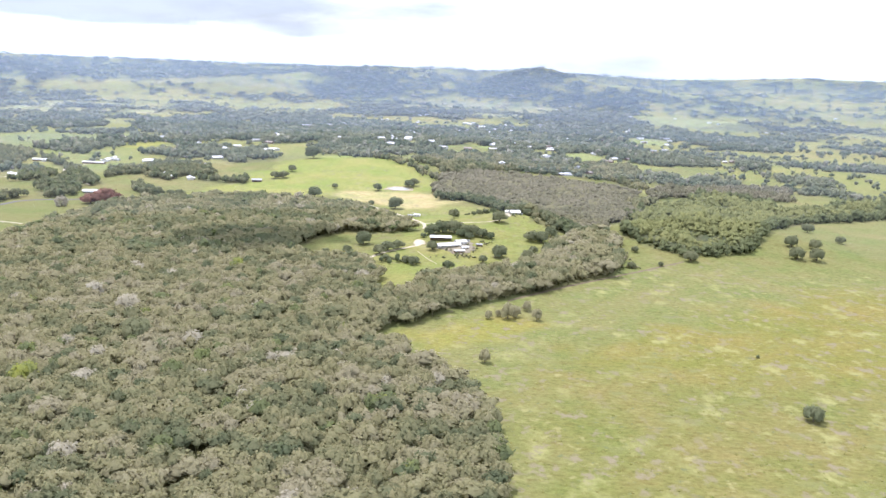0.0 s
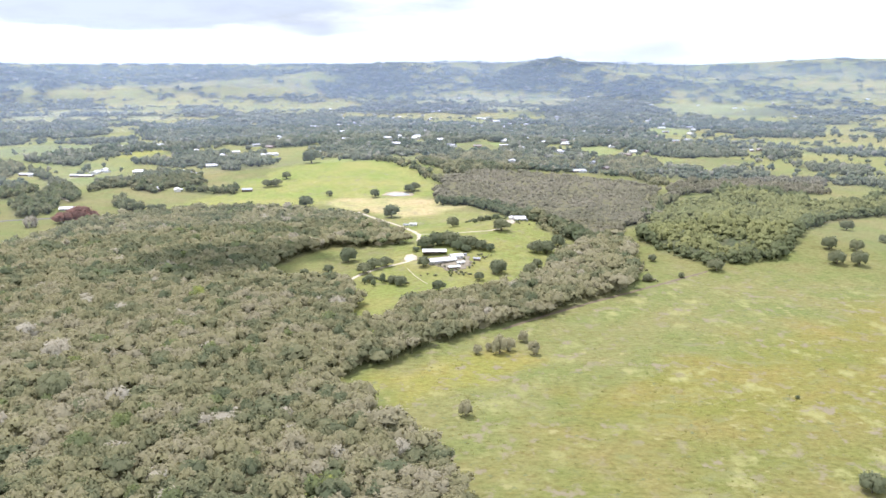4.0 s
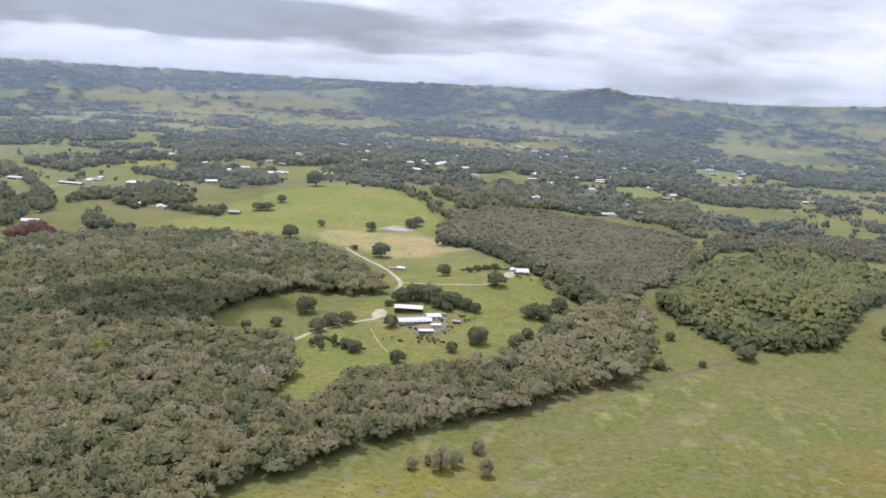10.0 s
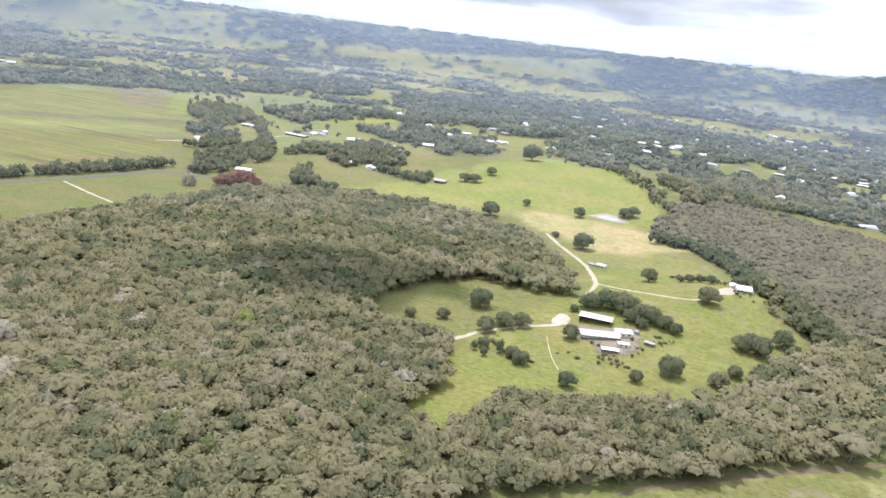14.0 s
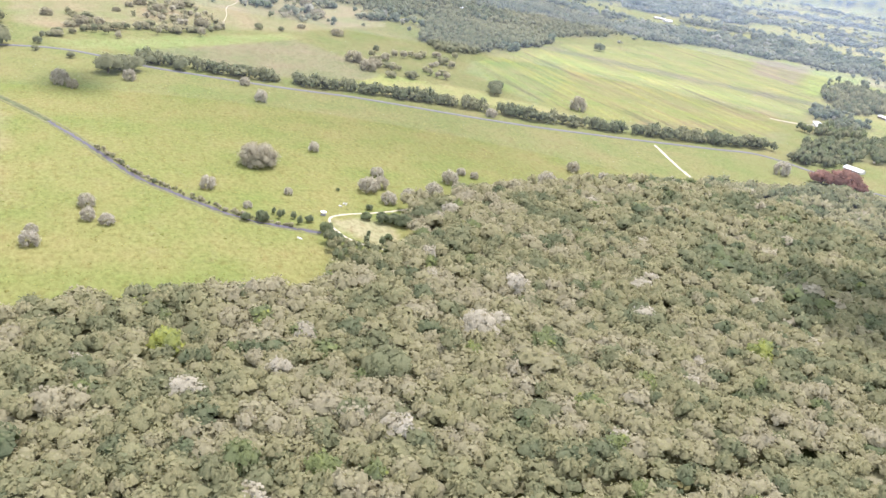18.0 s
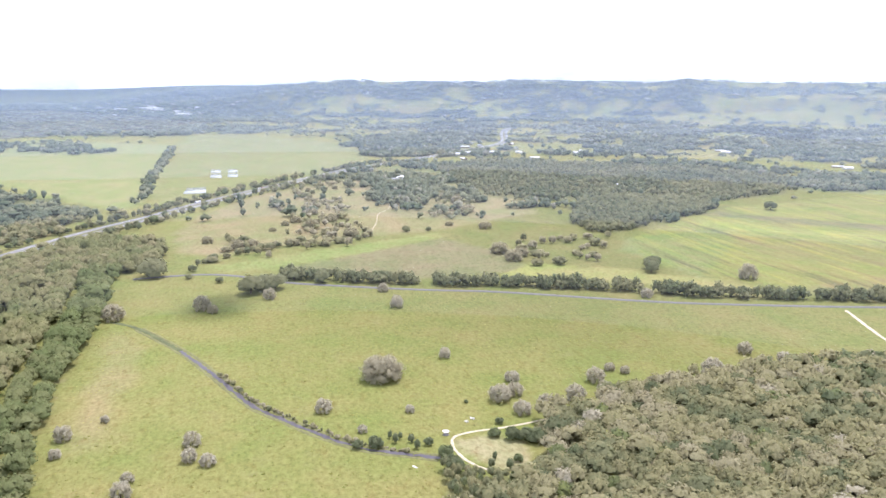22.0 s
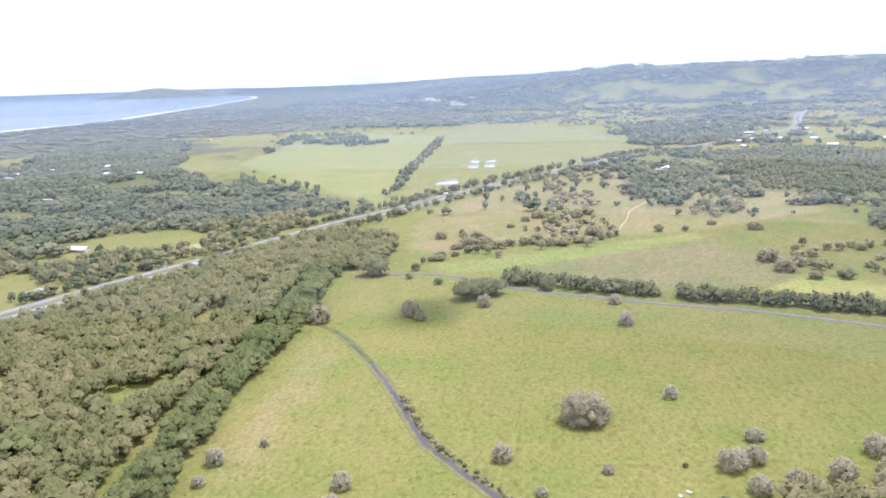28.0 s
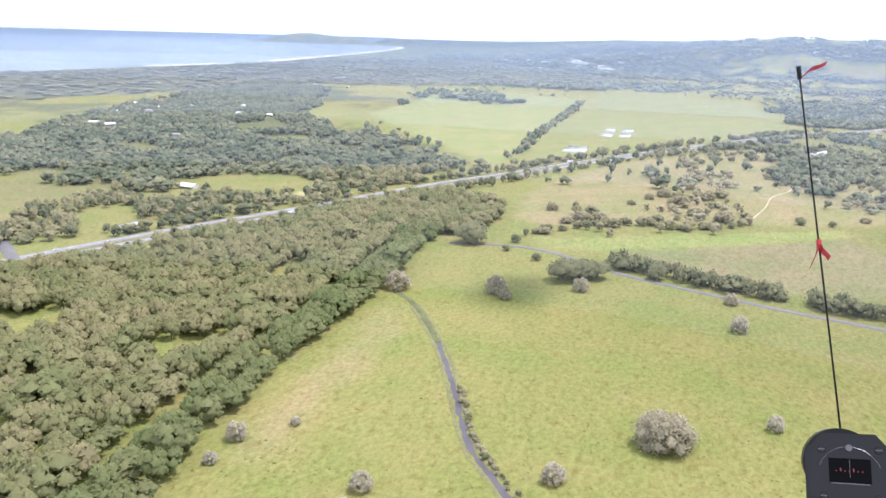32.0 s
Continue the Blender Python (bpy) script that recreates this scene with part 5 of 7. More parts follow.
for name, label, poly, mat, tints, seed in (("slope_trees", "dark green and grey trees on the slope below the ridge forest", RIDGE_FOOT, LEAF, (0.40, 0.86), 23),
                                            ("crest_forest", "grey-brown forest behind the green hilltop wood", CREST_WOOD, LEAF_RIDGE, (0.05, 0.9), 24),
                                            ("ridge_trees", "dark green trees behind the ridge forest", RIDGE_BACK, LEAF, (0.44, 0.88), 25)):
    xy = scatter(poly, 9.5, seed, thin=0.12, fray=12.0)
    xy = clear_of_houses(xy[~among(xy[:, 0], xy[:, 1], [EAST_RIDGE, DOME_WOOD])])
    wood(name, label, xy, GARDEN_KINDS, (9.0, 17.0), (8.0, 14.0), patchy(xy, seed, *tints, 24.0), mat, seed, uneven=0.4)
for n, poly in enumerate(HAMLET_STANDS + LANE_STANDS):
    xy = scatter(poly, 9.5, 17 + n, thin=0.2 if n < 4 else 0.36, fray=15.0)
    for hx, hy in HOUSE_SPOTS:
        xy = xy[np.hypot(xy[:, 0] - hx, xy[:, 1] - hy) > 11]
    if n < 4:
        wood("hamlet_trees", "dark green garden trees round a hamlet", xy, GARDEN_KINDS, (9.0, 17.0), (8.0, 14.0), tint_of(len(xy), 17 + n, (0.60, 0.80)), LEAF, 17 + n)
    else:
        wood("lane_trees", "dark green trees along a farm lane", xy, GARDEN_KINDS, (9.0, 17.0), (9.0, 16.0), tint_of(len(xy), 17 + n, (0.60, 0.80)), LEAF, 17 + n)


def country_trees(name, label, near, far, gap, kinds, wide, tall, tints, seed, stray=0.02):
    """Trees of the open country between two distances, as dense as its cover says."""
    r = np.random.RandomState(seed)
    n = int(1.36 * (far ** 2 - near ** 2) / gap ** 2)
    rad, a = np.sqrt(near ** 2 + (far ** 2 - near ** 2) * r.rand(n)), np.radians(-45 + 150 * r.rand(n))
    x, y = CX - rad * np.sin(a), CY + rad * np.cos(a)
    keep = r.rand(n) < np.maximum(cover(x, y), stray * ~among(x, y, BARE))
    keep &= ~among(x, y, [EAST_RIDGE, DOME_WOOD, RIDGE_FOOT, CREST_WOOD, RIDGE_BACK, SWAMP_WEST, ROADSIDE_WOOD, HEATH, *LANE_STANDS, *HAMLET_STANDS, *SOUTH_WOODS, *CLEARINGS]) & (off_line(x, y, MOTORWAY) > 30) & ~((x > -430) & (x < 20) & (y > 1330) & (y < 1680 + 0.4 * (x + 430)))
    xy = clear_of_houses(np.stack([x[keep], y[keep]], 1))
    t = patchy(xy, seed, *tints, 60.0)
    t[r.rand(len(t)) < 0.07] = 0.30
    return wood(name, label, xy, kinds, wide, tall, t, LEAF_HAZED, seed, uneven=0.6)


country_trees("hamlet_trees", "dark green trees between houses and paddocks", 1330, 2200, 11.0, MID_KINDS, (10.0, 19.0), (8.0, 15.0), (0.48, 0.82), 19)
country_trees("village_trees", "dark green woodland over a scattered village", 2200, 3300, 15.5, MID_KINDS, (14.0, 26.0), (8.0, 16.0), (0.48, 0.80), 20)
country_trees("creek_trees", "trees along the creeks of the far plain, haze blue put into their green", 3300, 5000, 25.0, FAR_KINDS, (22.0, 40.0), (9.0, 17.0), (0.50, 0.78), 21, 0.03)
country_trees("far_bush", "green bushland over the ranges, tinted with haze blue", 5000, 9500, 47.0, FAR_KINDS, (36.0, 70.0), (10.0, 20.0), (0.66, 0.80), 41, 0.02)
for n, poly in enumerate(SOUTH_WOODS):
    xy = scatter(poly, 14.0 - 5.0 * n, 30 + n, thin=0.05, fray=20.0)
    wood("lowland_forest", "flat dark olive forest between pastures", xy, MID_KINDS, (10.0, 16.0), (9.0, 15.0), patchy(xy, 30 + n, 0.50 + 0.10 * n, 0.76, 90.0), LEAF, 30 + n, uneven=0.4)
xy = clear_of_houses(scatter(ROADSIDE_WOOD, 15.5, 34, CLEARINGS, thin=0.06, fray=30.0))
xy = xy[value_noise(xy[:, 0], xy[:, 1], 120, 23) * 0.6 + value_noise(xy[:, 0], xy[:, 1], 45, 24) * 0.4 > 0.34]
wood("roadside_bush", "olive and dark green bushland beyond the motorway", xy, MID_KINDS, (13.0, 23.0), (9.0, 17.0), patchy(xy, 34, 0.48, 0.80, 40.0), LEAF_HAZED, 34)
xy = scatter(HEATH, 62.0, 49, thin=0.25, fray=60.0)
wood("heath_scrub", "low grey-brown scrub over the coastal heath", xy[xy[:, 0] > -7000], FAR_KINDS, (34.0, 80.0), (4.0, 8.0), patchy(xy[xy[:, 0] > -7000], 49, 0.30, 0.78, 300.0), LEAF_HAZED, 49, uneven=0.5)
xy = np.vstack([scatter([(b + o, c) for b, c in poly], 8.0, 36, thin=0.1) for o, poly in ((0, [(x - 6, y) for x, y in h] + [(x - 27, y) for x, y in h[::-1]]) for h in HEDGE)])
wood("hedgerow", "dark green hedgerow trees along the farm road", xy, [crown(60 + s, 7, 70, 0.09, 0.04, 0.32, 0.22, False, False, 0.6, True) for s in range(4)], (9.0, 17.0), (9.0, 17.0), patchy(xy, 36, 0.56, 0.84, 26.0), LEAF, 36, "hedge")
xy = np.array([(x + dx, y + dy) for (x, y), (dx, dy) in zip(smooth_line([(-306, 1968), (-237, 1864), (-157, 1792), (-79, 1684), (-24, 1560)], 5.0)[0], (np.random.RandomState(5).rand(200, 2) - 0.5) * 30)])
wood("tree_belt", "dark green tree belt along the meadow", xy, MID_KINDS, (9.0, 14.0), (8.0, 14.0), tint_of(len(xy), 37, (0.5, 0.8)), LEAF, 37)
xy = np.array([(x + dx, y + dy) for (x, y), (dx, dy) in zip(smooth_line([(-1560, 308), (-1700, 298), (-1859, 288), (-2337, 267), (-2975, 240)], 13.0)[0], (np.random.RandomState(6).rand(200, 2) - 0.5) * 26)])
wood("boundary_trees", "row of dark trees between two green fields", xy, MID_KINDS, (11.0, 19.0), (8.0, 14.0), tint_of(len(xy), 38, (0.5, 0.8)), LEAF_HAZED, 38)
verge = smooth_line(MOTORWAY[2:15], 16.0)
r = np.random.RandomState(7)
xy = np.vstack([p + s * o for p, s in zip(*verge) for o in ((21 + 22 * r.rand()), -(24 + 26 * r.rand()), -(21 + 8 * r.rand()), (38 + 20 * r.rand())) if r.rand() < 0.8 and value_noise(p[0], p[1], 90, 9) > 0.24])
wood("motorway_trees", "green trees along both verges of the motorway", xy, ROUND_KINDS[:3], (9.0, 21.0), (7.0, 15.0), tint_of(len(xy), 39, (0.44, 0.82)), LEAF, 39)

xy = scatter([(-1208, 556), (-1334, 567), (-1468, 608), (-1498, 652), (-1283, 670), (-1222, 685), (-1122, 673), (-1084, 611)], 19.0, 45, thin=0.35, fray=18.0)
wood("dry_thicket", "thin grey-brown trees on the dry hill", xy, MID_KINDS, (9.0, 19.0), (6.0, 11.0), tint_of(len(xy), 45, (0.16, 0.58)), LEAF, 45)
xy = np.array([(x + dx, y + dy) for (x, y), (dx, dy) in zip(smooth_line([(-1002, 444), (-1061, 502), (-1093, 553), (-1081, 607), (-1133, 670)], 7.0)[0], (np.random.RandomState(46).rand(200, 2) - 0.5) * 16)])
wood("field_hedge", "dark hedge trees between dry hill and fallow field", xy, ROUND_KINDS[:3], (8.0, 14.0), (6.0, 10.0), tint_of(len(xy), 46, (0.4, 0.75)), LEAF, 46, "hedge")

CLUMPS = [[(-1290, 772), (-1446, 804), (-1542, 877), (-1479, 910), (-1295, 868), (-1271, 816)], [(-1077, 883), (-1112, 937), (-1099, 1011), (-1136, 1063), (-998, 993), (-916, 949), (-912, 881), (-934, 852), (-971, 834)],
          [(-1442, 575), (-1682, 585), (-1871, 682), (-1662, 691), (-1501, 623)], [(-1046, 468), (-1166, 462), (-1141, 510), (-1087, 562), (-1115, 669), (-1067, 661), (-1026, 544)]]
for n, poly in enumerate(CLUMPS):
    xy = scatter(poly, 19.0, 90 + n, thin=0.55, fray=22.0)
    xy = xy[off_line(xy[:, 0], xy[:, 1], MOTORWAY) > 24]
    wood("field_clump", "loose grey-green tree clump between the dry fields", xy, ROUND_KINDS[:4], (9.0, 19.0), (7.0, 12.0), tint_of(len(xy), 90 + n, (0.28, 0.68)), LEAF, 90 + n)

VERGE = [(-640, -75), (-1040, -110), (-1110, 0), (-1330, 150), (-1380, 250), (-1250, 225), (-1000, 100), (-800, 20)]
xy = clear_of_houses(scatter(VERGE, 13.0, 48, CLEARINGS[-2:], thin=0.05, fray=12.0))
xy = xy[value_noise(xy[:, 0], xy[:, 1], 70, 28) * 0.6 + value_noise(xy[:, 0], xy[:, 1], 28, 29) * 0.4 > 0.42]
xy = xy[off_line(xy[:, 0], xy[:, 1], MOTORWAY) > 24]
wood("verge_trees", "mixed green trees between the motorway and the bushland", xy, ROUND_KINDS[:4], (10.0, 19.0), (9.0, 16.0), tint_of(len(xy), 48, (0.38, 0.72)), LEAF, 48)

# ---- roads and water ----
tagged(new("motorway", ribbon("motorway", MOTORWAY, [(-17.0, 0.3), (-16.5, 0.62), (-5.0, 0.62), (-4.6, 0.35), (4.6, 0.35), (5.0, 0.62), (16.5, 0.62), (17.0, 0.3)], CONCRETE, 14.0, smooth=False)),
       "pale concrete dual carriageway with a grassed median", "motorway", kind="structure")
tagged(new("median", ribbon("median", MOTORWAY, [(-4.4, 0.5), (0, 0.9), (4.4, 0.5)], plain("median_grass", (0.20, 0.20, 0.09), 0.95, 0, 0.3, 0.4, 0.1), 14.0)), "grass strip between the carriageways", "median", kind="structure")
for o in (-10.8, 10.8):
    tagged(new("lane_line", ribbon("lane_line", MOTORWAY, [(o - 0.15, 0.67), (o + 0.15, 0.67)], WHITE_LINE, 14.0)), "thin white painted lane line", "road marking", kind="structure")
tagged(new("side_road", ribbon("side_road", SIDE_ROAD, [(-3.6, 0.05), (-3.2, 0.35), (3.2, 0.35), (3.6, 0.05)], ASPHALT, 8.0)), "narrow grey asphalt farm road beside a hedgerow", "road", kind="structure")
tagged(new("junction_road", ribbon("junction_road", [(-800, -80), (-775, -35), (-744, 6), (-721, 34)], [(-6, 0.3), (-5.5, 0.7), (5.5, 0.7), (6, 0.3)], ASPHALT, 8.0, smooth=False)), "pale side road joining the motorway", "road", kind="structure")
for name, pts, w, label in (("farm_track", FARM_TRACK, 2.3, "pale gravel farm track"), ("house_track", HOUSE_TRACK, 1.8, "pale worn wheel track to the white house"), ("shed_track", SHED_TRACK, 2.3, "pale gravel track to the farm sheds"),
                            ("garden_track", GARDEN_TRACK, 0.4, "faint worn foot track in the grass"), ("field_track", FIELD_TRACK, 1.8, "pale track across the pasture"), ("hill_track", [(-1139, 674), (-1200, 690), (-1251, 703), (-1320, 715), (-1381, 742), (-1470, 760), (-1555, 790)], 0.55, "faint pale track over the dry hill"), ("park_path", PARK_PATH, 1.0, "pale gravel path round a sandy clearing"),
                            ("hamlet_lane", [(-620, 1420), (-690, 1510), (-760, 1640), (-720, 1780)], 2.0, "pale lane between farm trees"), ("crop_lane", [(-830, 1440), (-805, 1480), (-800, 1525)], 3.0, "pale lane beside a long white shed")):
    tagged(new(name, ribbon(name, pts, [(-w, 0.12), (-w * 0.5, 0.22), (w * 0.5, 0.22), (w, 0.12)], DIRT, 4.0, w * 0.7, 4)), label, "track", kind="structure")
tagged(new("turning_yard", sheet("turning_yard", [(-36, 1000), (-24, 1002), (-24, 1018), (-34, 1026), (-38, 1012)], 0.2, DIRT, 3.0, 0.2)), "pale gravel yard by the sheds", "yard", kind="structure")
tagged(new("house_yard", sheet("house_yard", [(80, 1152), (92, 1158), (96, 1180), (90, 1190), (80, 1172)], 0.2, DIRT, 3.0, 0.2)), "pale gravel drive before the white house", "yard", kind="structure")
tagged(new("drain", ribbon("drain", DRAIN[2:], [(-1.7, 0.10), (1.7, 0.10)], DITCH, 4.0, 1.8, 5)), "still dark water in a straight drain", "water", kind="structure")
tagged(new("reedy_drain", ribbon("reedy_drain", DRAIN[:3], [(-2.4, 0.1), (0, 0.3), (2.4, 0.1)], plain("reeds", (0.14, 0.16, 0.06), 0.95, 0, 0.5, 0.5, 0.2), 4.0, 1.5, 6)), "drain overgrown with green reeds", "drain", kind="structure")
for o, lab in ((-3.6, "low grassy bank of the drain"), (3.6, "low grassy bank of the drain")):
    me = ribbon("drain_bank", DRAIN[1:], [(o - 1.5, 0.02), (o, 0.5), (o + 1.5, 0.02)], plain("bank_grass", (0.20, 0.20, 0.075), 0.95, 0, 0.4, 0.4, 0.2), 4.0, 1.0, 7)
    tagged(new("drain_bank", me), lab, "bank", kind="structure")
me = ribbon("wet_ditch", [(64, 770), (124, 830), (200, 897), (250, 941), (290, 975)], [(-2.0, 0.06), (0, 0.25), (2.0, 0.06)], plain("ditch_soil", (0.22, 0.17, 0.10), 0.95, 0, 0.4, 0.4, 0.1), 5.0, 1.5, 8)
tagged(new("wet_ditch", me), "brown ditch along the forest edge", "ditch", kind="structure")
for poly, h in (([(-1665, 376), (-1760, 376), (-1757, 414), (-1660, 420)], 0.5), ([(-1950, 413), (-2045, 410), (-2043, 434), (-1948, 439)], 0.5), ([(-2070, 409), (-2165, 405), (-2163, 428), (-2068, 433)], 0.5),
                ([(-1955, 452), (-2050, 450), (-2048, 473), (-1952, 476)], 0.5), ([(-2070, 449), (-2162, 447), (-2160, 471), (-2068, 472)], 0.5)):
    x = np.array(poly, float)
    v = np.vstack([np.stack(laid(x[:, 0], x[:, 1], land(x[:, 0], x[:, 1]) + h + 0.4)[:3], 1), np.stack(laid(x[:, 0], x[:, 1], land(x[:, 0], x[:, 1]) - 1)[:3], 1)])
    me = mesh_of("settling_pond", v, [[[0, 1, 2, 3], [0, 4, 5, 1], [1, 5, 6, 2], [2, 6, 7, 3], [3, 7, 4, 0]]], POND)
    tagged(new("settling_pond", me), "rectangular pale pond mirroring the sky", "pond", "farm ponds", "structure")
tagged(new("farm_dam", sheet("farm_dam", [(-105, 1462), (-86, 1455), (-66, 1462), (-72, 1474), (-95, 1476)], 0.3, POND, 4.0, 0.1)), "small pale farm dam in the meadow", "pond", kind="structure")
tagged(new("dam_bank", sheet("dam_bank", [(-112, 1456), (-86, 1448), (-60, 1456), (-64, 1480), (-96, 1484)], 0.15, SANDY, 4.0, 0.15)), "bare clay rim of the farm dam", "bank", kind="structure")

# upright sheets of painted haze between the near land and the ranges
for mat, rad in zip(HAZE_SHEETS, (800, 1350, 2000, 2700, 3350, 3900, 4250)):
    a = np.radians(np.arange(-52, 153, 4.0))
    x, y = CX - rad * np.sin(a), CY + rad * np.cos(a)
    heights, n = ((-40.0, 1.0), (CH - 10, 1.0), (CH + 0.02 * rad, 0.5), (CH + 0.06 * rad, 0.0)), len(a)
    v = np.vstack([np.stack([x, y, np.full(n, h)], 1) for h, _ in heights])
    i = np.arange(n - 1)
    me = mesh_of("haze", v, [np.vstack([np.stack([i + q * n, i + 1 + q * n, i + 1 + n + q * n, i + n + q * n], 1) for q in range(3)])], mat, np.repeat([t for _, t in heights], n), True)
    tagged(new("haze", me), "upright see-through sheet with bluish haze colour before the hills", "haze", kind="structure")


# clouds overhead, past the view, that shade parts of the land
def cloud(x, y, wide, deep, up, seed):
    r = np.random.RandomState(seed)
    lean = (up - 5) / math.tan(SUN_EL)
    cx, cy = x + SUN_AZ[0] * lean, y + SUN_AZ[1] * lean
    V, F, count = [], [], 0
    for k in range(60):
        a, q = r.rand() * 6.283, math.sqrt(r.rand())
        s = (1.15 - 0.7 * q) * (0.7 + 0.5 * r.rand())
        V.append(ICO_V * np.array([wide * 0.34 * s, deep * 0.34 * s, 16 * s]) * (0.9 + 0.2 * r.rand(len(ICO_V), 1)) + np.array([cx + math.cos(a) * q * wide * 0.85, cy + math.sin(a) * q * deep * 0.85, up + 12 * r.normal()]))
        F.append(ICO_F + count)
        count += len(ICO_V)
    return tagged(new("cloud", mesh_of("cloud", np.vstack(V), [np.vstack(F)], CLOUD, smooth=True)), "broken white cloud high over the land", "cloud", kind="structure")


cloud(-232, 975, 96, 78, 520, 1)
cloud(-225, 985, 80, 65, 540, 5)
cloud(-800, 478, 52, 36, 1000, 2)
cloud(-150, 1030, 40, 30, 520, 3)
for n, (az, rad, w) in enumerate(((-9, 3350, 420), (4, 3500, 380), (-24, 3500, 420), (36, 3500, 350), (55, 3600, 380), (76, 3700, 330))):
    cloud(CX - rad * math.sin(radians(az)), CY + rad * math.cos(radians(az)), w, 170, 1350, 10 + n)


# tufts of coarse grass on the near pastures
DRY_GRASS = foliage("coarse_grass", [(0.0, (0.36, 0.31, 0.12)), (0.5, (0.26, 0.25, 0.07)), (1.0, (0.17, 0.23, 0.05))], 0.05)
TUFTS = [crown(160 + n, 2, 0, 0.1, 0.0, 0.22, 0.36, False, False, 0.5) for n in range(5)]
for poly, gap, seed, label in (([(-310, 400), (-360, 610), (-425, 625), (-480, 700), (-520, 900), (-600, 1060), (-690, 1060), (-800, 760), (-870, 560), (-930, 430), (-920, 372), (-520, 385)], 4.3, 81, "coarse straw-brown grass tufts in the green pasture"),
                               ([(45, 250), (45, 470), (-5, 590), (-45, 648), (20, 725), (120, 815), (230, 890), (420, 900), (420, 250)], 4.6, 82, "straw and green sedge tufts of the wet pasture"),
                               ([(-90, 920), (-20, 890), (60, 905), (130, 1020), (150, 1090), (90, 1160), (-20, 1160), (-40, 1070), (-110, 1000)], 5.0, 83, "rough grass tufts round the farm")):
    xy = scatter(poly, gap, seed, thin=0.25)
    xy = xy[value_noise(xy[:, 0], xy[:, 1], 26, seed) * 0.6 + value_noise(xy[:, 0], xy[:, 1], 9, seed + 1) * 0.4 > 0.47]
    wood("grass_tufts", label, xy, TUFTS, (0.8, 2.6), (0.12, 0.45), patchy(xy, seed, 0.1, 0.95, 40.0), DRY_GRASS, seed, "grass")


# ---- single trees ----
def tree(name, label, group, wide, tall, seed, tint, leaves, leaf, lobes, low=0.08, bare=False):
    """A tree of its own: trunk, three limbs and a crown, at true size."""
    r = np.random.RandomState(seed)
    t = thing(name, label, "bush" if bare else "tree", group)
    if bare:
        v, q, f, nv, tone = crown(seed, lobes * 2, leaves * 2, leaf * 0.85, low * 0.4, 0.37, 0.11, False, False, 1.2, True, 0.8)
    else:
        v, q, f, nv, tone = crown(seed, lobes, leaves // 2, leaf * 1.3, low * 0.4, 0.31, 0.24, False, True, 0.5, True)
    v = v * np.array([wide, wide, tall])
    if bare:                                        # bushes sit down on the ground
        v[:, 2] = v[:, 2] * 1.3 - 0.3 * tall
    heads = r.rand(len(v)) * 0.05
    part("crown", mesh_of("crown", v, [q, f], LEAF, np.clip(tint + heads - 0.025 + 0.4 * tone, 0, 1), True, nv), LEAF, t)
    part("trunk", rod((0, 0, -0.4), (0.02 * wide, 0, tall * (low + 0.25)), wide * 0.035, wide * 0.018, 8), BARK, t)
    for k in range(3):
        a = k * 2.1 + r.rand()
        part("limb", rod((0.01 * wide, 0, tall * low * (0.75 + 0.1 * k)), (math.cos(a) * wide * 0.24, math.sin(a) * wide * 0.24, tall * (low + 0.42)), wide * 0.016, wide * 0.006, 6), BARK, t)
    return t


def plant(make, places, seed, squash=0.25):
    """Sets one tree and copies of it at the places (x, y, width)."""
    r = np.random.RandomState(seed)
    first = make()
    base = first["wide"]
    for n, (x, y, w) in enumerate(places):
        px, py, pz, k = (float(v) for v in laid(x, y, land(x, y)))
        s = w / base * k
        m = Matrix.LocRotScale((px, py, pz), Euler((0, 0, r.rand() * 6.28)), (s, s, s * (1 - squash / 2 + squash * r.rand())))
        if n:
            copy_thing(first, m)
        else:
            keep = m
    first.matrix_basis = keep
    del first["wide"]


def sized(t, wide):
    t["wide"] = wide
    return t


GULLY_TREES = [(115, 1051, 11), (125, 1042, 14), (140, 1067, 17), (109, 979, 11), (100, 955, 14), (172, 1142, 17), (161, 1180, 11), (131, 1190, 14), (182, 1105, 17), (148, 1050, 11), (125, 976, 14)]
DARK_TREES = [(-100, 1006, 19), (-76, 954, 15), (-67, 972, 16), (-55, 981, 14), (-33, 907, 12), (-42, 915, 10), (6, 889, 12), (46, 927, 10), (66, 952, 18), (75, 1120, 20), (13, 1181, 15), (-79, 1291, 22), (-121, 1442, 15), (-68, 1484, 18),
              (-59, 1496, 16), (-219, 1363, 23), (-197, 1450, 11), (-120, 1322, 9), (110, 1033, 15), (124, 1033, 17), (-14, 976, 13), (-287, 1763, 32), (-299, 1588, 16), (-319, 1524, 17), (-304, 1529, 18)]
GARDEN_TREES = [(-14, 1052, 18), (-2, 1057, 20), (13, 1052, 22), (28, 1041, 17), (37, 1041, 18), (49, 1034, 14), (59, 1029, 11), (-20, 1050, 13), (22, 1034, 14), (32, 1026, 11), (-26, 1036, 8), (96, 1212, 14), (112, 1206, 17), (120, 1190, 14), (70, 1200, 11), (60, 1206, 10), (50, 1200, 10), (42, 1196, 8)]
HAMLET_TREES = [(-493, 1331, 17), (-491, 1350, 22), (-471, 1327, 18), (-448, 1328, 16), (-436, 1335, 15), (-115, 960, 11), (-138, 947, 10), (-66, 921, 10), (-880, 990, 19), (-898, 1004, 16), (-862, 982, 18), (-1292, 1433, 22), (-967, 442, 10)]
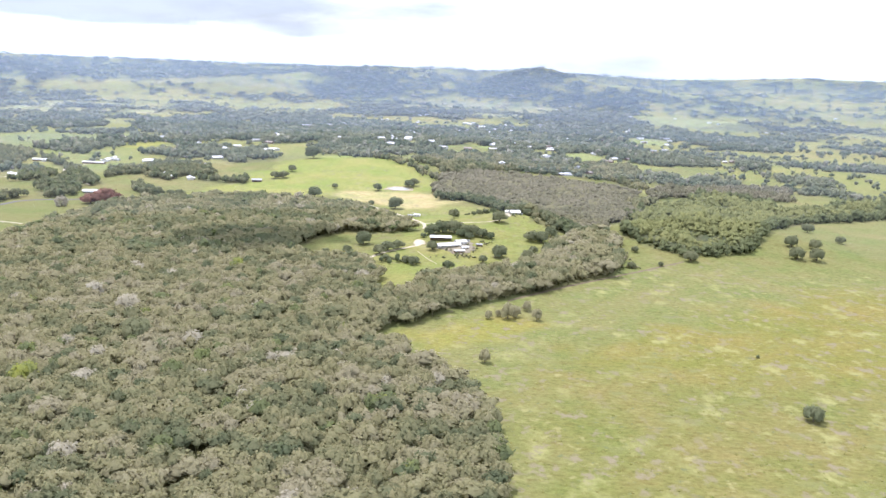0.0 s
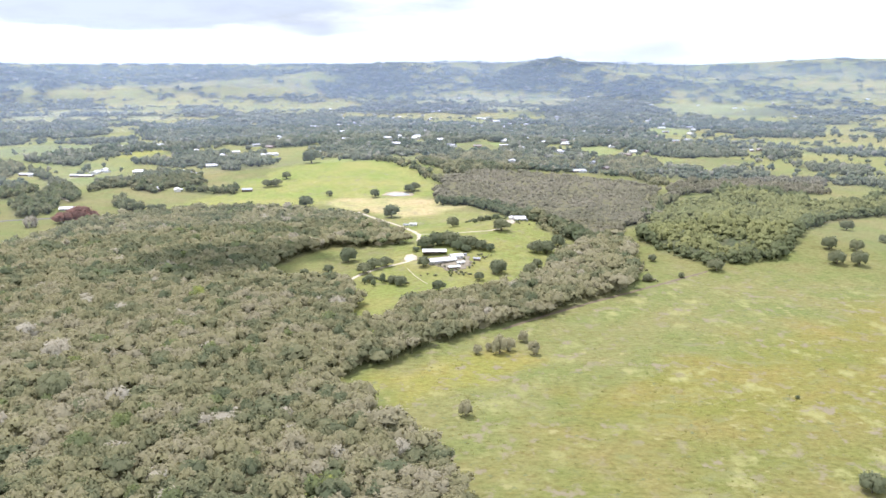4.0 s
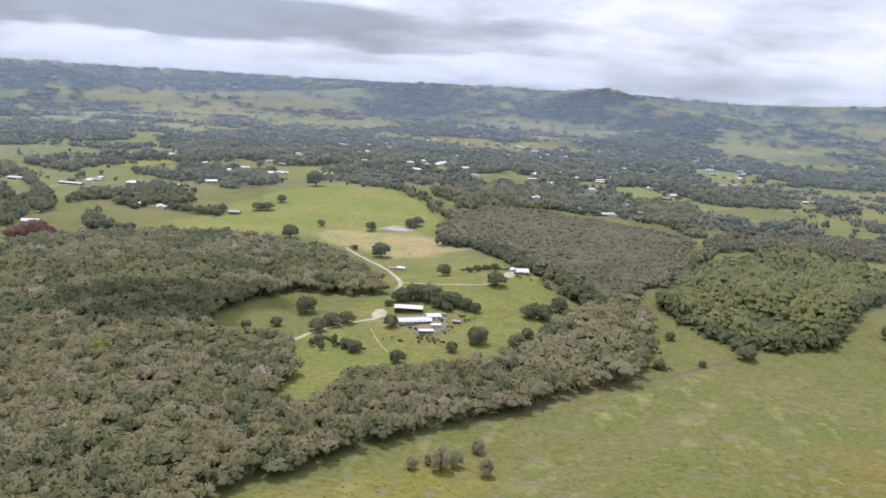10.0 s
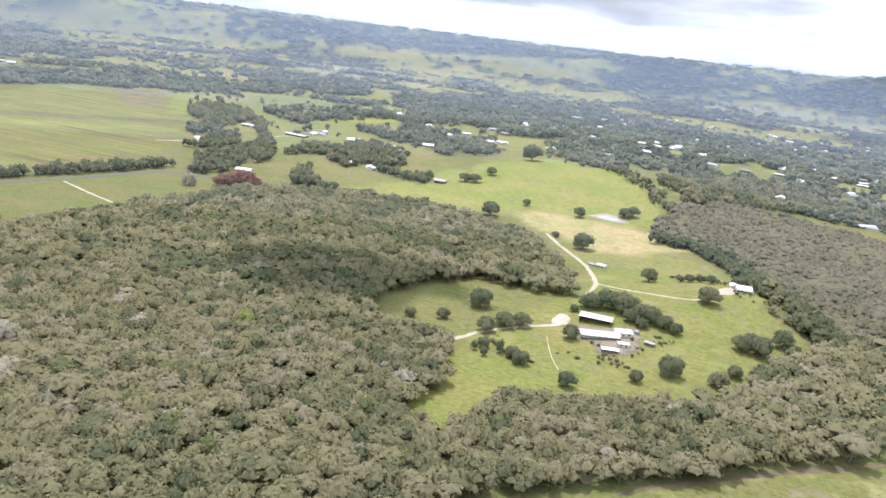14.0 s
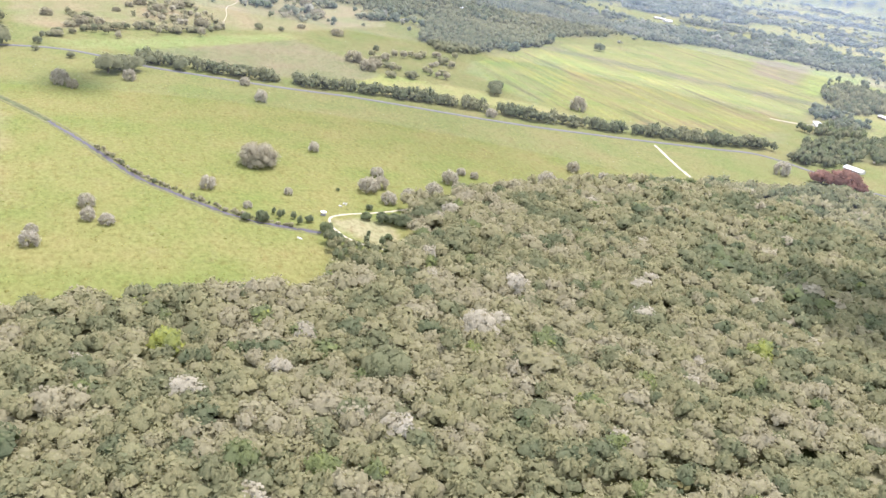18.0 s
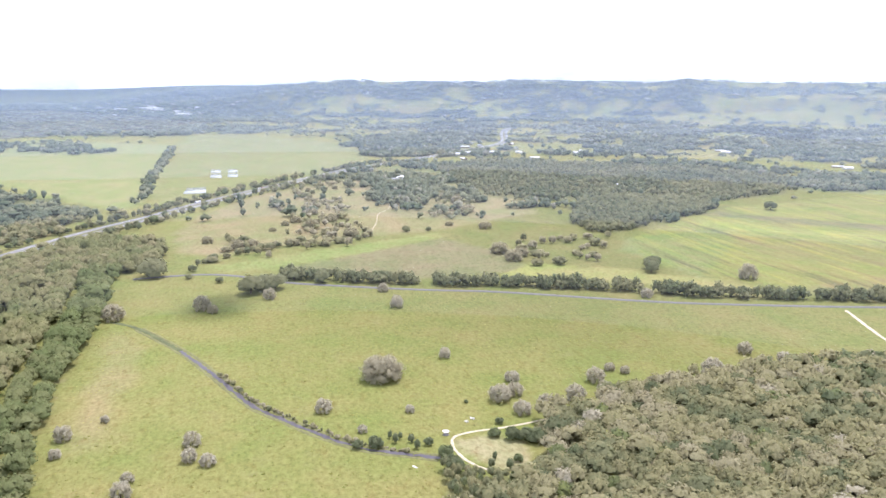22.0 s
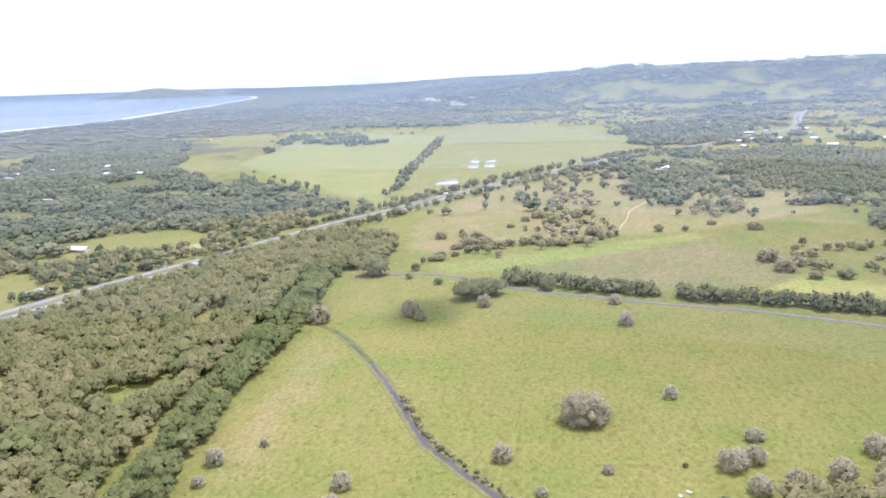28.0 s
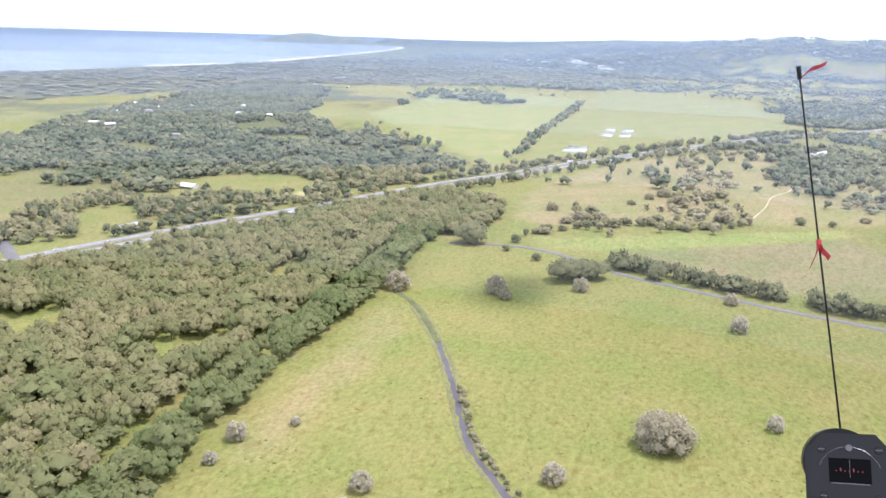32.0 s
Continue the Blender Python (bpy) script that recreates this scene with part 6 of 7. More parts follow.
EDGE_TREES = [(257, 950, 6), (241, 1018, 9), (219, 934, 9), (300, 978, 17), (299, 1019, 12), (531, 1193, 17), (449, 1050, 16), (480, 1051, 15), (437, 1001, 18), (460, 998, 17), (256, 949, 6), (218, 933, 8), (541, 1111, 13), (245, 504, 13)]
GREY_FIELD = [(-602, 667, 10), (-764, 654, 14), (-506, 560, 12), (-518, 417, 6), (-469, 476, 12), (-446, 476, 10), (-439, 487, 10), (-408, 443, 12), (-426, 444, 8), (-493, 396, 12), (-467, 397, 8), (-494, 618, 7), (-467, 582, 7)]
GREY_NORTH = [(-502, 685, 17), (-539, 705, 12), (-510, 698, 13), (-476, 693, 13), (-485, 713, 12), (-492, 738, 15), (-524, 767, 15), (-499, 764, 12), (-546, 788, 9), (-562, 918, 13), (-521, 863, 17), (-537, 797, 8), (-536, 937, 12), (-568, 1203, 19), (-753, 922, 14)]
GREY_ROAD = [(-822, 529, 14), (-790, 463, 18), (-777, 474, 11), (-770, 383, 22), (-831, 650, 12), (-808, 1078, 22)]
SWAMP_TREES = [(60, 709, 12), (43, 708, 7), (80, 738, 9), (86, 708, 9), (35, 592, 9), (68, 716, 9), (52, 716, 6)]
GREY_HILL = [(-1139, 450, 17), (-1090, 492, 24), (-1106, 511, 20), (-1262, 577, 20), (-1224, 600, 22), (-1263, 632, 21), (-1144, 650, 24), (-1323, 608, 18), (-1371, 557, 11), (-1349, 877, 26), (-1446, 880, 24), (-1187, 863, 22), (-1217, 813, 14), (-1005, 833, 26), (-957, 838, 24), (-983, 856, 22), (-1240, 560, 14), (-1200, 540, 12), (-1290, 650, 16), (-1170, 620, 15)]
CORNER_TREES = [(-847, 510, 27), (-862, 522, 25), (-865, 536, 24), (-947, 399, 32), (-880, 629, 16), (-882, 588, 17), (-901, 558, 16), (-1467, 717, 11), (-1175, 771, 9), (-1170, 736, 12), (-1473, 877, 17), (-930, 440, 8), (-905, 475, 9)]
PARK_TREES = [(-463, 673, 6), (-437, 674, 10), (-434, 682, 11), (-430, 688, 11), (-444, 664, 8), (-442, 587, 9), (-444, 576, 7), (-420, 627, 10), (-411, 629, 8), (-440, 620, 6), (-407, 668, 6), (-400, 628, 10), (-503, 660, 3), (254, 628, 3)]
SLIM_TREES = [(-446, 610, 4), (-447, 600, 4), (-452, 604, 3), (-436, 612, 4), (-455, 598, 3), (-402, 650, 4), (-412, 655, 3), (-398, 660, 4), (-60, 905, 5), (-70, 912, 5), (-52, 918, 6)]

plant(lambda: sized(tree("paddock_tree", "dark green rounded paddock tree on the pasture", "paddock trees", 15, 12, 201, 0.70, 800, 0.042, 12), 15), DARK_TREES, 1)
plant(lambda: sized(tree("gully_tree", "olive green tree on the slope of the gully", "gully trees", 13, 11, 219, 0.68, 800, 0.040, 12), 13), GULLY_TREES, 20)
plant(lambda: sized(tree("garden_tree", "dense dark green garden tree beside the farm buildings", "garden trees", 14, 11, 202, 0.72, 800, 0.042, 13, 0.06), 14), GARDEN_TREES, 2)
plant(lambda: sized(tree("paddock_tree", "broad dark green tree beside the farm lane", "lane trees", 16, 12, 203, 0.70, 700, 0.044, 12), 16), HAMLET_TREES, 3)
plant(lambda: sized(tree("edge_tree", "olive green tree at the edge of the wet pasture", "edge trees", 14, 12, 204, 0.68, 760, 0.042, 12), 14), EDGE_TREES, 4)
plant(lambda: sized(tree("grey_bush", "pale grey-brown rounded bush alone in the green pasture", "grey bushes", 12, 10.5, 205, 0.06, 1100, 0.031, 14, 0.02, True), 12), GREY_FIELD, 5)
plant(lambda: sized(tree("grey_bush", "pale grey leafy bush in a loose clump", "grey bushes", 14, 11.5, 206, 0.10, 1100, 0.031, 14, 0.02, True), 14), GREY_NORTH, 6)
plant(lambda: sized(tree("grey_bush", "grey-green bush beside the ditch and road", "grey bushes", 14, 12, 207, 0.16, 1100, 0.031, 14, 0.03, True), 14), GREY_ROAD, 7)
plant(lambda: sized(tree("swamp_tree", "small olive-grey tree in the wet pasture", "swamp trees", 9, 10.5, 218, 0.40, 900, 0.036, 10, 0.05), 9), SWAMP_TREES, 19)
plant(lambda: sized(tree("grey_bush", "grey-brown thicket bush on the dry hill", "hill bushes", 20, 11, 208, 0.28, 900, 0.033, 13, 0.03, True), 20), GREY_HILL, 8)
plant(lambda: sized(tree("corner_tree", "dark olive tree by the bend of the farm road", "corner trees", 18, 13, 209, 0.62, 800, 0.042, 13), 18), CORNER_TREES, 9)
plant(lambda: sized(tree("park_tree", "deep green round tree beside the gravel path", "park trees", 10, 8, 210, 0.76, 800, 0.042, 13, 0.04), 10), PARK_TREES, 10)
plant(lambda: sized(tree("slim_tree", "slim dark upright tree by the drain", "slim trees", 5, 8, 211, 0.74, 420, 0.055, 11, 0.06), 5), SLIM_TREES, 11)
plant(lambda: sized(tree("great_grey_bush", "large domed grey-brown bush alone in the green field", "grey bushes", 29, 17, 212, 0.14, 4200, 0.0185, 26, 0.0, True), 29), [(-562, 609, 32)], 12)
plant(lambda: sized(tree("yellow_tree", "bright yellow-green flowering tree in the grey forest", "yellow trees", 11, 14, 213, 0.885, 520, 0.05, 10, 0.35), 11), [(-268, 504, 16), (-62, 300, 11), (-212, 828, 15)], 13)
plant(lambda: sized(tree("lime_tree", "fresh light green leafy tree above the paperbarks", "lime green trees", 14, 17, 215, 0.84, 620, 0.046, 11, 0.3), 14), [(-177, 521, 15), (-263, 534, 11), (-238, 466, 11), (-165, 552, 15), (-197, 734, 12), (-122, 679, 14), (-244, 656, 12)], 16)
plant(lambda: sized(tree("fig_tree", "broad dark green tree among the grey paperbarks", "dark swamp trees", 18, 17, 216, 0.68, 900, 0.040, 14, 0.2), 18), [(-231, 602, 22), (-202, 576, 17), (-223, 731, 17), (-249, 468, 15), (-186, 667, 15), (-181, 537, 14)], 17)
plant(lambda: sized(tree("pale_paperbark", "pale cream-grey blossoming paperbark above the forest", "pale swamp trees", 18, 17, 217, 0.11, 900, 0.036, 14, 0.2), 18), [(-263, 669, 21), (-230, 508, 17), (-313, 719, 17), (-266, 683, 16)], 18)
plant(lambda: sized(tree("poinciana_tree", "dull red flowering tree before the white roofed house", "red trees", 20, 11, 214, 0.70, 1100, 0.031, 14, 0.08), 20), [(-539, 1236, 26), (-529, 1243, 31), (-521, 1250, 35), (-511, 1257, 27), (-537, 1263, 23)], 14)
for ob in bpy.data.objects:
    if ob.parent and ob.name.startswith("crown") and ob.parent.name.startswith("poinciana"):
        ob.data.materials[0] = foliage("red_blossom", [(0.0, (0.30, 0.17, 0.13)), (1.0, (0.27, 0.15, 0.11))])

# low bushes along the drain
mid, side = smooth_line(DRAIN[3:10], 2.2)
r = np.random.RandomState(15)
xy = np.array([p - s * (2.6 + 3.4 * r.rand()) for p, s in zip(mid, side) if r.rand() < 0.80])
wood("drain_bushes", "low brown and green bushes along the bank of the drain", xy, ROUND_KINDS, (1.8, 5.2), (1.2, 3.8), tint_of(len(xy), 44, (0.16, 0.72)), LEAF, 44, "bushes")


# ---- houses ----
def house(name, label, group, long, deep, wall, pitch, roof_mat, wall_mat, windows=4, porch=False, category="house"):
    """A gabled house: body, two roof sides with eaves, ridge cap, windows with panes, door, and perhaps a porch on posts."""
    t = thing(name, label, category, group)
    hx, hy, up = long / 2, deep / 2, pitch * deep / 2
    bm = bmesh.new()
    v = [bm.verts.new(p) for p in ((-hx, -hy, -1.0), (hx, -hy, -1.0), (hx, hy, -1.0), (-hx, hy, -1.0), (-hx, -hy, wall), (hx, -hy, wall), (hx, hy, wall), (-hx, hy, wall), (-hx, 0, wall + up), (hx, 0, wall + up))]
    for f in ((0, 1, 5, 4), (1, 2, 6, 9, 5), (2, 3, 7, 6), (3, 0, 4, 8, 7), (4, 5, 9, 8), (6, 7, 8, 9)):
        bm.faces.new([v[i] for i in f])
    part("wall", bm, wall_mat, t)
    e = 0.7
    for s in (-1, 1):
        bm = bmesh.new()
        lo, hi = wall - e * pitch, wall + up
        p = [(-hx - e, s * (hy + e), lo + 0.05), (hx + e, s * (hy + e), lo + 0.05), (hx + e, 0, hi + 0.05), (-hx - e, 0, hi + 0.05)]
        q = [bm.verts.new((a, b, c + 0.22)) for a, b, c in p] + [bm.verts.new(a) for a in p]
        for f in ((0, 1, 2, 3), (7, 6, 5, 4), (0, 4, 5, 1), (1, 5, 6, 2), (2, 6, 7, 3), (3, 7, 4, 0)):
            bm.faces.new([q[i] for i in f])
        bmesh.ops.recalc_face_normals(bm, faces=bm.faces)
        part("roof", bm, roof_mat, t)
    part("ridge_cap", boxes((-hx - e, -0.25, wall + up + 0.2, hx + e, 0.25, wall + up + 0.36)), roof_mat, t)
    for n in range(windows):
        x = -hx + long * (n + 0.5) / windows
        for s in (-1, 1):
            if n == windows // 2 and s < 0:
                part("door", boxes((x - 0.5, s * hy - 0.06, 0.1, x + 0.5, s * hy + 0.06, 2.15)), TIMBER, t)
            else:
                w = part("window", boxes((x - 0.8, s * hy - 0.05, 0.9, x + 0.8, s * hy + 0.05, 2.2)), WALL_WHITE, t)
                part("pane", boxes((x - 0.7, s * hy - 0.07, 1.0, x + 0.7, s * hy + 0.07, 2.1)), PANE, w)
    if porch:
        part("porch_roof", boxes((-hx, -hy - 3.2, wall - 0.55, hx, -hy - 0.3, wall - 0.38)), roof_mat, t)
        for n in range(5):
            x = -hx + 0.2 + (long - 0.4) * n / 4
            part("post", boxes((x - 0.08, -hy - 3.1, -1.0, x + 0.08, -hy - 2.94, wall - 0.5)), TIMBER, t)
    return t


def shed(name, label, group, long, deep, front, back, roof_mat, wall_mat, bays):
    """An open-fronted shed under one slope: back and side walls, posts, roof with skylights."""
    t = thing(name, label, "shed", group)
    hx, hy = long / 2, deep / 2
    part("back_wall", boxes((-hx, hy - 0.15, -1, hx, hy, back)), wall_mat, t)
    for s in (-1, 1):
        part("side_wall", boxes((s * hx - 0.08, -hy, -1, s * hx + 0.08, hy - 0.15, min(front, back))), wall_mat, t)
    for n in range(bays + 1):
        x = -hx + 0.25 + (long - 0.5) * n / bays
        part("post", boxes((x - 0.1, -hy + 0.02, -1, x + 0.1, -hy + 0.22, front)), TIMBER, t)
    bm = bmesh.new()
    p = [(-hx - 0.6, -hy - 0.8, front + 0.1), (hx + 0.6, -hy - 0.8, front + 0.1), (hx + 0.6, hy + 0.5, back + 0.1), (-hx - 0.6, hy + 0.5, back + 0.1)]
    q = [bm.verts.new((a, b, c + 0.2)) for a, b, c in p] + [bm.verts.new(a) for a in p]
    for f in ((0, 1, 2, 3), (7, 6, 5, 4), (0, 4, 5, 1), (1, 5, 6, 2), (2, 6, 7, 3), (3, 7, 4, 0)):
        bm.faces.new([q[i] for i in f])
    roof = part("roof", bm, roof_mat, t)
    return t


def stand(t, x, y, turn=0.0):
    px, py, pz, k = (float(v) for v in laid(x, y, land(x, y)))
    t.matrix_basis = Matrix.LocRotScale((px, py, pz), Euler((0, 0, radians(turn))), (k, k, k))
    return t


def stand_copy(t, x, y, turn, size=1.0):
    px, py, pz, k = (float(v) for v in laid(x, y, land(x, y)))
    s = t.scale.x
    return copy_thing(t, Matrix.LocRotScale((px, py, pz), Euler((0, 0, radians(turn))), (k * size / s, k * size / s, k * size / s)))


# the farm on its rise
stand(shed("machinery_shed", "long white-roofed open machinery shed with dark bays", "farm buildings", 26, 9, 4.2, 5.2, ROOF_WHITE, WALL_BROWN, 6), -4, 1019, 4)
stand(house("farmhouse", "long low farmhouse with a bright white metal roof", "farm buildings", 31, 9, 3.0, 0.28, ROOF_WHITE, WALL_WHITE, 7, True), 5, 992, 24)
stand(house("farmhouse_wing", "white-roofed wing beside the long farmhouse", "farm buildings", 13, 10, 3.2, 0.30, ROOF_WHITE, WALL_WHITE, 3, False), 21, 1004, 24)
stand(house("workshop", "small workshop with a pale metal roof", "farm buildings", 12, 6, 2.6, 0.22, ROOF_WHITE, WALL_BROWN, 3, False, "shed"), 19, 967, 18)
stand(house("store", "small cream store under a pale roof", "farm buildings", 8, 5, 2.5, 0.25, ROOF_WHITE, WALL_WHITE, 2, False, "shed"), 26, 983, 20)
stand(house("garden_hut", "little grey-roofed hut in the garden", "farm buildings", 7, 4, 2.3, 0.3, ROOF_GREY, WALL_BROWN, 2, False, "hut"), 44, 996, -10)
stand(house("hilltop_house", "white hilltop house with a broad pale roof", "farm buildings", 14, 11, 3.2, 0.38, ROOF_WHITE, WALL_WHITE, 4, True), 101, 1186, 12)
stand(house("garage", "white garage beside the hilltop house", "farm buildings", 10, 7, 2.9, 0.32, ROOF_WHITE, WALL_WHITE, 2, False, "garage"), 92, 1193, 100)
stand(house("hay_shed", "small white hay shed by the farm track", "farm buildings", 9, 6, 3.0, 0.3, ROOF_WHITE, WALL_WHITE, 2, False, "shed"), -42, 1222, -8)
stand(house("pump_shed", "low pale shed beside the farm track", "farm buildings", 7, 5, 2.0, 0.2, ROOF_GREY, WALL_WHITE, 2, False, "shed"), -52, 1224, -8)
stand(house("barn", "grey-roofed barn at the edge of the meadow", "farm buildings", 17, 9, 3.6, 0.35, ROOF_GREY, WALL_BROWN, 3, True, "barn"), -346, 1495, 8)
stand(house("lane_house", "white-roofed house among trees on the lane", "farm buildings", 22, 12, 3.2, 0.30, ROOF_WHITE, WALL_WHITE, 5, True), -585, 1342, 14)
stand(house("long_shed", "very long white packing shed beside the crop field", "farm buildings", 44, 12, 4.0, 0.2, ROOF_WHITE, WALL_WHITE, 8, False, "shed"), -790, 1502, -38)
stand(house("nursery_shed", "long pale nursery shed with open ground before it", "farm buildings", 46, 12, 3.4, 0.18, ROOF_WHITE, WALL_BROWN, 8, False, "shed"), -739, 1719, -6)
# yards, garden beds and shrubs round the farm
tagged(new("farmyard", sheet("farmyard", [(-18, 990), (-10, 1008), (8, 1012), (28, 1022), (36, 1004), (34, 972), (18, 958), (2, 974)], 0.12, plain("trodden_yard", (0.36, 0.31, 0.21), 0.95, 0, 0.5, 0.4, 0.05), 3.0, 0.25)), "trodden brown yard between the farm buildings", "yard", kind="structure")
r = np.random.RandomState(61)
xy = np.array([(-30 + 100 * r.rand(), 940 + 80 * r.rand()) for _ in range(150)])
xy = xy[(value_noise(xy[:, 0], xy[:, 1], 16, 41) > 0.62) & (off_line(xy[:, 0], xy[:, 1], [(-10, 985), (24, 1006)]) > 9) & (off_line(xy[:, 0], xy[:, 1], [(-18, 1018), (10, 1020)]) > 8)]
wood("garden_shrubs", "low mixed shrubs in the farm garden", xy, ROUND_KINDS[:3], (2.0, 5.0), (1.2, 3.2), tint_of(len(xy), 61, (0.3, 0.85)), LEAF, 61, "shrubs")
hedge_line, _ = smooth_line([(-64, 936), (-52, 924), (-40, 917), (-26, 915)], 2.2)
wood("clipped_hedge", "curved dark green hedge below the farm track", hedge_line, ROUND_KINDS[:3], (3.5, 5.0), (2.0, 3.0), tint_of(len(hedge_line), 62, (0.6, 0.78)), LEAF, 62, "hedge")
xy = np.array([(20 + 150 * r.rand(), 1150 + 90 * r.rand()) for _ in range(150)])
xy = xy[(value_noise(xy[:, 0], xy[:, 1], 22, 43) > 0.55) & (off_line(xy[:, 0], xy[:, 1], [(84, 1180), (110, 1192)]) > 12)]
wood("orchard_shrubs", "small orchard shrubs beside the hilltop house", xy, ROUND_KINDS[:3], (2.5, 6.0), (1.8, 4.0), tint_of(len(xy), 63, (0.5, 0.8)), LEAF, 63, "shrubs")
xy = np.array([(120 + 110 * r.rand(), 930 + 150 * r.rand()) for _ in range(170)])
xy = xy[(value_noise(xy[:, 0], xy[:, 1], 26, 44) > 0.5) & ~inside(xy[:, 0], xy[:, 1], SWAMP_EAST)]
wood("gully_scrub", "rough green scrub in the gully beside the forest", xy, ROUND_KINDS[:3], (2.5, 8.0), (1.5, 5.0), tint_of(len(xy), 64, (0.3, 0.85)), LEAF, 64, "scrub")
# a water tank on the farm
tank = thing("water_tank", "round galvanised rainwater tank beside the farmhouse", "water tank", "water tanks")
part("drum", rod((0, 0, -0.5), (0, 0, 2.4), 1.9, 1.9, 20), GALV, tank)
part("lid", rod((0, 0, 2.4), (0, 0, 2.75), 2.0, 0.4, 20), GALV, tank)
part("hatch", rod((0.6, 0, 2.62), (0.6, 0, 2.82), 0.3, 0.3, 12), GALV, tank)
stand(tank, -13, 984)
stand_copy(tank, 31, 1012, 0)
stand_copy(tank, 110, 1180, 0)

# village and hamlet houses, of five kinds
HOUSE_KINDS = [stand(house("village_house", "white-roofed village house among dark trees", "village houses", 19, 10, 3.2, 0.36, ROOF_WHITE, WALL_WHITE, 2, True), -643, 1773, 10),
               stand(house("village_house", "grey-roofed village house among dark trees", "village houses", 18, 9, 3.0, 0.40, ROOF_GREY, WALL_WHITE, 2), -718, 1780, -20),
               stand(house("village_house", "red-roofed village house in a garden", "village houses", 18, 11, 3.2, 0.45, ROOF_RED, WALL_WHITE, 2, True), 609, 2444, 5),
               stand(house("village_house", "pale long-roofed house on a cleared block", "village houses", 25, 10, 3.0, 0.25, ROOF_WHITE, WALL_BROWN, 2), -555, 1746, 25),
               stand(house("village_house", "weathered roofed cottage at the wood's edge", "village houses", 14, 9, 2.8, 0.42, ROOF_RUST, WALL_BROWN, 2), -582, 1716, -30)]
r = np.random.RandomState(21)
for places, kinds, size in ((HAMLET, (0, 0, 1, 3), 1.0), (VILLAGE, (0, 0, 0, 1, 3), 1.15), (EAST_END, (0, 0, 1, 3, 4), 1.1), (SOUTH_END, (0, 3, 0, 1), 1.15), (SPREAD, (0, 1, 0, 3, 0, 4), 1.15), (PLAIN_END, (0, 3, 0, 1), 1.3)):
    for n, (x, y) in enumerate(places):
        stand_copy(HOUSE_KINDS[kinds[n % len(kinds)]], x, y, 360 * r.rand(), size * (0.85 + 0.4 * r.rand()))

for n in range(30):
    a, d = (radians(2 + 30 * r.rand()), 6600 + 800 * r.rand()) if n < 17 else (radians(-30 + 34 * r.rand()), 4300 + 1300 * r.rand())
    stand_copy(HOUSE_KINDS[(0, 0, 3)[n % 3]], CX - d * math.sin(a), CY + d * math.cos(a), 360 * r.rand(), 1.0 + 0.5 * r.rand())

# the far town's warehouses
ware = stand(house("warehouse", "large white-roofed warehouse of the far town", "town buildings", 70, 30, 7, 0.12, ROOF_WHITE, WALL_WHITE, 6, False, "warehouse"), -6500, -440, 20)
for n in range(26):
    u = r.rand()
    stand_copy(ware, -8000 + 1850 * u + 120 * r.normal(), -1050 + 1230 * u + 60 * r.normal(), 20 + 60 * r.rand(), 0.7 + 1.3 * r.rand())
for n in range(7):
    u = r.rand()
    stand_copy(ware, -6620 + 60 * r.normal(), 1380 + 160 * u, 60 * r.rand(), 0.35 + 0.35 * r.rand())


# ---- the park by the drain ----
hut = thing("picnic_shelter", "small picnic shelter with a white roof beside the gravel path", "shelter")
part("roof", rod((0, 0, 2.4), (0, 0, 3.3), 2.4, 0.3, 8), ROOF_WHITE, hut)
for k in range(4):
    part("post", rod((1.7 * math.cos(k * 1.571 + 0.78), 1.7 * math.sin(k * 1.571 + 0.78), -0.3), (1.7 * math.cos(k * 1.571 + 0.78), 1.7 * math.sin(k * 1.571 + 0.78), 2.5), 0.09, 0.09, 8), TIMBER, hut)
part("slab", rod((0, 0, -0.2), (0, 0, 0.15), 2.2, 2.2, 16), CONCRETE, hut)
stand(hut, -453, 634)
table = thing("picnic_table", "pale picnic table with two benches on the grass", "table")
part("tabletop", boxes((-1.2, -0.45, 0.70, 1.2, 0.45, 0.78), bevel=0.02), WALL_WHITE, table)
for s in (-1, 1):
    part("bench", boxes((-1.2, s * 0.85 - 0.15, 0.40, 1.2, s * 0.85 + 0.15, 0.46), bevel=0.01), WALL_WHITE, table)
    part("leg", boxes((s * 0.9 - 0.06, -0.9, -0.2, s * 0.9 + 0.06, 0.9, 0.70)), WALL_WHITE, table)
stand(table, -470, 652, 20)
stand_copy(table, -474, 657, 50, 1.2)
boat = thing("dinghy", "small white upturned dinghy beside the drain", "boat")
bm = bmesh.new()
bmesh.ops.create_uvsphere(bm, u_segments=16, v_segments=8, radius=1, matrix=Matrix.Diagonal((2.0, 0.75, 0.5, 1)))
bmesh.ops.delete(bm, geom=[v for v in bm.verts if v.co.z < -0.02], context="VERTS")
part("hull", bm, CAR_WHITE, boat)
part("keel", boxes((-1.8, -0.04, 0.36, 1.6, 0.04, 0.54)), CAR_WHITE, boat)
stand(boat, -412, 606, 40)


# ---- vehicles on the motorway ----
def wheel_at(t, x, y, rad):
    w = part("wheel", rod((x, y - 0.11, rad), (x, y + 0.11, rad), rad, rad, 14), RUBBER, t)
    part("rim", rod((x, y - 0.125, rad), (x, y + 0.125, rad), rad * 0.55, rad * 0.55, 10), GALV, w)


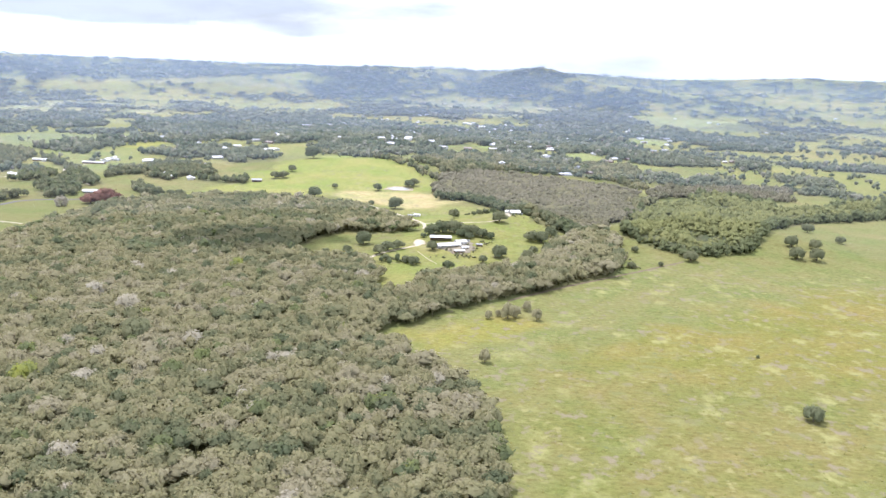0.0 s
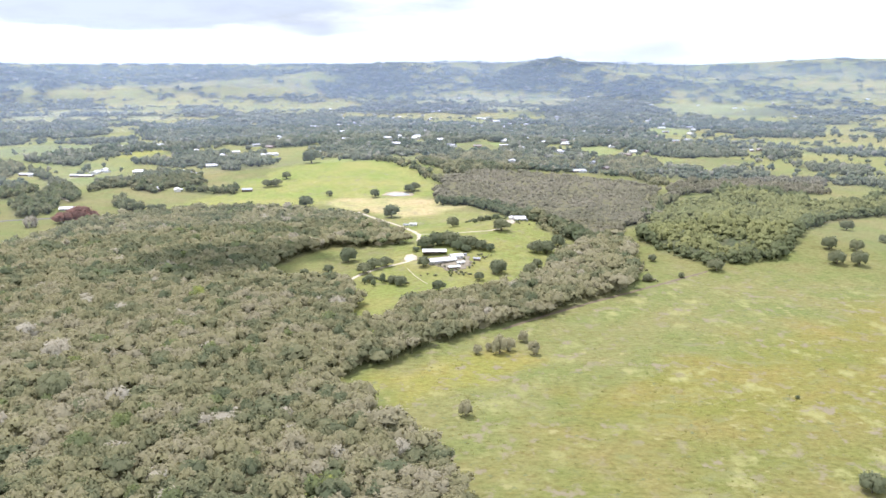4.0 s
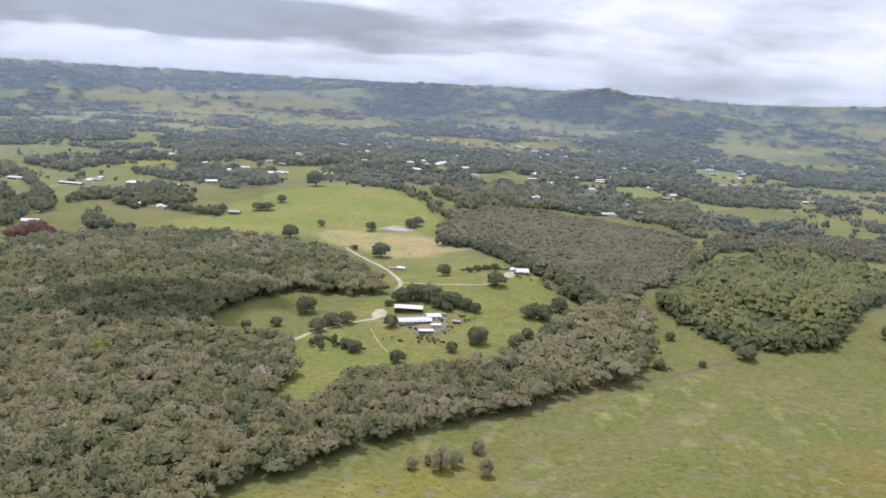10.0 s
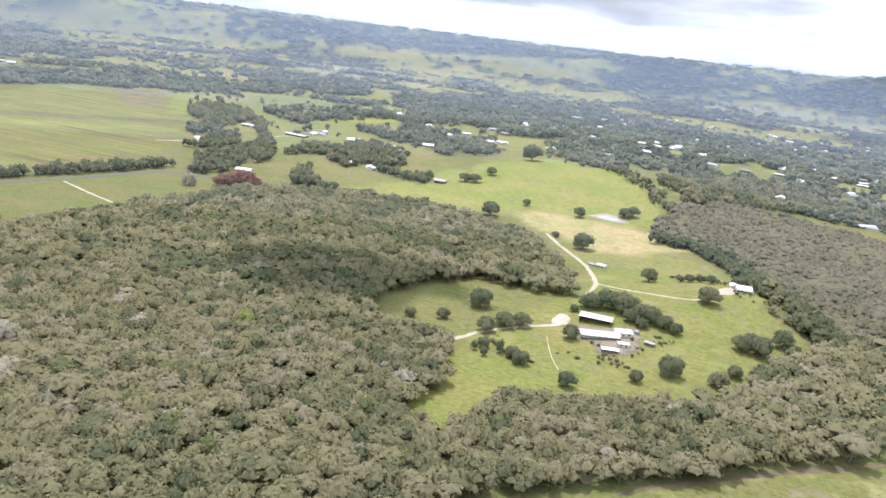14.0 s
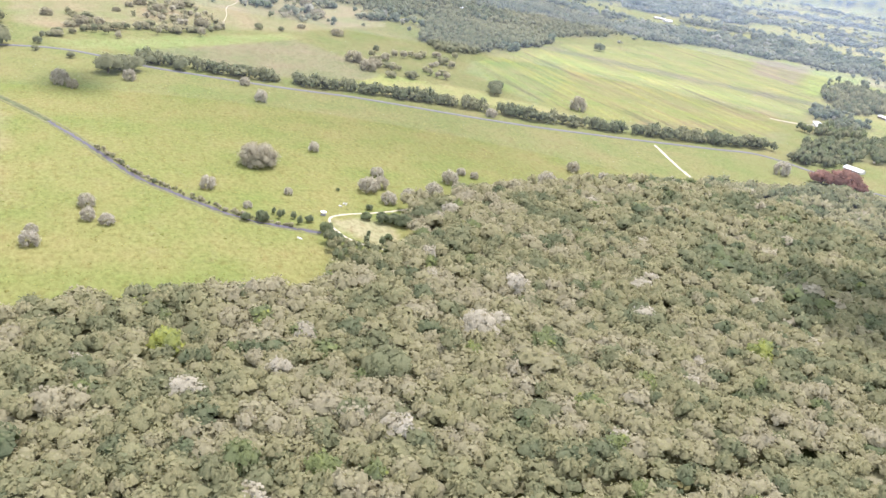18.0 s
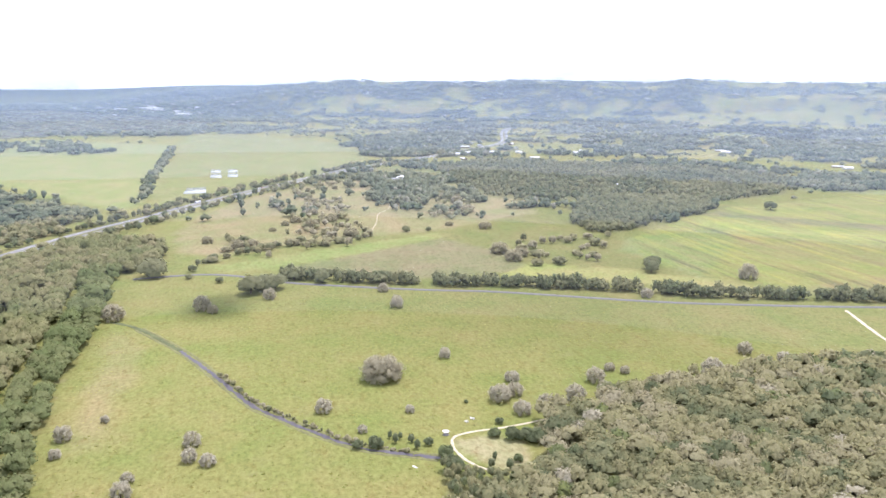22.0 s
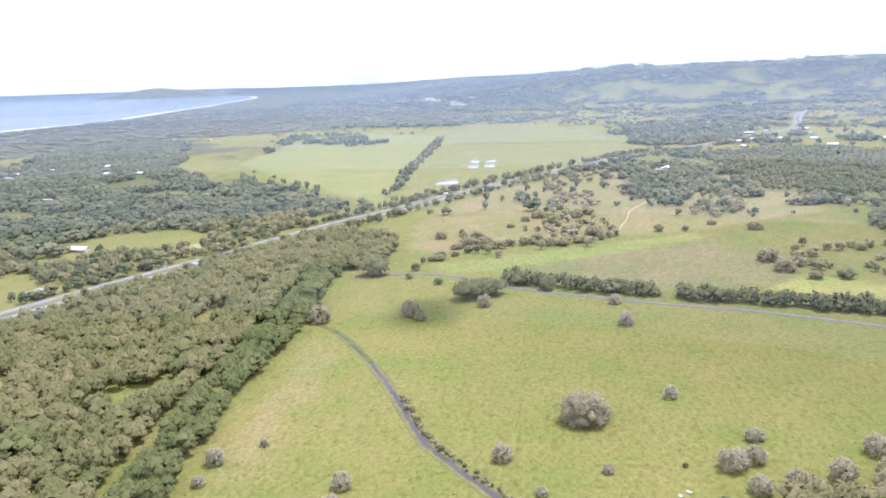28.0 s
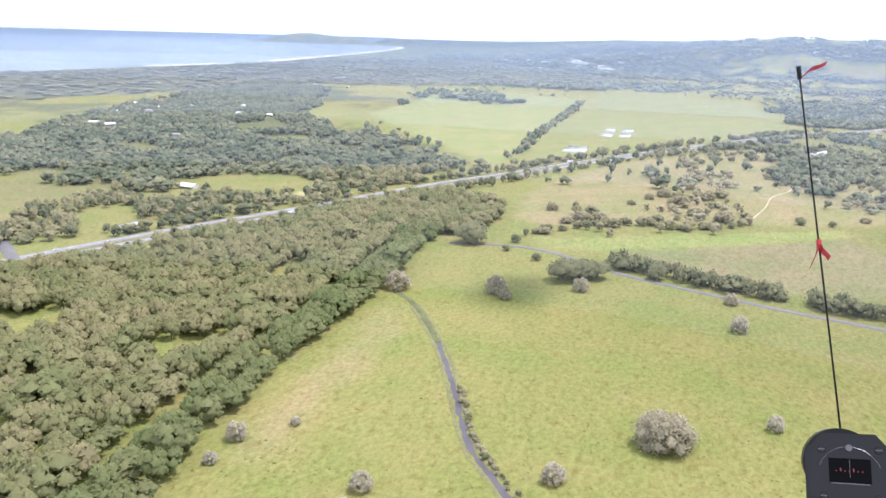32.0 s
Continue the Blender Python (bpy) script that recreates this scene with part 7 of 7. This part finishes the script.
def car(label, paint):
    t = thing("car", label, "car", "motorway traffic")
    part("body", boxes((-2.2, -0.9, 0.32, 2.2, 0.9, 0.92), bevel=0.12), paint, t)
    bm = boxes((-1.35, -0.78, 0.90, 1.05, 0.78, 1.46))
    for v in bm.verts:
        if v.co.z > 1.2:
            v.co.x, v.co.y = v.co.x * 0.72, v.co.y * 0.86
    part("cabin", bm, PANE, t)
    part("roof", boxes((-0.95, -0.66, 1.44, 0.75, 0.66, 1.50), bevel=0.02), paint, t)
    for x in (-1.4, 1.4):
        for y in (-0.82, 0.82):
            wheel_at(t, x, y, 0.33)
    for y in (-0.62, 0.62):
        part("headlight", boxes((2.16, y - 0.18, 0.62, 2.22, y + 0.18, 0.76)), PANE, t)
    return t


def truck(label):
    t = thing("truck", label, "truck", "motorway traffic")
    part("trailer", boxes((-8.5, -1.25, 1.1, 3.4, 1.25, 3.9), bevel=0.05), CAR_WHITE, t)
    part("cab", boxes((3.9, -1.2, 0.7, 6.2, 1.2, 3.3), bevel=0.18), CAR_WHITE, t)
    part("windscreen", boxes((6.12, -1.0, 1.9, 6.24, 1.0, 2.9)), PANE, t)
    part("chassis", boxes((-8.4, -0.5, 0.75, 5.8, 0.5, 1.1)), BLACK, t)
    for x in (-7.6, -6.4, -5.2, 2.6, 5.0):
        for y in (-1.1, 1.1):
            wheel_at(t, x, y, 0.5)
    return t


lane_mid, lane_side = smooth_line(MOTORWAY, 5.0)


def drive(t, u, offset, first=True):
    i = int(u * (len(lane_mid) - 1))
    x, y = lane_mid[i] + lane_side[i] * offset
    px, py, pz, k = (float(v) for v in laid(x, y, land(x, y) + 0.62))
    w = np.array([-lane_side[i][1], lane_side[i][0]]) * (1 if offset > 0 else -1)
    m = Matrix.LocRotScale((px, py, pz), Euler((0, 0, math.atan2(w[1], w[0]))), (k, k, k))
    if first:
        t.matrix_basis = m
        return t
    return copy_thing(t, Matrix.LocRotScale((px, py, pz), Euler((0, 0, math.atan2(w[1], w[0]))), Vector((k, k, k)) / t.scale.x))


white_car, blue_car, red_car, lorry = car("white saloon car on the motorway", CAR_WHITE), car("dark blue car on the motorway", CAR_BLUE), car("red car on the motorway", CAR_RED), truck("white articulated truck on the motorway")
drive(white_car, 0.085, 8.5), drive(blue_car, 0.13, -8.5), drive(red_car, 0.19, 12.5), drive(lorry, 0.145, 12.5)
for n, (u, o) in enumerate(((0.05, -12.5), (0.065, 12.5), (0.11, -12.5), (0.16, -8.5), (0.215, 8.5), (0.24, -12.5), (0.27, 12.5), (0.31, -8.5), (0.35, 8.5))):
    drive((white_car, blue_car, white_car, red_car)[n % 4], u, o, False)
drive(lorry, 0.255, -12.5, False), drive(lorry, 0.115, 12.5, False)


# ---- the aircraft's instruments, at the end of the flight ----
NOSE = look((-149.468, 608.591, 206.15), (-151.322, 608.034, 205.649), 1.6)
RAY = 784 / math.tan(radians(56.5) / 2)


def ahead(x, y, far):
    """A place far metres before the pilot's eye, by its direction."""
    return NOSE @ Matrix.Translation(((x - 784) / RAY * far, -(y - 441) / RAY * far, -far))


def facing(x, y, far, yaw):
    """The pose of an instrument there that looks back at the eye, turned a little aside."""
    p = ahead(x, y, far).translation
    z = (NOSE.translation - p).normalized()
    right = (NOSE.to_3x3() @ Vector((0, 1, 0))).cross(z).normalized()
    return Matrix.Translation(p) @ Matrix((right, z.cross(right), z)).transposed().to_4x4() @ pose(0, 0, 0, 0, yaw, 0)


def plate(pts, z0, z1, bevel=0.0):
    bm = bmesh.new()
    low, top = [bm.verts.new((x, y, z0)) for x, y in pts], [bm.verts.new((x, y, z1)) for x, y in pts]
    bm.faces.new(top)
    bm.faces.new(low[::-1])
    for i in range(len(pts)):
        j = (i + 1) % len(pts)
        bm.faces.new((low[i], low[j], top[j], top[i]))
    if bevel:
        bmesh.ops.bevel(bm, geom=[e for e in bm.edges if abs(e.verts[0].co.z - z1) < 1e-6 and abs(e.verts[1].co.z - z1) < 1e-6], offset=bevel, segments=2, affect="EDGES")
    return bm


def hoop(radius, thick, start=0.0, end=360.0, x=0.0, y=0.0, z=0.0, n=40):
    """A round bar bent to an arc."""
    bm, rings = bmesh.new(), []
    whole = end - start >= 360
    for k in range(n if whole else n + 1):
        a = radians(start + (end - start) * k / n)
        rings.append([bm.verts.new((x + math.cos(a) * (radius + thick * math.cos(b)), y + math.sin(a) * (radius + thick * math.cos(b)), z + thick * math.sin(b))) for b in (0, 1.57, 3.14, 4.71)])
    for k in range(n):
        p, q = rings[k], rings[(k + 1) % len(rings)]
        for i in range(4):
            bm.faces.new((p[i], q[i], q[(i + 1) % 4], p[(i + 1) % 4]))
    bmesh.ops.recalc_face_normals(bm, faces=bm.faces)
    return bm


DIAL = plain("dial_face", (0.30, 0.30, 0.31), 0.5, 0, 60, 0.12)
CHROME = plain("worn_chrome", (0.22, 0.22, 0.23), 0.4, 0.7, 60, 0.3)
INK = plain("white_marking", (0.75, 0.75, 0.73), 0.6, 0, 80, 0.15)
RED_INK = plain("red_marking", (0.20, 0.03, 0.03), 0.6, 0, 80, 0.15)
RIBBON = plain("red_ribbon", (0.62, 0.07, 0.08), 0.7, 0, 25, 0.3)
HULL = plain("grey_shell", (0.10, 0.10, 0.11), 0.45, 0, 30, 0.3)

compass = thing("magnetic_compass", "black aircraft compass with an eight-sided face plate", "compass")
compass.matrix_basis = facing(1504, 829, 0.80, 0.5) @ pose(0, 0, 0, 0, 0, 3)
GLOSS = plain("satin_black_metal", (0.004, 0.004, 0.005), 0.3, 0, 60, 0.3)
GLOSS.node_tree.nodes["Principled BSDF"].inputs["Specular IOR Level"].default_value = 0.35
STEEL = plain("dull_steel", (0.16, 0.16, 0.17), 0.4, 0.7, 40, 0.3)
part("face_plate", plate([(-0.040, -0.032), (0.040, -0.032), (0.040, 0.014), (0.024, 0.033), (-0.024, 0.033), (-0.040, 0.014)], -0.006, 0.0, 0.0028), GLOSS, compass)
bm = rod((-0.012, 0.006, -0.058), (-0.008, 0.004, -0.006), 0.034, 0.034, 32)
bmesh.ops.bevel(bm, geom=[e for e in bm.edges if e.verts[0].co.z < -0.05 and e.verts[1].co.z < -0.05], offset=0.012, segments=4, affect="EDGES")
part("housing", bm, BLACK, compass, "rounded black housing")
part("bezel", hoop(0.028, 0.0005, 20, 160, 0, -0.008, 0.001), STEEL, compass, "thin bright arc")
w = part("window", plate([(-0.0185, -0.014), (0.0185, -0.014), (0.0185, 0.009), (-0.0185, 0.009)], -0.001, 0.0012, 0.0003), DARK_GLASS, compass, "dark glass window")
part("lubber_line", boxes((-0.0002, -0.009, 0.0012, 0.0002, 0.008, 0.002)), STEEL, w)
part("frame", boxes((-0.017, -0.0150, 0.0004, 0.017, -0.0142, 0.0018)), STEEL, w, "thin steel lower frame")
for k in range(7):
    part("mark", boxes((-0.0125 + k * 0.0038, -0.0035, 0.0012, -0.0113 + k * 0.0038, -0.0024 + 0.0022 * (k % 3 == 1), 0.0016)), RED_INK, w)
for x, y in ((-0.024, 0.017), (0.026, 0.018), (-0.024, -0.027), (0.024, -0.027)):
    s = part("screw", rod((x, y, -0.001), (x, y, 0.0022), 0.0038, 0.0032, 14), GLOSS, compass)
    part("slot", boxes((x - 0.003, y - 0.0004, 0.0018, x + 0.003, y + 0.0004, 0.0026)), STEEL, s)
part("knob", rod((0, 0.019, 0), (0, 0.019, 0.005), 0.0036, 0.0030, 20), STEEL, compass, "small steel adjusting knob")
part("hinge_bar", rod((-0.038, -0.036, 0.002), (0.038, -0.036, 0.002), 0.004, 0.004, 14), STEEL, compass)
part("bracket", boxes((-0.036, -0.060, -0.02, 0.036, -0.032, -0.003), bevel=0.002), BLACK, compass)

pod = thing("instrument_pod", "black instrument pod with pale round dials", "instrument panel")
pod.matrix_basis = facing(1540, 1020, 0.80, 0)
rim = [(-0.105, -0.10), (0.105, -0.10), (0.115, -0.02), (0.112, 0.035), (0.095, 0.060), (-0.08, 0.052), (-0.108, 0.030), (-0.113, -0.02)]
part("shell", plate([(x * 1.06, y * 1.07) for x, y in rim], -0.16, -0.006, 0.006), HULL, pod)
part("panel", plate(rim, -0.006, 0.0, 0.002), BLACK, pod)
for gx, gy, marks in ((-0.050, -0.003, [str(k) for k in range(10)]), (0.049, 0.004, ["10", "20", "30", "40", "50", "60", "70", "80"])):
    g = part("gauge", rod((gx, gy, -0.001), (gx, gy, 0.0016), 0.039, 0.039, 48), DIAL, pod, "pale grey round dial")
    part("gauge_rim", hoop(0.0405, 0.0022, 0, 360, gx, gy, 0.002, 48), BLACK, g)
    for k, word in enumerate(marks):
        a = radians(90 - 360 * k / len(marks))
        text = bpy.data.curves.new("numeral", "FONT")
        text.body, text.size, text.align_x, text.align_y, text.extrude = word, 0.010, "CENTER", "CENTER", 0.0001
        text.materials.append(INK)
        t = new("numeral", text)
        t.parent = g
        t.location = (gx + math.cos(a) * 0.029, gy + math.sin(a) * 0.029, 0.0022)
    part("needle", plate([(gx - 0.0016, gy - 0.006), (gx + 0.0016, gy - 0.006), (gx + 0.0004, gy + 0.030), (gx - 0.0004, gy + 0.030)], 0.0022, 0.0028), INK, g)
    part("hub", rod((gx, gy, 0.002), (gx, gy, 0.004), 0.003, 0.003, 16), BLACK, g)
for x, y in ((-0.092, 0.030), (-0.012, 0.043), (-0.006, -0.05), (0.018, 0.046), (0.095, 0.042), (-0.09, -0.055)):
    part("screw", rod((x, y, -0.001), (x, y, 0.003), 0.0035, 0.003, 12), CHROME, pod)
handle = part("grab_tube", rod((-0.235, -0.045, -0.07), (-0.11, -0.045, -0.07), 0.011, 0.011, 20), GALV, pod, "bare metal tube")
part("end_cap", rod((-0.262, -0.045, -0.07), (-0.228, -0.045, -0.07), 0.0135, 0.0135, 20), RUBBER, handle, "black rubber cap")

aerial = thing("whip_mast", "thin dark upright mast with two red wind ribbons", "mast")
foot, tip = ahead(1489, 775, 0.95).translation, ahead(1413, 118, 0.95).translation
aerial.matrix_basis = Matrix.Translation(foot)
part("rod", rod((foot - tip) * 0.08, tip - foot, 0.0012, 0.0010, 10), BLACK, aerial)
part("tip", rod((tip - foot) * 0.965, (tip - foot) * 1.0, 0.0026, 0.0026, 10), BLACK, aerial)


def streamer(start, steps):
    """A narrow ribbon that flutters from the mast."""
    bm, last = bmesh.new(), None
    side = NOSE.to_3x3() @ Vector((0.15, 0.35, 0.2))
    for k, (x, y) in enumerate(steps):
        p = ahead(x, y, 0.95 - 0.01 * k).translation - foot
        pair = [bm.verts.new(p + side * 0.007), bm.verts.new(p - side * 0.007)]
        if last:
            bm.faces.new((last[0], last[1], pair[1], pair[0]))
        last = pair
    bmesh.ops.solidify(bm, geom=bm.faces[:], thickness=0.0003)
    return bm


part("ribbon", streamer(0, [(1416, 142), (1424, 132), (1436, 122), (1448, 119), (1462, 113)]), RIBBON, aerial, "red fabric ribbon")
part("ribbon", streamer(0, [(1449, 432), (1446, 447), (1440, 460), (1434, 474)]), RIBBON, aerial, "red fabric ribbon")
part("ribbon", streamer(0, [(1450, 434), (1456, 445), (1462, 450), (1468, 458)]), RIBBON, aerial, "red fabric ribbon")
part("knot", rod(ahead(1449, 424, 0.95).translation - foot, ahead(1450, 440, 0.95).translation - foot, 0.003, 0.003, 8), RIBBON, aerial)
